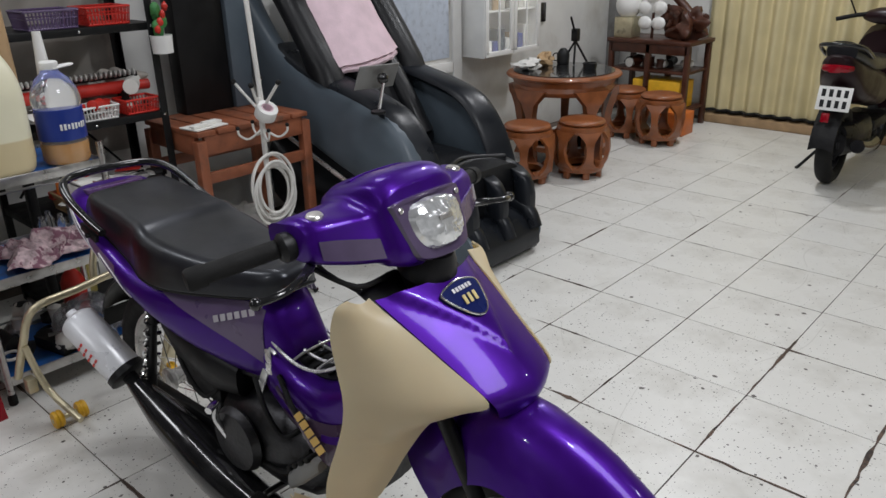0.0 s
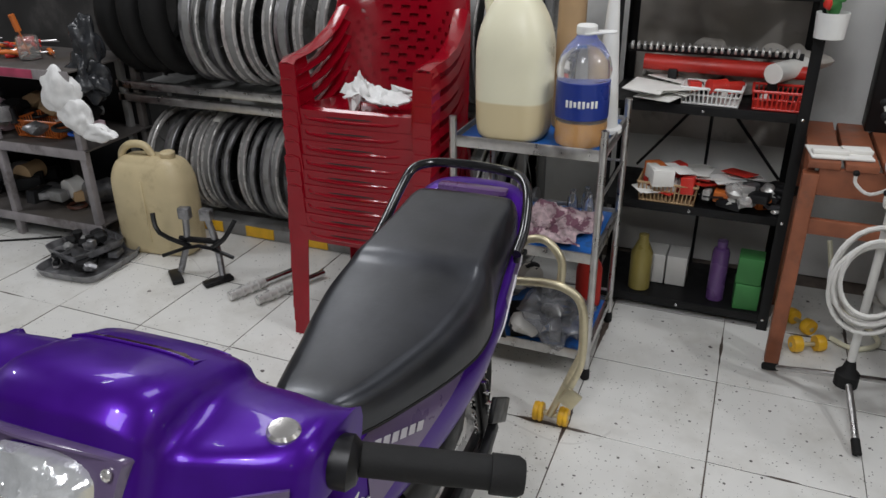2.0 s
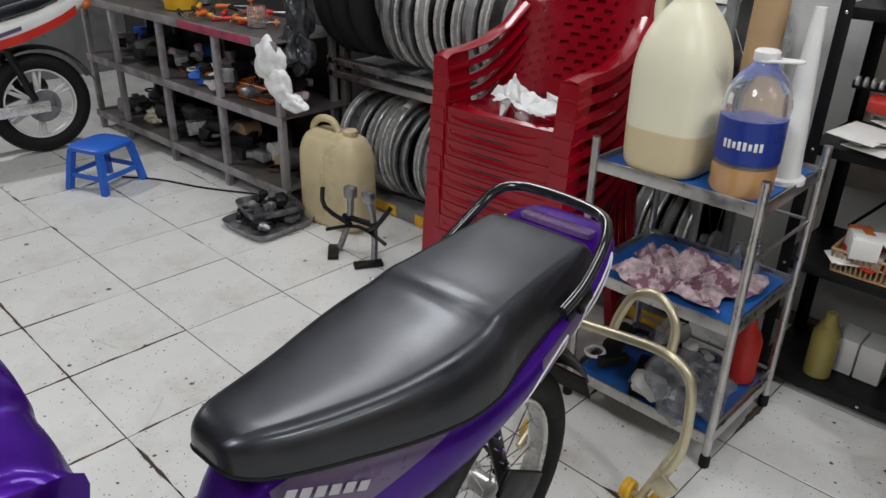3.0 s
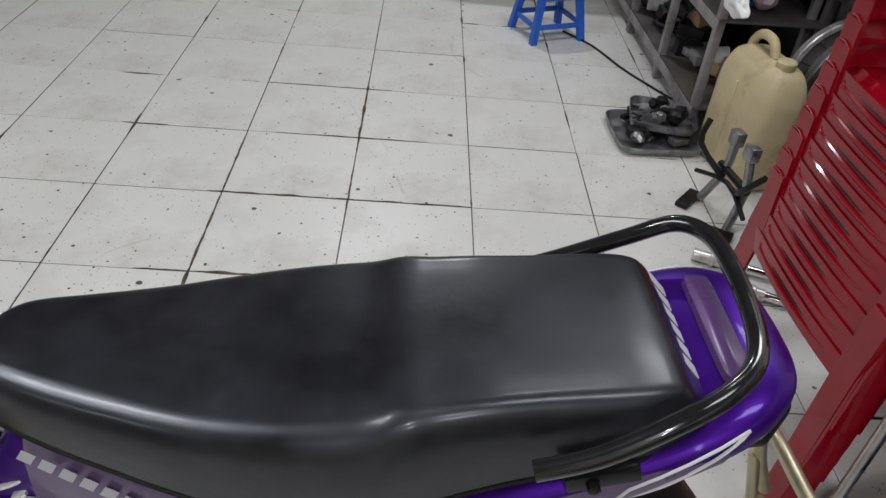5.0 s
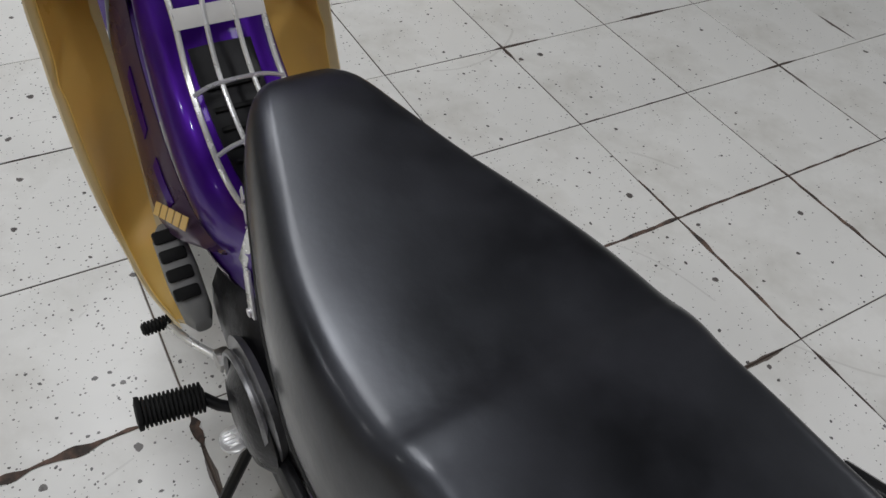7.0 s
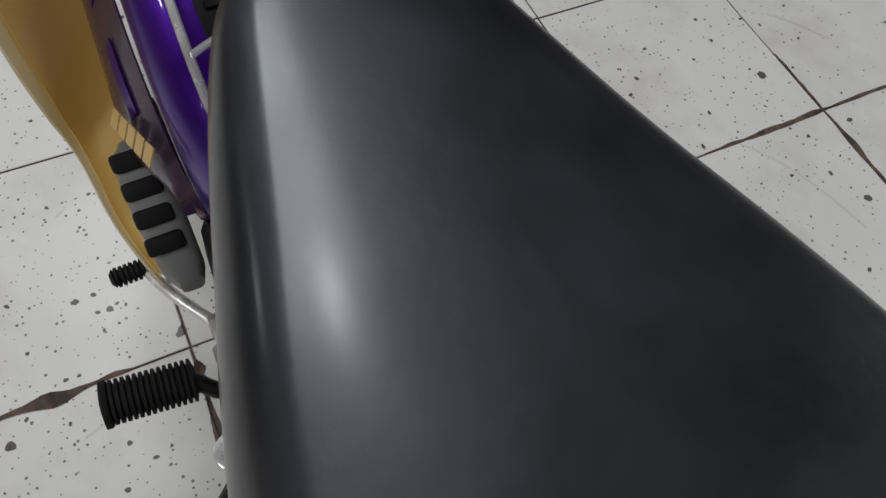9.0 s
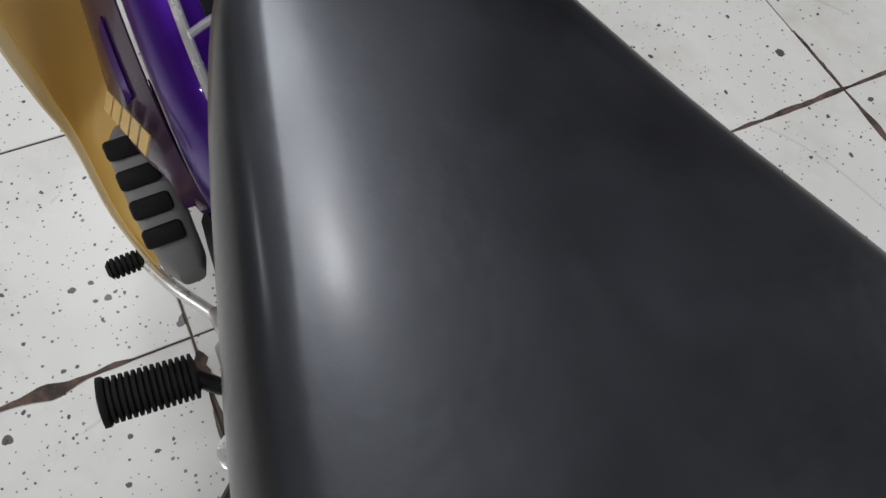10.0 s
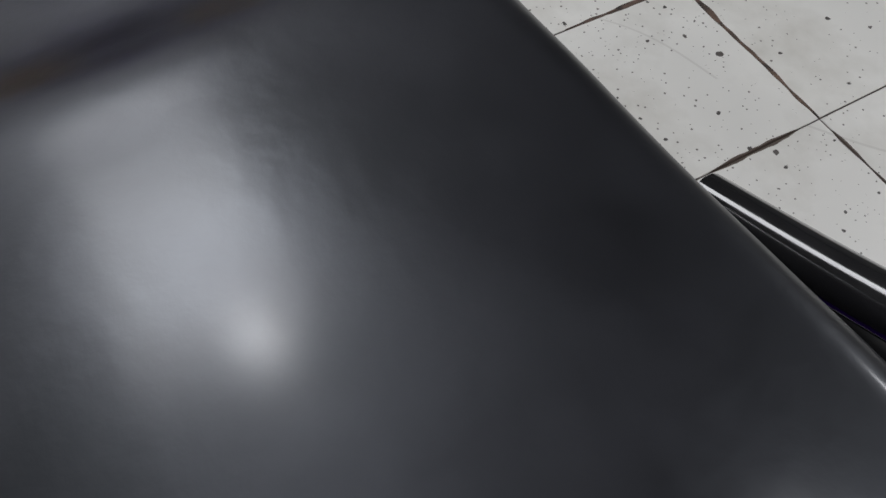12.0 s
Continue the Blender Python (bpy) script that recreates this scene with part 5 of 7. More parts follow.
black_shelf()
def basket(m, w, d, h, material, label, slots=True):
    b = thing("plastic_basket", m, label, "basket", "baskets on the shelf")
    def side(x0, y0, x1, y1):
        L = math.hypot(x1 - x0, y1 - y0)
        n = max(4, int(L / 0.014))
        bs = [rod([(x0, y0, h), (x1, y1, h)], 0.005, 6), rod([(x0 * 0.92, y0 * 0.92, 0.004), (x1 * 0.92, y1 * 0.92, 0.004)], 0.004, 6), rod([(x0 * 0.95, y0 * 0.95, h * 0.6), (x1 * 0.95, y1 * 0.95, h * 0.6)], 0.003, 6)]
        for k in range(n + 1):
            f = k / n
            x, y = x0 + (x1 - x0) * f, y0 + (y1 - y0) * f
            bs.append(rod([(x * 0.92, y * 0.92, 0.004), (x, y, h)], 0.0028, 5))
        return join(*bs)
    for q in (((-w, -d), (w, -d)), ((w, -d), (w, d)), ((w, d), (-w, d)), ((-w, d), (-w, -d))):
        part("side", side(*q[0], *q[1]), material, b)
    part("bottom", box(0, 0, 0.004, 1.84 * w, 1.84 * d, 0.004, 0.001), material, b)


basket(pose(2.06, -1.44, 0.788, 0, 0, -3), 0.06, 0.095, 0.055, "white", "white slotted plastic basket of small parts")
basket(pose(2.06, -1.64, 0.788), 0.06, 0.075, 0.06, "red", "red plastic basket of small parts")
basket(pose(2.06, -1.34, 0.433), 0.07, 0.10, 0.07, "cardboard", "brown woven plastic basket of packets")
basket(pose(2.08, -1.34, 1.158), 0.08, 0.10, 0.07, M["lilac"], "lilac slotted plastic basket")
basket(pose(2.08, -1.56, 1.158), 0.08, 0.09, 0.07, "red", "red slotted plastic basket")
scatter("packet", 10, (2.0, 2.16, -1.62, -1.36, 0.50), (0.08, 0.12), ["paper", "white", "paper", "red"], "white and red parts packet on the shelf", "packet", "packets", 10, ("paper",), 0.05)
scatter("packet", 16, (1.99, 2.12, -1.44, -1.25, 0.47), (0.06, 0.11), ["paper", "dark", "white", "orange", "paper", "red"], "small parts packet in the basket", "packet", "packets", 9, ("box", "paper"), 0.05)
scatter("spare_bolt", 60, (1.99, 2.18, -1.72, -1.47, 0.433), (0.03, 0.07), ["greymetal", "dirty_white", "dark", "paper", "alloy", "orange", "dark"], "small loose metal part on the shelf", "part", "small parts", 12, ("box", "cyl", "paper", "blob"), 0.05)
scatter("paper_sheet", 7, (2.14, 2.24, -1.70, -1.35, 0.86), (0.10, 0.16), ["paper", "white"], "crumpled white papers behind the chain roll", "paper", "papers", 16, ("paper",), 0.05)
scatter("paper_sheet", 9, (2.0, 2.16, -1.36, -1.22, 0.80), (0.12, 0.2), ["paper", "white", "paper"], "crumpled white papers on the shelf", "paper", "papers", 15, ("paper",), 0.04)
scatter("spare_bolt", 10, (2.02, 2.10, -1.70, -1.38, 0.80), (0.03, 0.06), ["greymetal", "paper", "dark", "red"], "small part in the baskets", "part", "small parts", 17, ("box", "cyl"), 0.03)


def sprockets():
    t = thing("chain_roll", pose(2.13, -1.50, 0.925, 0, 3, 0), "black chain roll on a red torque tube", "chain")
    part("tube", rod([(0, 0.30, -0.03), (0, -0.13, -0.035)], 0.027, 14), "red", t, "red plastic tube")
    part("handle", rod([(0, -0.15, -0.035), (0, -0.24, -0.037)], 0.022, 12), "red", t)
    part("bar", rod([(0.01, 0.36, 0.012), (0.01, -0.20, 0.012)], 0.012, 10), "dark", t)
    for k in range(26):
        part("link", lathe([(0.006, 0), (0.014, 0.002), (0.014, 0.009), (0.006, 0.011)], 12, pose(-0.008, 0.35 - 0.021 * k, 0.024, 90)), "alloy", t)
    part("support", box(0.0, 0.20, -0.085, 0.05, 0.03, 0.075, 0.004), "dark", t)
    part("support", box(0.0, -0.12, -0.085, 0.05, 0.03, 0.075, 0.004), "dark", t)


sprockets()
sheet_rows = [[Vector((0.030 * noise.noise(Vector((y * 5, z * 5, 3))) + 0.012 * noise.noise(Vector((y * 14, z * 11, 8))), y, z)) for y in np.linspace(-0.33, 0.33, 22)] for z in np.linspace(0.0, 0.72, 22)]
solo("dust_sheet", sheet(sheet_rows, 0.003), "tarp", pose(2.42, -1.42, 0.55), "crumpled grey-brown dust sheet hung behind the steel shelf", "sheet")
for k in range(4):
    solo("grey_bag", blob(0, 0, 0, 0.09, 0.10, 0.06, 0.6, 30 + k, 4), "tarp", pose(2.25, -1.30 - 0.12 * k, 0.86 + 0.03 * (k % 2)), "grey plastic bag on the shelf", "bag", "grey bags")
solo("paper_roll", lathe([(0.03, -0.1), (0.032, -0.1), (0.032, 0.1), (0.026, 0.1), (0.026, -0.095)], 20, pose(0, 0, 0, 90)), "paper", pose(2.12, -1.665, 0.90, 0, 0, 60), "rolled white paper on the shelf", "roll")
solo("violet_can", lathe([(0.028, 0), (0.031, 0.003), (0.031, 0.19), (0.026, 0.205), (0.018, 0.21), (0.018, 0.235), (0.002, 0.236)], 20), "violet_can", pose(2.06, -1.55, 0.058), "violet spray can on the shelf", "can")
for k in range(2):
    solo("green_carton", box(0, 0, 0.05, 0.09, 0.085, 0.10, 0.004), "green", pose(2.05, -1.655, 0.059 + 0.102 * k, 0, 0, 3 - 5 * k), "small green cardboard carton", "carton", "green cartons")
for k, y in enumerate((-1.32, -1.40)):
    solo("white_carton", box(0, 0, 0.06, 0.11, 0.075, 0.12, 0.004), "dirty_white", pose(2.16, y, 0.059), "dusty pale carton on the low board", "carton", "pale cartons")
solo("oil_bottle", lathe([(0.03, 0), (0.04, 0.004), (0.04, 0.15), (0.018, 0.2), (0.018, 0.22), (0.002, 0.221)], 18), mat("olive_bottle", (0.22, 0.18, 0.05), 0.35), pose(2.05, -1.275, 0.058), "olive plastic oil bottle", "bottle")
tub = thing("hanging_cup", pose(1.955, -1.745, 1.03), "white plastic cup with a toy plant taped to the post", "cup")
part("cup", lathe([(0.034, 0), (0.042, 0.002), (0.046, 0.075), (0.042, 0.075), (0.026, 0.006), (0.002, 0.006)], 20), "white", tub)
part("toy_plant", join(*[blob(0.012 * math.cos(k * 2.1), 0.014 * math.sin(k * 2.1), 0.09 + 0.022 * k, 0.02, 0.02, 0.03, 0.4, k, 2) for k in range(5)]), "green", tub, "green and red toy plant")
part("toy_flower", join(*[blob(-0.02, 0.02 - 0.015 * k, 0.10 + 0.03 * k, 0.012, 0.012, 0.018, 0.3, k, 2) for k in range(4)]), "red", tub)


# ---- wooden desk, black panel ----
def desk():
    d = thing("wooden_desk", pose(1.775, -1.74, 0), "worn red-brown slatted wooden desk", "desk")
    D, W, Hh = 0.46, 0.60, 0.71
    for x, y in ((0.02, -0.02), (D - 0.02, -0.02), (0.02, -W + 0.02), (D - 0.02, -W + 0.02)):
        part("leg", box(x, y, Hh / 2 - 0.02, 0.045, 0.045, Hh - 0.04, 0.004), "wood_desk", d)
    for k in range(6):
        part("slat", box(D / 2, -0.05 - k * 0.1, Hh - 0.011, D, 0.088, 0.022, 0.003), "wood_desk", d)
    for x in (0.02, D - 0.02):
        part("apron", box(x, -W / 2, Hh - 0.065, 0.022, W - 0.08, 0.085, 0.003), "wood_desk", d)
        part("stretcher", box(x, -W / 2, 0.50, 0.022, W - 0.08, 0.05, 0.003), "wood_desk", d)
    for y in (-0.02, -W + 0.02):
        part("apron", box(D / 2, y, Hh - 0.065, D - 0.08, 0.022, 0.085, 0.003), "wood_desk", d)


desk()
pan = thing("display_board", pose(2.20, -2.045, 0.71), "tall black board standing on the desk", "board")
part("board", box(0, -0.003, 0.55, 0.10, 0.254, 1.10, 0.004), "shelf_black", pan)
part("side_frame", box(-0.02, -0.19, 0.55, 0.10, 0.11, 1.10, 0.006), "grey_shell", pan, "dark grey edge panel")
solo("paper_sheet", join(box(0, 0, 0.004, 0.12, 0.17, 0.006, 0.001), box(0.01, -0.05, 0.012, 0.05, 0.08, 0.012, 0.002), box(-0.02, 0.03, 0.013, 0.03, 0.10, 0.014, 0.004)), "paper", pose(1.86, -1.83, 0.712, 0, 0, 8), "white papers under small dark tools on the desk", "paper")


# ---- coat stand used as a hose stand ----
def hose_stand():
    s = thing("coat_stand", pose(1.60, -1.955, 0), "white tubular coat stand on three black-tipped feet", "stand")
    part("pole", join(rod([(0, 0, 0.10), (0, 0, 0.85)], 0.012, 12), rod([(0.0, -0.01, 0.80), (0.10, -0.03, 1.75)], 0.011, 12)), "dirty_white", s)
    part("hub", lathe([(0.014, 0.08), (0.034, 0.085), (0.034, 0.125), (0.02, 0.14), (0.013, 0.17)], 16), "rubber", s)
    for x, y in ((-0.235, -0.03), (0.13, 0.22), (0.19, -0.21)):
        f = part("foot", rod([(x * 0.1, y * 0.1, 0.105), (x * 0.85, y * 0.85, 0.028)], 0.009, 10), "steel", s)
        part("tip", rod([(x * 0.82, y * 0.82, 0.031), (x, y, 0.014)], 0.0125, 10), "rubber", f)
    for a in (40, 130, 200, 320):
        t = radians(a)
        u = part("upper_hook", rod([(0.01 * math.cos(t), 0.01 * math.sin(t), 0.80), (0.10 * math.cos(t), 0.10 * math.sin(t), 0.915)], 0.0065, 8), "dirty_white", s)
        part("hook_ball", blob(0.102 * math.cos(t), 0.102 * math.sin(t), 0.918, 0.012, 0.012, 0.012, 0, 0, 2), "rubber", u)
        v = part("lower_hook", rod([(0, 0, 0.72), (0.06 * math.cos(t + 0.5), 0.06 * math.sin(t + 0.5), 0.68), (0.10 * math.cos(t + 0.5), 0.10 * math.sin(t + 0.5), 0.70), (0.105 * math.cos(t + 0.5), 0.105 * math.sin(t + 0.5), 0.725)], 0.005, 8, 4), "dirty_white", s)
        part("hook_ball", blob(0.105 * math.cos(t + 0.5), 0.105 * math.sin(t + 0.5), 0.73, 0.009, 0.009, 0.009, 0, 0, 2), "rubber", v)
    tape = thing("tape_roll", pose(1.575, -1.955, 0.775, 0, -35, 0), "pinkish white tape roll stuck on the stand", "tape")
    part("roll", lathe([(0.026, 0), (0.045, 0), (0.046, 0.002), (0.046, 0.046), (0.045, 0.048), (0.026, 0.048), (0.026, 0)], 26), "white", tape)
    part("core", lathe([(0.022, -0.001), (0.0262, -0.001), (0.0262, 0.049), (0.022, 0.049), (0.022, 0.0)], 26), "pink", tape)
    hs = thing("hose_coil", pose(1.555, -1.95, 0.5), "coiled milky air hose hanging on the stand", "hose")
    for k in range(7):
        r = 0.085 + 0.008 * (k % 4)
        part("coil", rod([(0.006 * (k - 3), (r + 0.006 * math.sin(k)) * math.cos(a), -0.03 + (r * 1.35) * math.sin(a) - 0.02 * (k % 3)) for a in np.linspace(0, 2 * math.pi, 28)[:-1]], 0.0065, 7, closed=True), "dirty_white", hs)


hose_stand()
def dumbbell_roller(m):
    d = thing("yellow_roller", m, "yellow plastic roller wheels on a gold axle", "wheels", "yellow rollers")
    part("axle", rod([(0, -0.06, 0.026), (0, 0.06, 0.026)], 0.008, 10), "gold", d)
    for y in (-0.04, 0.04):
        part("roller", lathe([(0.012, -0.016), (0.027, -0.015), (0.029, -0.004), (0.029, 0.004), (0.027, 0.015), (0.012, 0.016)], 20, pose(0, y, 0.029, 90)), "yellow", d)


dumbbell_roller(pose(1.90, -1.87, 0, 0, 0, 25))
dumbbell_roller(pose(2.05, -1.85, 0, 0, 0, -50))
solo("grey_hose", rod([(2.0, -1.95, 0.01), (1.95, -2.02, 0.012), (2.02, -2.10, 0.012), (2.12, -2.05, 0.03), (2.10, -1.95, 0.12), (2.18, -1.90, 0.3)], 0.009, 8, 6), "hdpe", pose(0, 0, 0), "loose pale hose under the desk", "hose")
solo("plastic_sack", blob(0, 0, 0, 0.12, 0.10, 0.10, 0.7, 41, 4), "dirty_white", pose(2.22, -2.18, 0.10), "crumpled white sack under the desk", "sack")


# ---- massage chair ----
def massage_chair():
    c = thing("massage_chair", pose(0, -2.79, 0), "black leather massage chair with blue-grey side shells", "armchair")
    arc = [(2.42, 1.36), (2.30, 1.16), (2.12, 0.965), (1.88, 0.855), (1.61, 0.795), (1.43, 0.748), (1.31, 0.685), (1.20, 0.545), (1.125, 0.35), (1.075, 0.165)]
    low = [(2.47, 1.26), (2.43, 0.95), (2.28, 0.66), (1.95, 0.515), (1.70, 0.42), (1.52, 0.355), (1.42, 0.26), (1.31, 0.19), (1.19, 0.165), (1.10, 0.15)]
    up, dn = smooth_path([(x, 0, z) for x, z in arc], 3), smooth_path([(x, 0, z) for x, z in low], 3)
    for s in (1, -1):
        rings = []
        for a, b in zip(up, dn):
            mid = (a + b) / 2
            half = (a - b) / 2
            ring = []
            for k in range(20):
                t = 2 * math.pi * k / 20
                cv, sv = math.copysign(abs(math.cos(t)) ** 0.6, math.cos(t)), math.copysign(abs(math.sin(t)) ** 0.6, math.sin(t))
                ring.append(mid + half * sv + Vector((0, s * 0.305 + 0.062 * cv, 0)))
            rings.append(ring)
        sh = part("side_shell", loft(rings), "grey_shell", c, "blue-grey moulded side shell")
        part("arm_pad", loft([[Vector((x + 0.05 * math.cos(t) * 0.5, s * 0.268 + 0.078 * math.copysign(abs(math.cos(t)) ** 0.7, math.cos(t)), z + 0.03 * math.sin(t))) for t in (2 * math.pi * k / 16 for k in range(16))] for x, z in [(p.x + 0.012, p.z - 0.004) for p in up[6:27]]]), "leather_blue", sh)
        part("light_strip", rod([(p.x - 0.015, s * 0.372, p.z - 0.03) for p in dn[4:24]], 0.011, 6, flat=0.5), "silver", sh, "pale trim strip")
    part("base", loft([ring_yz(x, 0, z, 0.335, h, 20, 5) for x, z, h in ((1.10, 0.06, 0.055), (1.3, 0.09, 0.08), (1.7, 0.12, 0.115), (2.1, 0.16, 0.15), (2.3, 0.3, 0.2))]), "black", c)
    part("seat_cushion", loft([ring_yz(x, 0, z, 0.235, 0.09, 22, 3) for x, z in ((1.08, 0.33), (1.14, 0.37), (1.4, 0.39), (1.7, 0.40), (1.78, 0.42))]), "leather", c)
    for y in (-0.03, 0.0, 0.03):
        part("seat_fold", rod([(1.10, -0.22, 0.445 + y * 0.5), (1.16 + y, 0, 0.462 + y * 0.5), (1.10, 0.22, 0.455 + y * 0.5)], 0.012, 8, 6, flat=0.6), "leather", c)
    part("back_cushion", loft([ring_yz(x, 0, z, w, h, 22, 3) for x, z, w, h in ((1.58, 0.50, 0.22, 0.07), (1.75, 0.72, 0.235, 0.10), (1.95, 0.98, 0.24, 0.10), (2.12, 1.20, 0.23, 0.09), (2.22, 1.36, 0.20, 0.06))]), "leather", c)
    for y in (-0.11, 0.11):
        part("back_roll", rod([(1.55, y, 0.52), (1.68, y, 0.72), (1.86, y, 0.95), (2.0, y, 1.12)], 0.055, 12, 4), "leather", c)
    for s in (1, -1):
        part("shoulder_wing", loft([[Vector((x + 0.125 * math.cos(t), s * 0.285 + 0.085 * math.sin(t), z + 0.06 * math.cos(t))) for t in (2 * math.pi * k / 16 for k in range(16))] for x, z in ((1.82, 0.845), (1.86, 0.93), (1.97, 1.08), (2.08, 1.22), (2.14, 1.32))]), "leather", c, "padded shoulder wing")
    tw = []
    for u in np.linspace(0, 1, 14):
        tw.append([Vector((1.76 + 0.42 * u + 0.05 * v * v - 0.03 * math.cos(v * 1.4) + 0.010 * noise.noise(Vector((u * 5, v * 4, 1))), 0.055 + 0.215 * v + 0.01 * math.sin(u * 6), 0.895 - 0.025 * v + 0.52 * u + 0.012 * noise.noise(Vector((u * 6, v * 5, 7))))) for v in np.linspace(-1, 1, 14)])
    tob = thing("pink_towel", pose(0, -2.79, 0), "pale pink fleece towel over the massage chair's headrest", "towel")
    part("cloth", sheet(tw, 0.035), "pink", tob)
    part("hem", rod([r + Vector((-0.01, 0, -0.004)) for r in tw[0]], 0.017, 8), "pink", tob)
    # calf rest and foot rest
    cr = part("calf_rest", loft([ring_yz(x, 0.005, z, 0.245, 0.15, 22, 5) for x, z in ((1.02, 0.30), (1.05, 0.30), (1.16, 0.32))]), "leather", c)
    for y, r in ((-0.215, 0.040), (0.0, 0.036), (0.218, 0.040)):
        wall_pts = smooth_path([(1.14, y, 0.435), (1.06, y, 0.43), (0.995, y, 0.395), (0.965, y, 0.31), (0.97, y, 0.19)], 5)
        part("calf_wall", loft([[p + Vector((0.055 * math.cos(a), r * math.copysign(abs(math.sin(a)) ** 0.6, math.sin(a)), 0.020 * math.cos(a))) for a in (2 * math.pi * q / 16 for q in range(16))] for p in wall_pts]), "leather_blue", cr, "padded calf wall")
    for y in (-0.108, 0.109):
        part("calf_pad", blob(1.10, y, 0.31, 0.05, 0.068, 0.14, 0.05, 3, 3), "leather", cr)
    fr = part("foot_rest", loft([[Vector((x, y, z)) for x, z in ((0.90, 0.02), (1.10, 0.02), (1.12, 0.10), (1.08, 0.20), (1.00, 0.225), (0.93, 0.19), (0.885, 0.12), (0.88, 0.05))] for y in (-0.235, -0.22, 0.23, 0.245)]), "leather_blue", c)
    fr.location.x = cr.location.x = 0.01
    for s in (1, -1):
        part("foot_side", lathe([(0.02, 0), (0.105, 0.002), (0.11, 0.012), (0.105, 0.022), (0.02, 0.024)], 26, pose(0.995, 0.005 + s * 0.241, 0.115, -90 * s)), "grey_shell", fr)
    for y, r in ((-0.205, 0.040), (0.0, 0.036), (0.210, 0.040)):
        part("foot_wall", rod([(1.08, y, 0.215), (1.0, y, 0.232), (0.93, y, 0.205), (0.892, y, 0.13)], r, 12, 4), "leather_blue", fr)
    # tablet holder on the arm
    h = part("tablet_holder", rod([(1.36, 0.375, 0.745), (1.335, 0.372, 0.84), (1.325, 0.368, 0.885)], 0.008, 8, 3), "chrome", c, "chrome arm holding a grey tablet plate")
    part("foot_disc", lathe([(0.03, 0), (0.034, 0.003), (0.034, 0.012), (0.012, 0.016)], 18, pose(1.365, 0.376, 0.735)), "black", h)
    part("plate", box(1.385, 0.355, 0.895, 0.008, 0.20, 0.13, 0.006, (0, -32, -14)), "grey", h, "grey tablet plate")
    part("joint", blob(1.335, 0.366, 0.893, 0.026, 0.026, 0.026, 0, 0, 2), "gloss_black", h)


massage_chair()


# ---- wheel rack against the wall ----
def rim_wheel(m, R, w, material, spokes=12, tyre=False, label="used spoked motorcycle rim on the rack", tag=False):
    """A rim lying on its axle along y."""
    t = thing("spare_wheel", m, label, "wheel", "wheels on the rack")
    part("rim", lathe([(R - 0.022, -w * 0.3), (R - 0.014, -w / 2), (R, -w / 2), (R + 0.004, -w / 2 + 0.004), (R - 0.008, -w * 0.3), (R - 0.012, 0), (R - 0.008, w * 0.3), (R + 0.004, w / 2 - 0.004), (R, w / 2), (R - 0.014, w / 2), (R - 0.022, w * 0.3), (R - 0.020, 0), (R - 0.022, -w * 0.3)], 40, pose(0, 0, 0, 90)), material, t)
    part("rim_bed", lathe([(R - 0.0135, -w * 0.27), (R - 0.0068, -w * 0.29), (R - 0.0075, 0), (R - 0.0068, w * 0.29), (R - 0.0135, w * 0.27), (R - 0.0135, -w * 0.27)], 40, pose(0, 0, 0, 90)), "grey", t, "dirty grey rim well")
    part("hub", lathe([(0.02, -0.05), (0.045, -0.045), (0.045, -0.03), (0.028, -0.02), (0.028, 0.02), (0.05, 0.03), (0.05, 0.045), (0.02, 0.05)], 20, pose(0, 0, 0, 90)), "greymetal", t)
    if spokes:
        bs = []
        for k in range(spokes):
            a = 2 * math.pi * k / spokes
            s = 0.035 if k % 2 else -0.035
            bs.append(rod([(0.04 * math.cos(a + 0.6), s, 0.04 * math.sin(a + 0.6)), ((R - 0.018) * math.cos(a), 0, (R - 0.018) * math.sin(a))], 0.002, 5))
        part("spokes", join(*bs), "chrome", t)
    if tyre:
        part("tyre", torus(R + 0.022, 0.032, 44, 10), "rubber", t)
    if tag:
        part("price_tag", box(-R * 0.72, 0.0, R * 0.70, 0.004, 0.045, 0.06, 0.001, (0, 40, 4)), "paper", t, "white paper tag")
    return t


rack = thing("wheel_rack", pose(0, 0, 0), "grey steel two-tier wheel rack", "rack")
for z in (0.66, 0.60):
    part("rail", box(2.03, 0.15, z, 0.03, 1.95, 0.035, 0.003), "steel", rack)
part("rail", box(2.33, 0.15, 0.64, 0.03, 1.95, 0.04, 0.003), "grey", rack)
part("panel", box(2.20, 0.15, 0.63, 0.24, 1.95, 0.008, 0.002), "grey", rack, "dusty grey metal sheet")
for y in (-0.80, 0.15, 1.10):
    for x in (2.03, 2.33):
        part("post", box(x, y, 0.85, 0.03, 0.03, 1.7, 0.003), "grey", rack)
part("upper_rail", join(box(2.03, 0.15, 1.32, 0.025, 1.95, 0.03, 0.003), box(2.33, 0.15, 1.32, 0.025, 1.95, 0.03, 0.003)), "grey", rack)
kerb = thing("striped_kerb", pose(2.0, 0.15, 0), "low dark kerb with worn yellow stripes", "kerb")
part("kerb", box(0.05, 0, 0.03, 0.10, 1.95, 0.06, 0.006), "grey", kerb)
for k in range(7):
    part("stripe", box(-0.002, -0.85 + 0.28 * k, 0.032, 0.006, 0.15, 0.05, 0.001), "yellow", kerb, "worn yellow paint stripe")
rnd = random.Random(3)
y = -0.78
proto = {}
k = 0
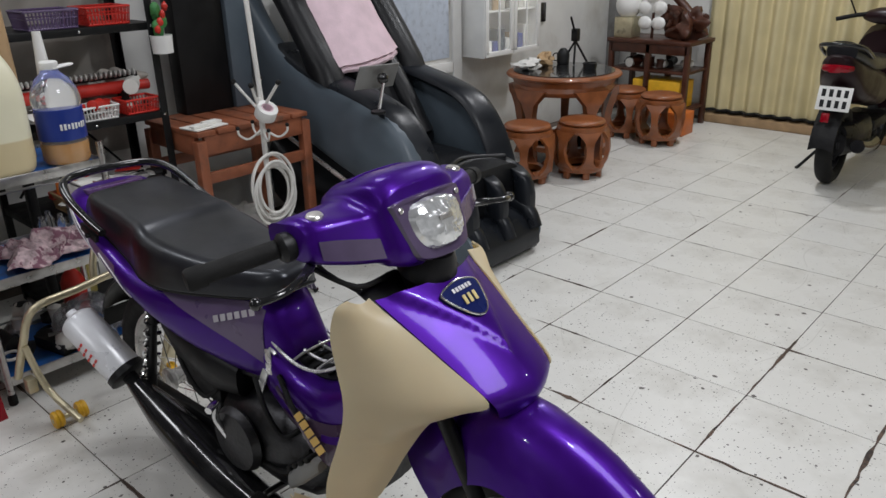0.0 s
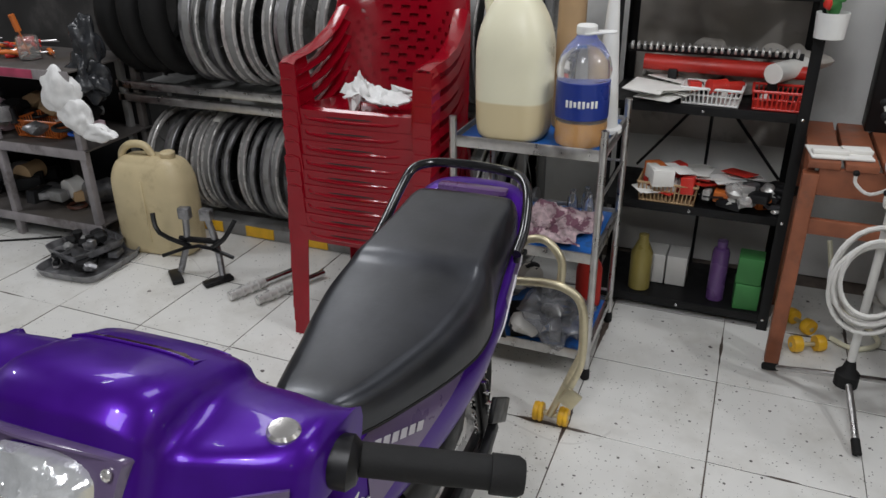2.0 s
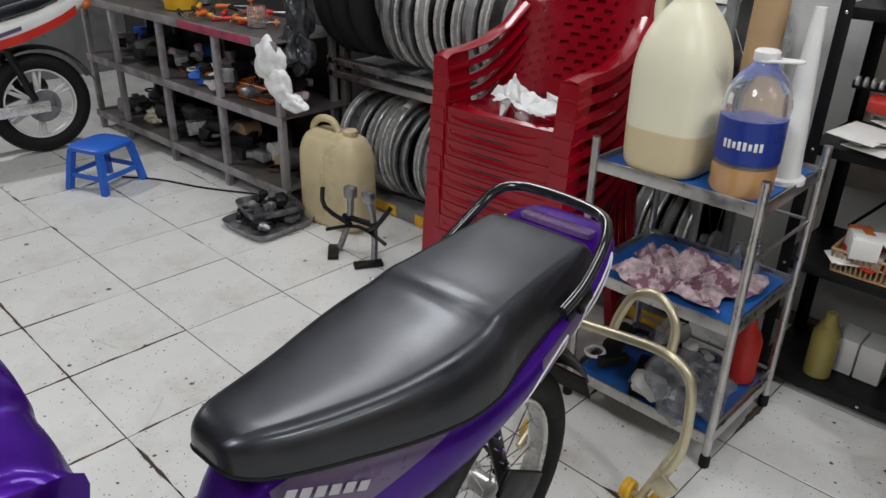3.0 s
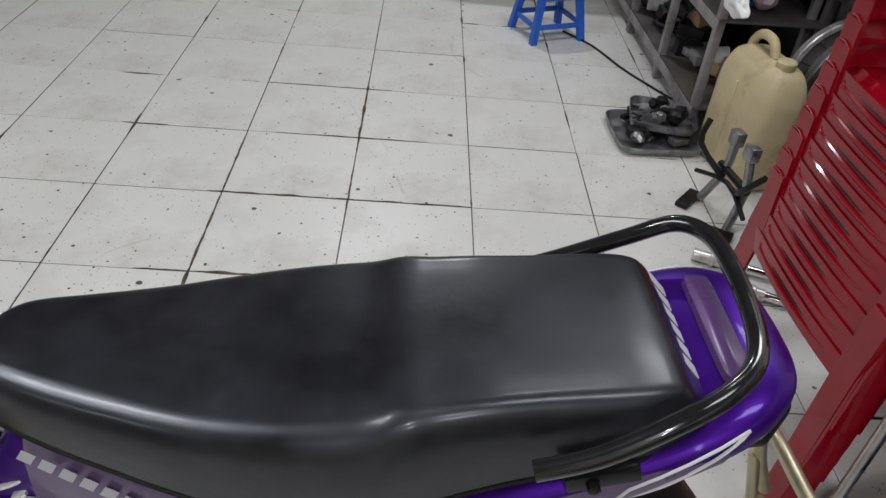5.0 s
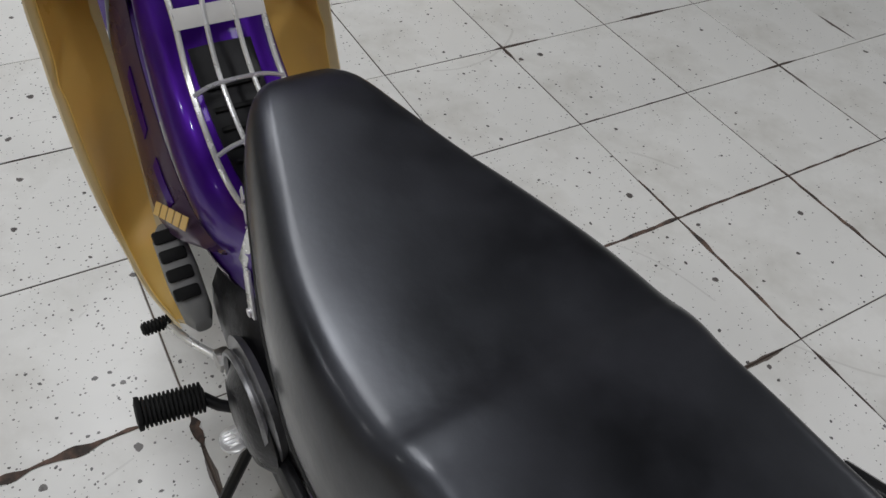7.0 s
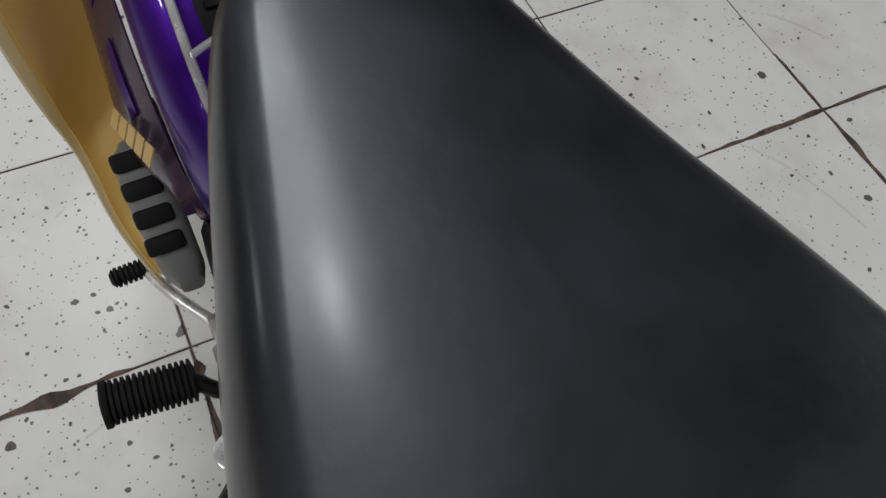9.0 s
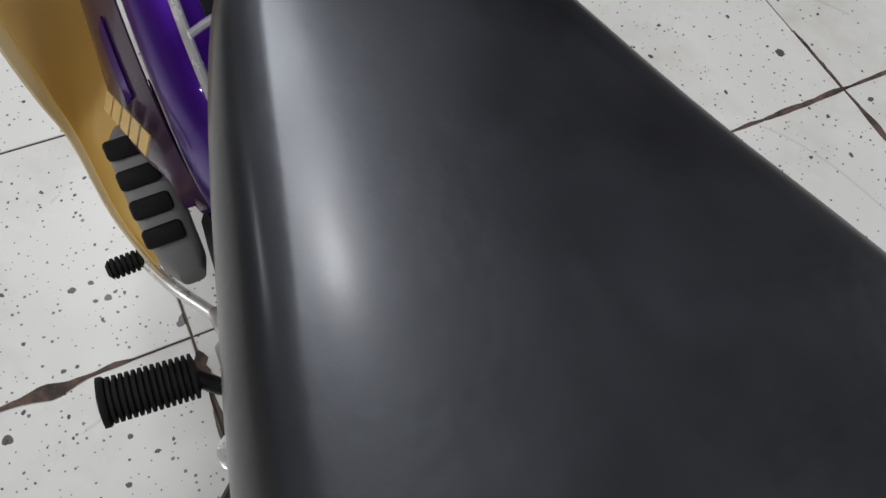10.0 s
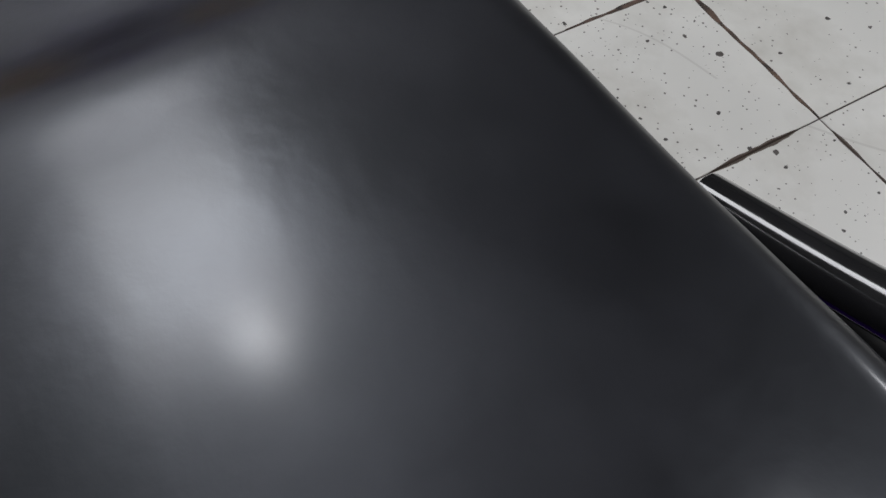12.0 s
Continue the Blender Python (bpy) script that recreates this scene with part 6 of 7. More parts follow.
while y < 0.95:
    w = rnd.choice((0.034, 0.040, 0.048))
    kind = (rnd.choice(("alloy", "alloy", "greymetal", "alloy")), rnd.choice((0.225, 0.235)), w, rnd.random() < 0.35)
    mm = pose(2.19 + rnd.uniform(-0.02, 0.02), y, 0.062 + kind[1] + 0.004, 0, rnd.uniform(0, 90), rnd.uniform(-5, 5))
    if kind in proto:
        copy_thing(proto[kind], mm)
    else:
        proto[kind] = rim_wheel(mm, kind[1], kind[2], kind[0], 14, False, "used motorcycle rim standing on the low rack", kind[3])
    y += w + rnd.uniform(0.016, 0.030)
proto = {}
y = -0.78
while y < 0.70:
    w = rnd.choice((0.040, 0.050, 0.060))
    kind = (rnd.choice(("alloy", "alloy", "greymetal")), rnd.choice((0.24, 0.25)), w, rnd.random() < 0.35)
    mm = pose(2.18 + rnd.uniform(-0.02, 0.02), y, 0.682 + kind[1] + 0.004, 0, rnd.uniform(0, 90), rnd.uniform(-9, 9))
    if kind in proto:
        copy_thing(proto[kind], mm)
    else:
        proto[kind] = rim_wheel(mm, kind[1], kind[2], kind[0], 16, False, "used motorcycle rim hung on the upper rack", kind[3])
    y += w + rnd.uniform(0.022, 0.045)
for k, (y, z) in enumerate(((0.78, 0.99), (0.88, 0.99), (0.98, 0.985))):
    solo("spare_tyre", join(torus(0.24, 0.052, 44, 12), torus(0.205, 0.035, 44, 8)), "rubber", pose(2.16, y, z, 0, 0, 6 - 5 * k), "black motorcycle tyre on the upper rack", "tyre", "tyres on the rack")
for k in range(5):
    solo("wall_label", box(0, 0, 0, 0.003, 0.11, 0.035, 0.0005, (0, 0, 0)), "paper", pose(2.012, -0.75 + 0.34 * k, 1.322), "white paper label on the rack rail", "label", "rack labels")


# ---- grey metal shelf with clutter ----
def metal_shelf():
    s = thing("metal_shelf", pose(1.655, 1.0, 0, 0, 0, 1.5), "dented grey metal workshop shelf with three levels", "shelf")
    L, D = 1.95, 0.42
    for y in (0.03, 0.52, 1.05, 1.58, L - 0.03):
        for x in (0.02, D - 0.02):
            part("post", box(x, y, 0.385, 0.032, 0.032, 0.77, 0.003), "shelf_edge" if x < 0.1 else "dusty", s)
    for z in (0.11, 0.455, 0.79):
        b = part("board", box(D / 2 + 0.004, L / 2, z, D - 0.008, L, 0.008, 0.002), "dusty", s)
        part("edge_strip", box(0.0, L / 2, z - 0.016, 0.006, L, 0.042, 0.002), "shelf_edge", b, "scuffed mauve-grey front edge")
    part("red_edge", box(-0.0050, 0.50, 0.774, 0.004, 0.62, 0.036, 0.001), "magenta", s, "faded magenta tape on the top edge")
    # near-black sheet added behind the boards to make the interior dark
    part("added_dark_back", box(D - 0.004, L / 2, 0.40, 0.004, L, 0.76, 0.001), "dark", s)


metal_shelf()
DK = ["dark", "dark", "greymetal", "dark", "grey", "greymetal", "rubber"]
scatter("spare_part", 58, (1.72, 1.98, 1.18, 2.95, 0.116), (0.07, 0.15), DK + ["alloy", "dirty_white", "cardboard", "dark_wood"], "greasy dark engine part on the shelf", "part", "parts on the metal shelf", 61, ("box", "cyl", "blob", "ring"), 0.07)
scatter("spare_part", 64, (1.70, 1.98, 1.12, 2.95, 0.461), (0.06, 0.13), DK + ["blue", "alloy", "dirty_white", "orange", "pink", "cardboard", "dirty_white"], "used part on the shelf's middle level", "part", "parts on the metal shelf", 62, ("box", "cyl", "blob", "ring"), 0.07)
rndt = random.Random(63)
for k in range(22):
    n = rndt.uniform(0.13, 0.22)
    grip = rndt.choice(["red", "orange", "orange", "dark", "yellow", "dark"])
    tool = thing("screwdriver", pose(rndt.uniform(1.72, 1.95), 1.40 + 0.027 * k, 0.808 + 0.012 * (k % 3), 0, 0, rndt.uniform(-70, 70)), "screwdriver with a coloured grip lying on the metal shelf", "screwdriver", "hand tools")
    part("grip", lathe([(0.004, 0), (0.011, 0.004), (0.013, 0.03), (0.010, 0.06), (0.012, n * 0.48), (0.007, n * 0.5)], 10, pose(0, 0, 0, 90)), grip, tool)
    part("blade", rod([(0, -n * 0.49, 0), (0, -n, 0)], 0.0035, 6), "steel", tool)
scatter("tool_box", 8, (1.78, 1.98, 2.1, 2.9, 0.795), (0.12, 0.2), ["dark", "grey", "dark", "greymetal"], "dark box of tools on the shelf", "box", "tool boxes", 64, ("box",), 0.02)
basket(pose(1.82, 1.36, 0.461, 0, 0, 6), 0.09, 0.12, 0.075, "orange", "orange plastic basket of small parts")
solo("yellow_tub", join(lathe([(0.07, 0), (0.08, 0.004), (0.095, 0.13), (0.09, 0.13), (0.076, 0.01), (0.002, 0.01)], 20)), "yellow", pose(1.80, 2.08, 0.796), "yellow plastic tub on the metal shelf", "tub")
jar = thing("glass_jar", pose(1.80, 1.36, 0.796), "glass jar holding an orange screwdriver", "jar")
part("glass", lathe([(0.035, 0), (0.045, 0.004), (0.045, 0.09), (0.038, 0.10), (0.034, 0.10), (0.040, 0.09), (0.040, 0.01), (0.002, 0.01)], 20), "pet", jar)
part("screwdriver", join(rod([(0.0, 0, 0.02), (-0.02, 0.01, 0.12)], 0.004, 8), rod([(-0.02, 0.01, 0.12), (-0.032, 0.016, 0.19)], 0.013, 10)), "orange", jar)
solo("white_glove", moved(join(blob(0, 0, 0, 0.022, 0.055, 0.075, 0.4, 71, 4), blob(-0.005, -0.04, -0.07, 0.018, 0.045, 0.055, 0.4, 72, 4), blob(0, -0.09, -0.12, 0.016, 0.06, 0.032, 0.4, 73, 4)), Matrix.Diagonal((1.6, 1.7, 1.25, 1))), "cloth", pose(1.665, 1.08, 0.700), "white work glove hanging on the shelf end", "glove")
solo("black_bag", join(blob(0, 0, 0, 0.06, 0.08, 0.09, 0.7, 75, 4), blob(0.02, 0, 0.13, 0.05, 0.06, 0.12, 0.6, 76, 4)), mat("black_bag_film", (0.03, 0.032, 0.036), 0.25, vary=0.3, scale=12, bump=0.6, bscale=45), pose(1.76, 1.0, 0.75), "black plastic bag hanging beside the tyres", "bag")
for k in range(3):
    solo("rag", blob(0, 0, 0, 0.08, 0.06, 0.045, 0.8, 80 + k, 3), ["pink", "blue", "cloth"][k], pose(1.76, 1.62 + 0.16 * k - 0.3 * (k == 2), 0.50), ["pink and red rag on the shelf", "blue rag on the shelf", "white rag on the shelf"][k], "rag")
solo("cream_cloth", blob(0, 0, 0, 0.05, 0.08, 0.045, 0.7, 85, 4), "hdpe", pose(1.73, 2.42, 0.16), "cream folded cloth on the low shelf", "cloth")
solo("floor_cable", rod([(1.30, 1.98, 0.006), (1.42, 1.82, 0.006), (1.52, 1.58, 0.006), (1.62, 1.40, 0.006), (1.68, 1.30, 0.006)], 0.005, 6, 6), "rubber", pose(0, 0, 0), "thin black cable lying on the floor", "cable")


# ---- jerrycan, trays, stands and fork legs on the floor ----
def old_can():
    j = thing("fuel_can", pose(1.78, 0.775, 0, 0, 0, 8) @ Matrix.Diagonal((0.9, 0.88, 0.93, 1)), "stained old milky jerrycan on the floor", "jerrycan")
    pr = [(0.0, 0.085, 0.175), (0.012, 0.10, 0.195), (0.06, 0.105, 0.205), (0.30, 0.105, 0.205), (0.38, 0.10, 0.195), (0.44, 0.08, 0.165), (0.465, 0.05, 0.12)]
    part("body", loft([ring_xy(z, 0, 0, a, b, 36, 4) for z, a, b in spline_rows(pr, 4)]), "hdpe_dirty", j)
    part("handle", rod([(0, 0.16, 0.40), (0, 0.15, 0.47), (0, 0.10, 0.51), (0, 0.02, 0.51), (0, -0.02, 0.46)], 0.018, 10, 5), "hdpe_dirty", j)
    part("cap", lathe([(0.033, 0.44), (0.036, 0.444), (0.036, 0.485), (0.03, 0.49), (0.002, 0.49)], 20, pose(0, -0.10, 0)), "hdpe_dirty", j)
    part("seam", box(-0.106, 0.0, 0.22, 0.008, 0.012, 0.30, 0.003), "hdpe_dirty", j)


old_can()
for k, (x, y, z, a) in enumerate(((1.52, 0.96, 0.0, 4), (1.55, 1.0, 0.055, -12))):
    t = thing("drip_tray", pose(x, y, z, 0, 0, a), "oily metal tray filled with small parts", "tray", "parts trays")
    w, d = (0.17, 0.16) if k == 0 else (0.13, 0.12)
    part("pan", loft([ring_xy(zz, 0, 0, w * f, d * f, 24, 6) for zz, f in ((0.0, 0.9), (0.003, 0.93), (0.035, 1.0), (0.035, 0.97), (0.008, 0.9), (0.006, 0.02))]), "greymetal", t)
scatter("spare_bolt", 22, (1.42, 1.62, 0.84, 1.08, 0.012), (0.03, 0.06), DK + ["dirty_white", "alloy"], "small oily part in the tray", "part", "parts in the trays", 91, ("box", "cyl", "blob", "ring"), 0.02)
scatter("spare_bolt", 14, (1.46, 1.62, 0.92, 1.08, 0.068), (0.03, 0.07), DK, "small oily part in the upper tray", "part", "parts in the trays", 92, ("box", "cyl", "blob"), 0.02)
def centre_stand():
    s = thing("centre_stand", pose(1.60, 0.44, 0, 0, 0, 10), "black steel centre stand leaning on the floor", "stand")
    for q in (-0.10, 0.09):
        part("leg", rod([(0.0, q, 0.012), (0.04, q * 0.7, 0.14), (0.03, q * 0.5, 0.26)], 0.014, 8, 3), "greymetal", s)
        part("foot", box(-0.04, q, 0.010, 0.12, 0.045, 0.018, 0.004, (0, 0, 40 * (1 if q > 0 else -1))), "frame_black", s)
        part("arm", rod([(0.03, q * 0.5, 0.12), (-0.03, q * 1.5, 0.20), (0.0, q * 1.9, 0.27)], 0.010, 8, 3), "frame_black", s)
        part("head", box(0.03, q * 0.5, 0.27, 0.035, 0.05, 0.05, 0.006), "greymetal", s)
    part("cross_bar", rod([(0.035, -0.09, 0.15), (0.035, 0.09, 0.15)], 0.013, 8), "frame_black", s)
    part("cross_bar", rod([(0.0, -0.16, 0.10), (0.02, 0.0, 0.13), (0.0, 0.16, 0.08)], 0.008, 8, 3), "frame_black", s)


centre_stand()
for y, x in ((0.19, 1.49), (0.07, 1.50)):
    f = thing("spare_fork", pose(x, y, 0.02, 0, 0, -22), "silver fork leg lying on the floor", "fork", "fork legs")
    part("tube", rod([(0, 0, 0), (0.30, 0, 0)], 0.014, 14), "chrome", f)
    part("slider", join(rod([(-0.02, 0, 0), (0.14, 0, 0)], 0.019, 14), *[lathe([(0.019, 0), (0.023, 0.003), (0.023, 0.012), (0.019, 0.015)], 14, pose(0.03 + 0.035 * k, 0, 0, 0, 90)) for k in range(3)]), "alloy", f)


def paddock_stand():
    s = thing("paddock_stand", pose(1.215, -1.0, 0), "gold zinc-plated rear stand on yellow rollers", "stand")
    part("hoop", rod([(0.10, 0.26, 0.17), (0.04, 0.24, 0.30), (0.0, 0.20, 0.42), (0.0, 0.06, 0.44), (0.0, -0.10, 0.46), (0.0, -0.17, 0.455), (0.0, -0.215, 0.42), (0.0, -0.23, 0.34), (0.0, -0.228, 0.22), (-0.01, -0.20, 0.13)], 0.0125, 12, 5), "gold", s)
    part("handle", rod([(0.01, -0.155, 0.46), (0.02, -0.15, 0.53), (0.03, -0.10, 0.575), (0.03, -0.04, 0.56), (0.02, -0.01, 0.50), (0.01, 0.0, 0.445)], 0.0115, 12, 5), "gold", s)
    part("arm", rod([(0.0, -0.228, 0.25), (-0.01, -0.16, 0.05), (-0.005, -0.15, 0.03)], 0.011, 10, 3), "gold", s)
    part("arm", rod([(0.03, 0.24, 0.30), (0.05, 0.20, 0.12), (-0.10, 0.17, 0.05)], 0.011, 10, 3), "gold", s)
    part("side_plate", box(-0.02, -0.21, 0.11, 0.012, 0.05, 0.06, 0.004, (30, 0, 0)), "gold", s)
    part("side_plate", box(0.08, 0.235, 0.14, 0.04, 0.03, 0.05, 0.004), "gold", s)
    for y0 in (-0.155, 0.17):
        part("axle", rod([(-0.005, y0 - 0.055, 0.030), (-0.005, y0 + 0.055, 0.030)], 0.009, 10), "gold", s)
        for y in (y0 - 0.038, y0 + 0.038):
            part("roller", join(lathe([(0.012, -0.015), (0.027, -0.014), (0.030, -0.006), (0.027, 0.0), (0.030, 0.006), (0.027, 0.014), (0.012, 0.015)], 22, pose(-0.005, y, 0.030, 90))), "yellow", s, "yellow plastic roller")


paddock_stand()
def blue_stool():
    s = thing("plastic_stool", pose(1.21, 1.95, 0, 0, 0, 22) @ Matrix.Diagonal((0.87, 0.87, 0.92, 1)), "small blue plastic stool on the floor", "stool")
    part("top", loft([ring_xy(z, 0, 0, a, a * 0.9, 28, 5) for z, a in ((0.215, 0.135), (0.222, 0.145), (0.238, 0.145), (0.245, 0.135), (0.246, 0.06))]), "blue", s)
    for sx in (1, -1):
        for sy in (1, -1):
            part("leg", loft([[Vector((sx * (cx + dx), sy * (cy + dy), z)) for dx, dy in ((-0.028, 0.006), (0.008, 0.008), (0.008, -0.026), (-0.028, -0.026))] for cx, cy, z in ((0.125, 0.11, 0.22), (0.145, 0.128, 0.10), (0.16, 0.142, 0.0))]), "blue", s)
    for q in (1, -1):
        part("rung", box(0, q * 0.128, 0.085, 0.25, 0.012, 0.028, 0.004), "blue", s)
        part("rung", box(q * 0.143, 0, 0.085, 0.012, 0.22, 0.028, 0.004), "blue", s)


blue_stool()


# ---- second motorbike, white and red ----
def white_bike():
    b = thing("motorbike", pose(1.20, 2.68, 0, 0, 0, 0), "white and red motorbike with a cast rear wheel", "motorbike")
    w = wheel(b, 0.0, 0.275, 0.275, 0.045, cast=6, hub=0.04, rim_mat=mat("white_rim", (0.72, 0.72, 0.70), 0.35, vary=0.05))
    part("swing_arm", box(-0.22, -0.075, 0.27, 0.50, 0.03, 0.06, 0.008), "bright", b)
    part("sprocket", lathe([(0.03, 0), (0.085, 0.0), (0.09, 0.004), (0.085, 0.008), (0.03, 0.008)], 28, pose(0.0, -0.065, 0.275, 90)), "greymetal", b)
    for s in (1, -1):
        part("shock_absorber", rod([(-0.05, s * 0.10, 0.32), (-0.14, s * 0.11, 0.60)], 0.02, 10), "frame_black", b)
    rows = [(-0.75, 0.06, 0.66, 0.52), (-0.55, 0.11, 0.70, 0.54), (-0.30, 0.13, 0.72, 0.58), (-0.05, 0.125, 0.76, 0.63), (0.15, 0.105, 0.81, 0.69), (0.28, 0.07, 0.84, 0.75), (0.34, 0.03, 0.84, 0.79)]
    part("tail_cover", loft([ring_yz(r[0], 0, (r[2] + r[3]) / 2, r[1], (r[2] - r[3]) / 2, 22, 3) for r in spline_rows(rows, 3)]), "white", b)
    part("red_stripe", sheet([[Vector((x, -(interp(rows, x)[1] + 0.004), interp(rows, x)[3] + dz)) for dz in (0.0, 0.02, 0.045)] for x in np.linspace(-0.5, 0.26, 10)], 0.002), "red", b)
    part("violet_stripe", sheet([[Vector((x, -(interp(rows, x)[1] + 0.005), interp(rows, x)[3] + 0.05 + dz + 0.05 * (x + 0.3))) for dz in (0.0, 0.02)] for x in np.linspace(-0.3, -0.05, 6)], 0.002), "lilac", b)
    part("seat", loft([ring_yz(x, 0, z, ww, 0.05, 20, 3) for x, z, ww in ((-0.75, 0.72, 0.08), (-0.5, 0.74, 0.12), (-0.2, 0.77, 0.13), (0.05, 0.82, 0.12), (0.18, 0.86, 0.09))]), "vinyl", b)
    fen = [[Vector(((0.32) * math.cos(radians(a)), 0.06 * u, 0.275 + 0.32 * math.sin(radians(a)) - 0.015 * u * u)) for u in (-1, -0.5, 0, 0.5, 1)] for a in np.linspace(20, 120, 12)]
    part("mudguard", sheet(fen, 0.004), "black", b)
    part("tail_lamp", blob(0.33, 0, 0.78, 0.04, 0.06, 0.03, 0, 0, 3), "orange", b, "amber tail lamp")
    part("engine", loft([ring_yz(x, 0, 0.34, ww, 0.12, 18, 3) for x, ww in ((-0.9, 0.08), (-0.8, 0.13), (-0.5, 0.13), (-0.42, 0.07))]), "engine", b)
    part("exhaust", rod([(-0.7, 0.1, 0.25), (-0.3, 0.14, 0.26), (0.1, 0.16, 0.34)], 0.035, 12, 3), "gloss_black", b)
    part("side_stand", rod([(-0.45, -0.1, 0.22), (-0.42, -0.22, 0.01)], 0.01, 8), "frame_black", b)
    part("chassis_tube", rod([(-1.25, 0, 0.85), (-1.0, 0, 0.6), (-0.5, 0, 0.5), (0.1, 0, 0.68)], 0.02, 10, 3), "frame_black", b)
    part("leg_shield", loft([ring_yz(x, 0, z, ww, 0.18, 18, 3) for x, z, ww in ((-1.12, 0.62, 0.14), (-1.18, 0.70, 0.17), (-1.25, 0.78, 0.10))]), "white", b)
    wheel(b, -1.24, 0.275, 0.275, 0.04, cast=5, hub=0.04)


white_bike()


# ---- third motorbike, black and red, seen from behind ----
def dark_bike():
    H = pose(0.150, -5.10, 0, 0, 0, -90) @ Matrix.Diagonal((0.82, 0.92, 0.92, 1))
    b = thing("motorbike", H @ pose(0, 0, 0, 0, 0, 180), "black and dark red scooter parked on its stand", "motorbike")
    wheel(b, 0.0, 0.27, 0.27, 0.055, cast=5, hub=0.04, rim_mat="alloy_dark")
    rows = [(-0.9, 0.10, 0.62, 0.42), (-0.6, 0.15, 0.70, 0.45), (-0.3, 0.16, 0.76, 0.50), (0.0, 0.14, 0.82, 0.56), (0.15, 0.12, 0.86, 0.66), (0.24, 0.09, 0.88, 0.72), (0.28, 0.05, 0.87, 0.76)]
    part("tail_cover", loft([ring_yz(r[0], 0, (r[2] + r[3]) / 2, r[1], (r[2] - r[3]) / 2, 22, 3) for r in spline_rows(rows, 3)]), "dark_red", b)
    part("seat", loft([ring_yz(x, 0, z, ww, 0.06, 20, 3) for x, z, ww in ((-0.75, 0.74, 0.10), (-0.5, 0.76, 0.14), (-0.15, 0.80, 0.15), (0.1, 0.88, 0.12), (0.2, 0.90, 0.09))]), "vinyl", b)
    part("grab_rail", rod([(0.0, 0.14, 0.85), (0.2, 0.13, 0.92), (0.30, 0.07, 0.945), (0.30, -0.07, 0.945), (0.2, -0.13, 0.92), (0.0, -0.14, 0.85)], 0.014, 10, 4), "gloss_black", b)
    part("tail_lamp", loft([ring_yz(x, 0, 0.80, ww, 0.025, 16, 3) for x, ww in ((0.24, 0.10), (0.29, 0.08), (0.31, 0.04))]), "red_chair", b, "dark red tail lamp")
    fen = [[Vector((0.335 * math.cos(radians(a)), 0.075 * u, 0.27 + 0.335 * math.sin(radians(a)) - 0.02 * u * u)) for u in (-1, -0.5, 0, 0.5, 1)] for a in np.linspace(5, 110, 14)]
    part("mudguard", sheet(fen, 0.005), "black", b)
    pl = part("number_plate", box(0.325, 0.03, 0.62, 0.006, 0.20, 0.15, 0.008, (0, -14, 0)), "white", b, "white number plate with plain bars")
    for z in (0.034, -0.034):
        for k in range(4):
            part("plate_bar", moved(box(0.004, -0.066 + 0.044 * k, z, 0.002, 0.024, 0.046, 0.002), pose(0.325, 0.03, 0.62, 0, -14, 0)), "dark", pl)
    part("reflector", box(0.345, 0, 0.50, 0.01, 0.05, 0.06, 0.008, (0, -10, 0)), "red_chair", b, "dark red reflector")
    part("exhaust", join(rod([(-0.5, 0.14, 0.22), (-0.2, 0.16, 0.24), (0.12, 0.17, 0.30)], 0.045, 14, 3)), "gloss_black", b)
    part("engine", loft([ring_yz(x, 0, 0.30, ww, 0.11, 18, 3) for x, ww in ((-0.55, 0.10), (-0.4, 0.14), (-0.1, 0.13), (0.03, 0.08))]), "engine", b)
    part("side_stand", rod([(-0.4, -0.12, 0.22), (-0.3, -0.26, 0.03), (-0.26, -0.28, 0.008)], 0.011, 8, 3), "frame_black", b)
    part("footboard", box(-0.75, 0, 0.33, 0.5, 0.26, 0.08, 0.02), "black", b)
    part("front_shield", loft([ring_yz(x, 0, z, ww, hh, 20, 3) for x, z, ww, hh in ((-1.02, 0.65, 0.20, 0.28), (-1.10, 0.70, 0.19, 0.28), (-1.18, 0.75, 0.10, 0.2))]), "dark_red", b)
    part("handlebar", rod([(-0.92, -0.34, 1.0), (-0.98, -0.15, 1.04), (-1.0, 0.15, 1.04), (-0.92, 0.34, 1.0)], 0.016, 10, 4), "rubber", b)
    part("handlebar_cover", blob(-1.0, 0, 1.03, 0.09, 0.18, 0.06, 0.1, 1, 3), "dark_red", b)
    for s in (1, -1):
        mi = part("mirror", rod([(-0.96, s * 0.22, 1.04), (-0.95, s * 0.27, 1.14), (-0.93, s * 0.30, 1.19)], 0.006, 8, 3), "gloss_black", b)
        part("mirror_head", blob(-0.93, s * 0.31, 1.22, 0.015, 0.07, 0.04, 0, 0, 3), "blue" if s > 0 else "gloss_black", mi)
    wheel(b, -1.25, 0.27, 0.27, 0.045, cast=5, hub=0.04, rim_mat="alloy_dark")


dark_bike()


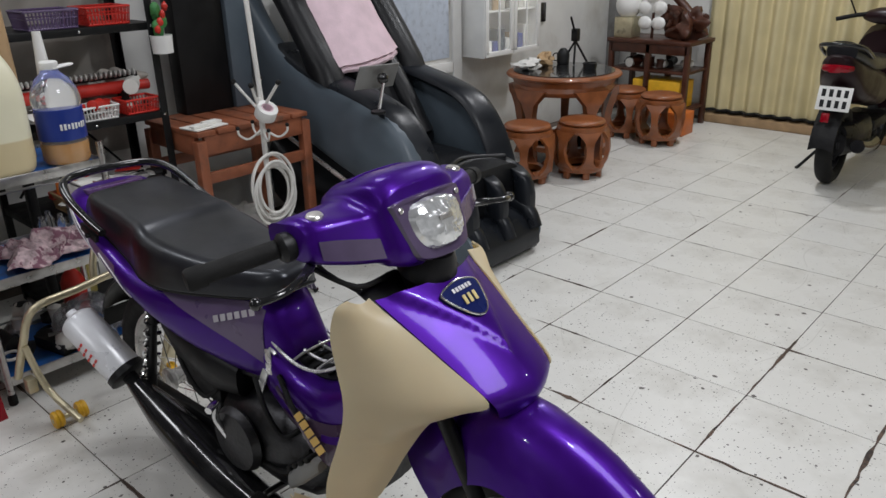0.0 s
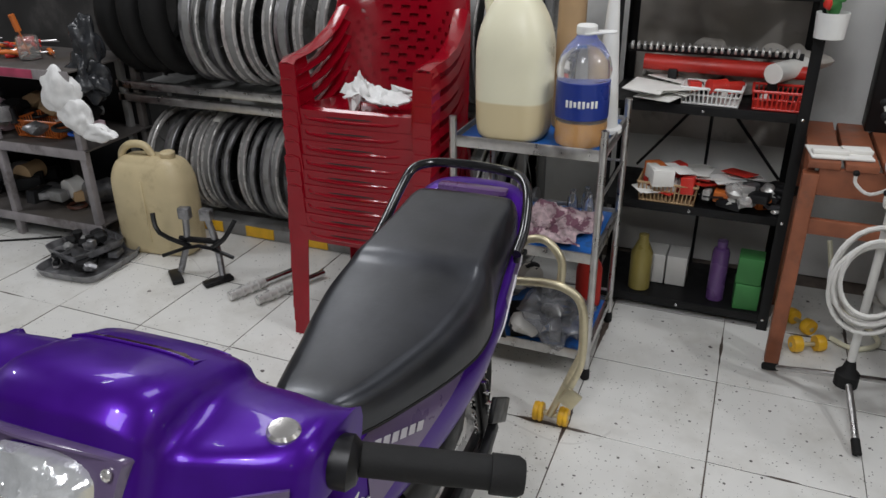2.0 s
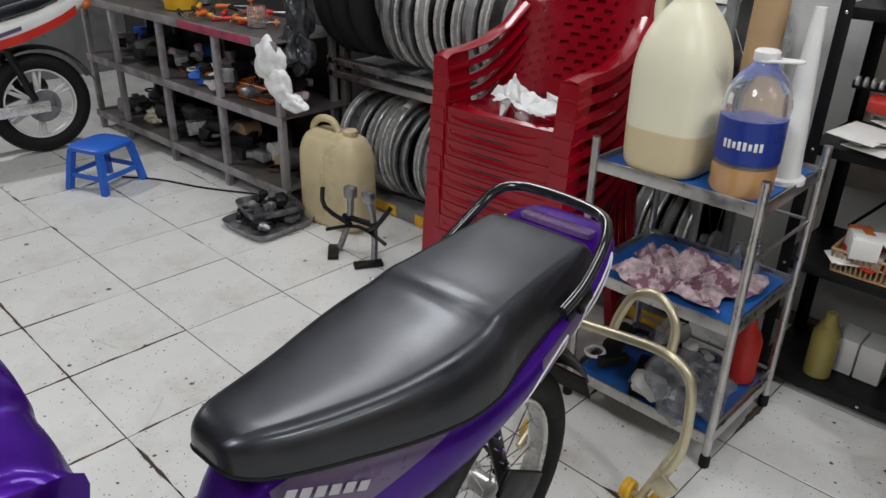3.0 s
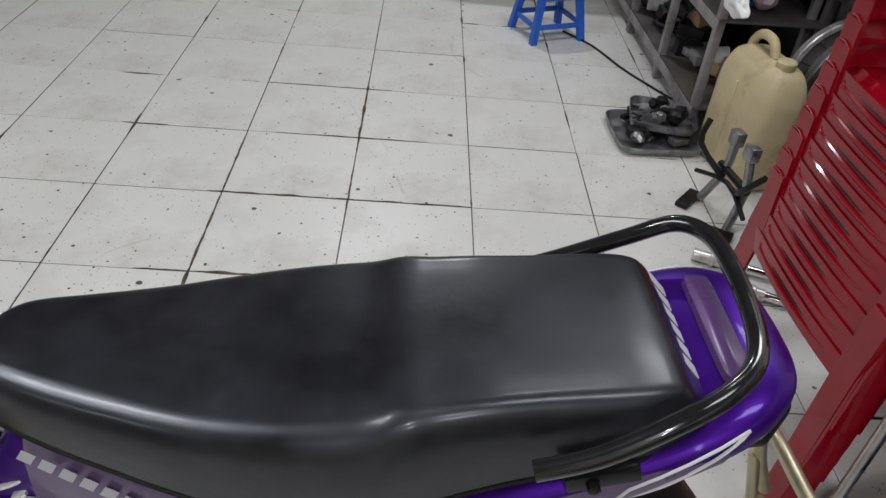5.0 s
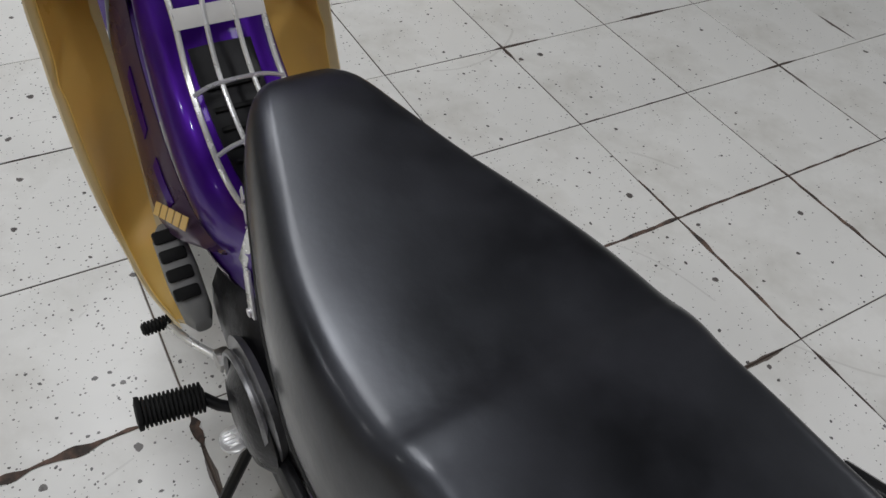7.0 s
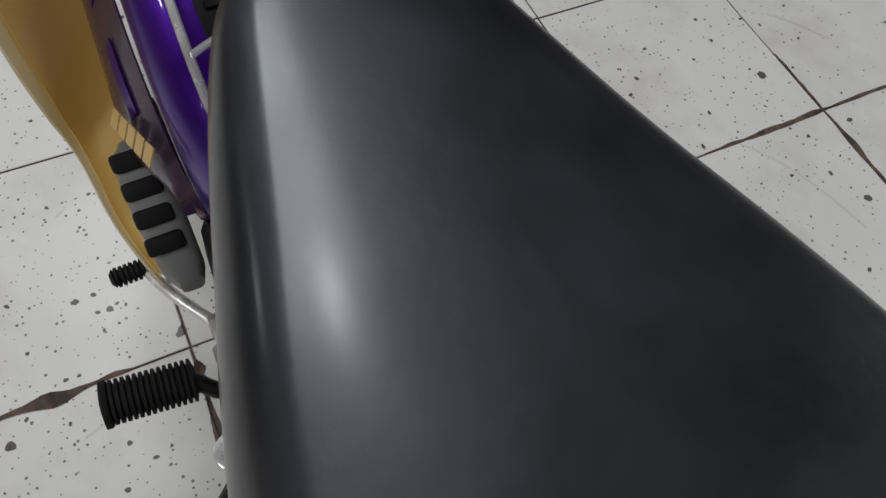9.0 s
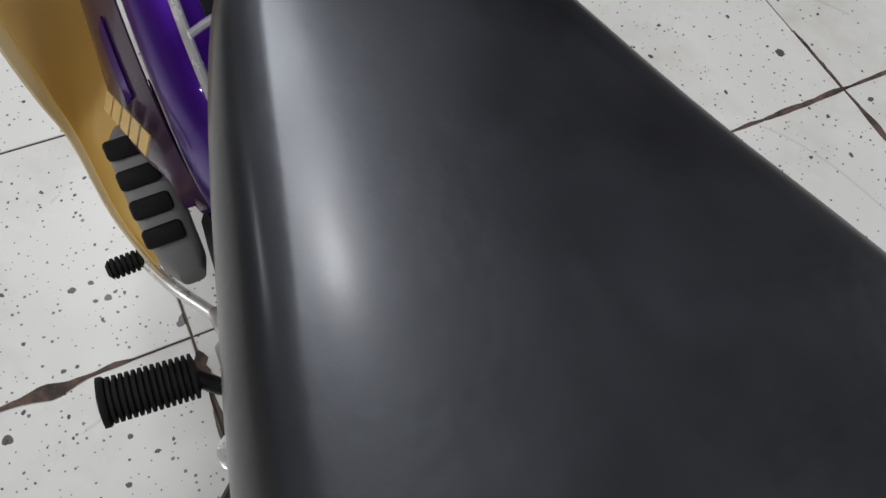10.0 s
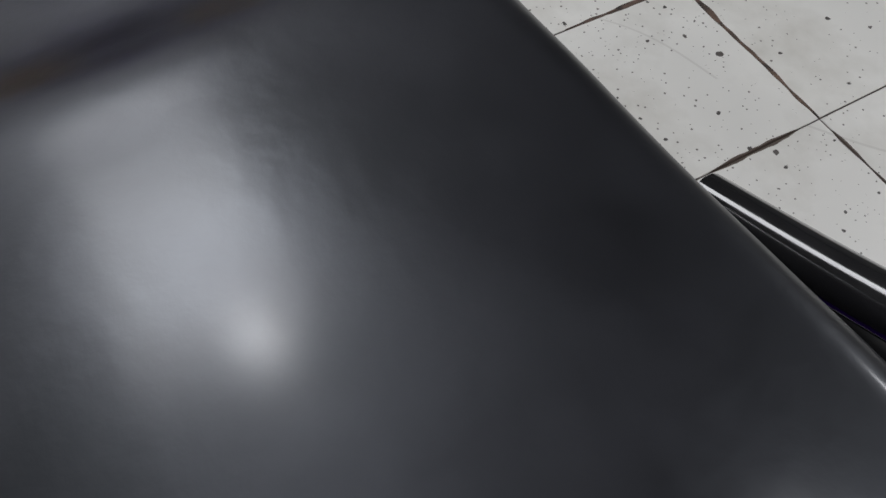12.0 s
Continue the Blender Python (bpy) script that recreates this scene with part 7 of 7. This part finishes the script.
# ---- tea table, drum stools, console ----
def drum_stool(m):
    s = thing("drum_stool", m, "carved red-brown wooden drum stool", "stool", "drum stools")
    part("seat", lathe([(0.02, 0.345), (0.125, 0.345), (0.145, 0.352), (0.150, 0.362), (0.145, 0.372), (0.135, 0.378), (0.10, 0.381), (0.002, 0.382)], 32), "wood", s)
    part("top_ring", lathe([(0.11, 0.30), (0.160, 0.30), (0.166, 0.315), (0.158, 0.345), (0.12, 0.345), (0.11, 0.30)], 32), "wood", s)
    part("bottom_ring", lathe([(0.10, 0.050), (0.142, 0.045), (0.156, 0.070), (0.154, 0.085), (0.10, 0.085), (0.10, 0.050)], 32), "wood", s)
    for k in range(6):
        a = radians(60 * k)
        part("rib", moved(loft([[Vector((r - 0.014, -w, z)), Vector((r + 0.012, -w, z)), Vector((r + 0.012, w, z)), Vector((r - 0.014, w, z))] for z, r, w in ((0.07, 0.138, 0.072), (0.095, 0.152, 0.050), (0.125, 0.165, 0.030), (0.19, 0.178, 0.022), (0.255, 0.172, 0.030), (0.285, 0.162, 0.052), (0.315, 0.150, 0.076))]), Matrix.Rotation(a, 4, "Z")), "wood", s)
        part("foot", moved(box(0.125, 0, 0.026, 0.035, 0.045, 0.052, 0.008), Matrix.Rotation(a, 4, "Z")), "wood", s)
    return s


st0 = drum_stool(pose(1.66, -3.97, 0))
for x, y, a in ((1.46, -4.30, 20), (1.46, -5.40, 45), (1.80, -5.48, 10)):
    copy_thing(st0, pose(x, y, 0, 0, 0, a))
def tea_table():
    t = thing("round_table", pose(1.825, -4.62, 0) @ Matrix.Diagonal((0.90, 0.90, 0.965, 1)), "round red-brown carved wooden tea table", "table")
    part("tabletop", lathe([(0.02, 0.60), (0.40, 0.60), (0.435, 0.607), (0.445, 0.62), (0.435, 0.633), (0.41, 0.638), (0.002, 0.639)], 48), "wood", t)
    part("glass_top", lathe([(0.002, 0.639), (0.39, 0.639), (0.39, 0.644), (0.002, 0.6442)], 40), "gloss_black", t, "dark glass inset")
    part("apron", lathe([(0.34, 0.50), (0.375, 0.50), (0.395, 0.53), (0.385, 0.56), (0.405, 0.60), (0.35, 0.60), (0.34, 0.50)], 40), "wood", t)
    for k in range(5):
        a = radians(72 * k + 12)
        part("leg", moved(loft([[Vector((r - 0.03, -w, z)), Vector((r + 0.025, -w, z)), Vector((r + 0.025, w, z)), Vector((r - 0.03, w, z))] for z, r, w in ((0.0, 0.37, 0.040), (0.06, 0.35, 0.032), (0.2, 0.345, 0.028), (0.36, 0.375, 0.034), (0.44, 0.39, 0.060), (0.48, 0.392, 0.10), (0.54, 0.375, 0.15))]), Matrix.Rotation(a, 4, "Z")), "wood", t)
    part("stretcher", lathe([(0.30, 0.10), (0.35, 0.10), (0.35, 0.135), (0.30, 0.135), (0.30, 0.10)], 36), "wood", t)


tea_table()
solo("tea_caddy", join(blob(0, 0, 0.03, 0.09, 0.06, 0.03, 0.7, 101, 3), blob(0.0, -0.1, 0.035, 0.05, 0.06, 0.04, 0.8, 102, 3)), "dirty_white", pose(2.02, -4.42, 0.622), "pale tea things on the table", "tea set")
solo("shell_ornament", join(blob(0, 0, 0.04, 0.05, 0.08, 0.04, 0.9, 103, 3), blob(0.0, -0.02, 0.07, 0.03, 0.04, 0.03, 0.9, 104, 3)), "cardboard", pose(2.02, -4.66, 0.622), "brown shell-like ornament on the table", "ornament")
solo("ashtray", lathe([(0.03, 0), (0.045, 0.003), (0.05, 0.045), (0.044, 0.045), (0.04, 0.008), (0.002, 0.008)], 18), "gloss_black", pose(1.68, -4.72, 0.622), "dark round ashtray on the table", "ashtray")
tr = thing("phone_tripod", pose(1.92, -4.90, 0.622), "black phone holder on a small tripod", "tripod")
for a in (0, 120, 240):
    part("leg", rod([(0, 0, 0.16), (0.10 * math.cos(radians(a)), 0.10 * math.sin(radians(a)), 0.006)], 0.008, 8), "black", tr)
part("head", box(0, 0, 0.20, 0.05, 0.05, 0.09, 0.008), "black", tr)
part("stem", rod([(0, 0, 0.2), (-0.02, 0.10, 0.33)], 0.008, 8), "black", tr)
solo("wall_phone", box(0, 0, 0, 0.02, 0.07, 0.15, 0.008), "gloss_black", pose(2.488, -5.30, 0.93), "black handset hanging on the wall", "phone")
solo("dark_jug", join(lathe([(0.06, 0), (0.08, 0.006), (0.085, 0.12), (0.06, 0.17), (0.03, 0.2), (0.002, 0.2)], 20), rod([(0.08, 0, 0.14), (0.13, 0, 0.12), (0.12, 0, 0.05), (0.08, 0, 0.04)], 0.008, 8, 3)), "dark", pose(1.98, -4.84, 0.622, 0, 0, 40) @ Matrix.Diagonal((0.55, 0.55, 0.55, 1)), "dark kettle on the table", "kettle")


def console():
    c = thing("console_shelf", pose(1.835, -6.06, 0) @ Matrix.Diagonal((0.82, 0.95, 1.08, 1)), "dark carved wooden console shelf", "console")
    for x in (-0.41, 0.0, 0.41):
        for y in (-0.2, 0.2):
            part("post", box(x, y, 0.31, 0.05, 0.05, 0.62, 0.006), "dark_wood", c)
    part("top", box(0, 0, 0.635, 0.90, 0.48, 0.03, 0.006), "dark_wood", c)
    part("apron", box(0, 0.215, 0.585, 0.82, 0.02, 0.07, 0.004), "dark_wood", c)
    part("board", box(0, 0, 0.42, 0.84, 0.42, 0.02, 0.004), "dark_wood", c)
    part("board", box(0, 0, 0.14, 0.84, 0.42, 0.02, 0.004), "dark_wood", c)


console()
scatter("bottle", 9, (1.55, 2.1, -6.17, -5.93, 0.466), (0.08, 0.13), ["dark", "dark_wood", "gloss_black", "dirty_white"], "dark bottle on the console", "bottle", "bottles on the console", 111, ("cyl", "blob"), 0.0)
solo("yellow_crate", box(0, 0, 0.11, 0.42, 0.26, 0.22, 0.008), "yellow", pose(1.75, -6.0, 0.163), "orange-yellow carton on the low board", "carton")
solo("orange_box", box(0, 0, 0.09, 0.20, 0.20, 0.18, 0.006), "orange", pose(1.50, -5.78, 0.0), "orange box on the floor by the console", "box")
gl = thing("globe_lamp", pose(2.09, -5.96, 0.703), "white globe ornament on a box", "ornament")
part("base", box(0, 0, 0.08, 0.16, 0.16, 0.16, 0.006), "gold", gl)
part("globe", blob(0, 0, 0.26, 0.105, 0.105, 0.115, 0.0, 0, 4), "white", gl)
fl = thing("shell_fan", pose(1.865, -5.96, 0.703), "fan of white shells on a stand", "ornament")
part("stand", rod([(0, 0, 0), (0, 0, 0.2)], 0.012, 8), "dark_wood", fl)
for x, z in ((-0.06, 0.12), (0.06, 0.12), (-0.065, 0.24), (0.065, 0.24), (0.0, 0.33)):
    part("shell", blob(x, 0.02, z, 0.06, 0.025, 0.052, 0.1, 4, 3), "white", fl)
solo("root_carving", join(blob(0, 0, 0.12, 0.14, 0.09, 0.12, 1.1, 121, 4), rod([(-0.1, 0, 0.1), (0.05, 0.0, 0.25), (0.16, 0.02, 0.36)], 0.035, 10, 4), blob(0.14, 0, 0.16, 0.08, 0.07, 0.10, 1.0, 122, 3)), "dark_wood", pose(1.58, -6.02, 0.703), "dark carved root sculpture on the console", "sculpture")
solo("green_vase", lathe([(0.04, 0), (0.07, 0.05), (0.06, 0.14), (0.03, 0.2), (0.04, 0.24), (0.002, 0.24)], 18), "green", pose(1.73, -6.20, 0.703), "dark green vase on the console", "vase")


# ---- pleated curtain wall, sill, wall post ----
cur = thing("pleated_curtain", pose(0, 0, 0), "cream corrugated folding curtain along the end wall", "curtain")
xs = np.linspace(-3.4, 1.58, 640)
part("pleats", sheet([[Vector((x, -6.40 + 0.026 * math.sin(2 * math.pi * x / 0.125) + 0.008 * math.sin(2 * math.pi * x / 0.41), z)) for z in (0.10, 0.9, 1.8, 2.6)] for x in xs], 0.006), "curtain", cur, "", 60)
part("hem", rod([(x, -6.375 + 0.028 * math.sin(2 * math.pi * x / 0.125), 0.10) for x in xs[::2]], 0.012, 6), "dark", cur, "dark bottom hem")
tagged(part("door_sill", box(-0.9, -6.38, 0.035, 4.9, 0.12, 0.07, 0.01), "sill"), "worn brown wooden door sill", "sill", kind="structure")
tagged(part("trim_post", box(2.46, -6.40, CEIL / 2, 0.08, 0.12, CEIL, 0.006), "grey"), "grey corner post on the wall", "post", kind="structure")


# ---- white door and glass wall cabinet ----
dr = tagged(part("door_1", box(2.475, -3.52, 1.05, 0.04, 1.45, 2.1, 0.004), "dirty_white"), "white framed door with frosted bluish panes behind the armchair", "door", kind="structure")
M["frosted"] = mat("frosted_pane", (0.56, 0.62, 0.72), 0.32, vary=0.10, scale=22, bump=0.25, bscale=55)
for zc, hz in ((1.36, 1.30), (0.36, 0.46)):
    for yc in (-3.84, -3.20):
        part("pane", box(2.452, yc, zc, 0.010, 0.56, hz, 0.002), "frosted", dr)
for yc in (-4.19, -3.52, -2.85):
    part("frame_bar", box(2.445, yc, 1.05, 0.03, 0.09, 2.1, 0.004), "white", dr)
for zc in (0.06, 0.645, 2.06):
    for yc in (-3.855, -3.185):
        part("frame_bar", box(2.445, yc, zc, 0.03, 0.575, 0.07, 0.004), "white", dr)
def wall_cabinet():
    c = thing("wall_cabinet", pose(2.37, -4.59, 0.700), "white wall cabinet with glass doors full of small goods", "cabinet")
    W, D, Hh = 0.64, 0.24, 0.60
    for q in ((0.115, 0, Hh / 2, 0.012, W, Hh), (0, 0, 0.01, D, W, 0.02), (0, 0, Hh - 0.01, D, W, 0.02), (0, -W / 2, Hh / 2, D, 0.02, Hh), (0, W / 2, Hh / 2, D, 0.02, Hh), (0.01, 0, Hh * 0.5, D - 0.03, W - 0.03, 0.012)):
        part("panel", box(*q, 0.002), "white", c)
    for s in (1, -1):
        d = part("door", join(box(-0.122, s * 0.16, 0.02, 0.02, 0.31, 0.035, 0.002), box(-0.122, s * 0.16, Hh - 0.02, 0.02, 0.31, 0.035, 0.002), box(-0.122, s * 0.305, Hh / 2, 0.02, 0.035, Hh - 0.05, 0.002), box(-0.122, s * 0.02, Hh / 2, 0.02, 0.03, Hh - 0.05, 0.002), box(-0.122, s * 0.16, Hh / 2, 0.014, 0.012, Hh - 0.05, 0.002)), "white", c)
        gp = part("pane", box(-0.120, s * 0.16, Hh / 2, 0.004, 0.28, Hh - 0.06, 0), "pet", d)
        gp.visible_shadow = False
wall_cabinet()
rndc = random.Random(8)
for lev in (0.722, 1.008):
    for k in range(8):
        h = rndc.uniform(0.06, 0.17)
        solo("goods_box", box(0, 0, h / 2, 0.12, 0.06, h, 0.003), rndc.choice(["white", "paper", "blue", "label_blue", "grey", "green", "dirty_white", "cardboard", "grey_shell"]), pose(2.38, -4.33 - 0.074 * k, lev), "small packed goods in the wall cabinet", "box", "goods in the cabinet")


# ---- things across the open floor ----
cr = thing("striped_carton", pose(-1.60, 0.36, 0, 0, 0, 3), "yellow and black striped carton stack", "carton")
part("carton", box(0, 0, 0.11, 0.30, 0.26, 0.22, 0.004), "yellow", cr)
for z in (0.05, 0.115, 0.18):
    part("stripe", join(box(0.1505, 0, z, 0.003, 0.262, 0.016, 0.0005), box(0, -0.1305, z, 0.302, 0.003, 0.016, 0.0005)), "dark", cr)
part("upper_carton", box(-0.01, 0.0, 0.285, 0.28, 0.24, 0.13, 0.004), "cardboard", cr)
ct = thing("dark_crate", pose(-1.75, 0.86, 0, 0, 0, -10), "dark tool crate with a white rag", "crate")
part("crate", join(box(0, 0, 0.09, 0.42, 0.36, 0.16, 0.01), box(0, 0.05, 0.20, 0.28, 0.2, 0.08, 0.02)), "dark", ct)
solo("floor_rag", blob(0, 0, 0.015, 0.07, 0.05, 0.015, 0.8, 131, 3), "cloth", pose(-1.50, 0.98, 0.0), "white rag on the floor", "rag")
solo("orange_pan", lathe([(0.10, 0), (0.13, 0.005), (0.16, 0.07), (0.15, 0.07), (0.12, 0.012), (0.002, 0.012)], 24), "orange", pose(-0.95, 2.75, 0), "orange plastic basin on the floor", "basin")


# ---- floor tiles, one by one near the motorbike ----
T = 0.4
tile_mesh = {}
rnd = random.Random(5)
def tile_shape(g=0.0013, worn=0.0016):
    b = box(0, 0, 0, T - 2 * g, T - 2 * g, 0.012, 0.0)
    bmesh.ops.bevel(b, geom=[e for e in b.edges if all(v.co.z > 0 for v in e.verts)], offset=worn, segments=1, affect="EDGES")
    return b
count = 0
far_parts = []
for i in range(-9, 7):
    for j in range(-17, 11):
        cx, cy = (i + 0.5) * T, (j + 0.5) * T
        if not (X0 < cx < X1 + 0.1 and Y0 < cy < Y1):
            continue
        dz = rnd.uniform(-0.0007, 0.0007)
        if -2.0 < cx and -5.2 < cy < 2.9 and count < 300:
            tight = cy < -2.7
            if tight not in tile_mesh:
                ob = part("tile", tile_shape(0.0008, 0.0009) if tight else tile_shape(), "tile", floor)
                tile_mesh[tight] = ob.data
            else:
                ob = new("tile", tile_mesh[tight])
                ob.parent = floor
            ob.location = (cx + rnd.uniform(-0.0006, 0.0006), cy + rnd.uniform(-0.0006, 0.0006), -0.006 + dz)
            ob.rotation_euler = (0, 0, rnd.uniform(-0.001, 0.001))
            count += 1
        else:
            far_parts.append(moved(tile_shape(0.0008, 0.0009), pose(cx, cy, -0.006 + dz)))
tagged(part("far_tiles", join(*far_parts), "tile_far", floor), kind="stuff")

# wide worn joints near the motorbike, filled with brown grout
def joint_patch(x0, y0, x1, y1, w, seed):
    """An irregular strip of grout along a joint."""
    a, b2 = Vector((x0, y0, 0)), Vector((x1, y1, 0))
    d = (b2 - a).normalized()
    s = Vector((-d.y, d.x, 0))
    n = max(8, int((b2 - a).length / 0.012))
    left, right = [], []
    for k in range(n + 1):
        f = k / n
        env = min(1, 6 * f, 6 * (1 - f))
        p = a + (b2 - a) * f
        left.append(p + s * (w * env * (0.45 + 0.75 * noise.noise(Vector((f * 9, seed, 0.5)))) + 0.0008))
        right.append(p - s * (w * env * (0.45 + 0.75 * noise.noise(Vector((f * 8, seed + 40, 0.5)))) + 0.0008))
    rings = [[Vector((l.x, l.y, 0.0005)), Vector((r.x, r.y, 0.0005)), Vector((r.x, r.y, 0.0013)), Vector((l.x, l.y, 0.0013))] for l, r in zip(left, right)]
    part("grout_patch", loft(rings), "grout_brown", floor)
M["grout_brown"] = mat("brown_grout", (0.13, 0.083, 0.062), 0.9, vary=0.3, scale=60, bump=0.3, bscale=200, dirt=(0.035, 0.028, 0.024), dscale=22, dlow=0.42, dhigh=0.6)
for q in ((0.0, 0.0, 0.40, 0.0, 0.008, 1), (0.0, -0.28, 0.0, 0.03, 0.006, 2), (0.0, 0.0, 0.0, 0.40, 0.005, 3), (-0.05, 0.40, 0.30, 0.40, 0.008, 4), (0.28, 0.40, 0.80, 0.40, 0.006, 5), (0.0, 0.38, 0.0, 0.75, 0.004, 6),
          (0.0, -1.62, 0.0, -1.28, 0.013, 7), (0.02, -1.2, 0.09, -1.2, 0.014, 8), (-0.15, 0.0, 0.0, 0.0, 0.004, 9), (-0.80, -2.0, -0.30, -2.0, 0.007, 10), (-0.40, -2.0, -0.40, -2.35, 0.006, 11), (-0.80, -2.55, -0.80, -2.05, 0.010, 12),
          (-0.05, -2.0, 0.12, -2.0, 0.012, 13), (0.40, 0.75, 0.40, 1.30, 0.006, 14), (0.40, 0.30, 0.40, 0.62, 0.004, 15), (0.1, 0.80, 0.65, 0.80, 0.004, 16), (-0.4, -2.4, -0.4, -2.8, 0.005, 17), (0.0, 1.2, 0.5, 1.2, 0.003, 18)):
    joint_patch(*q)
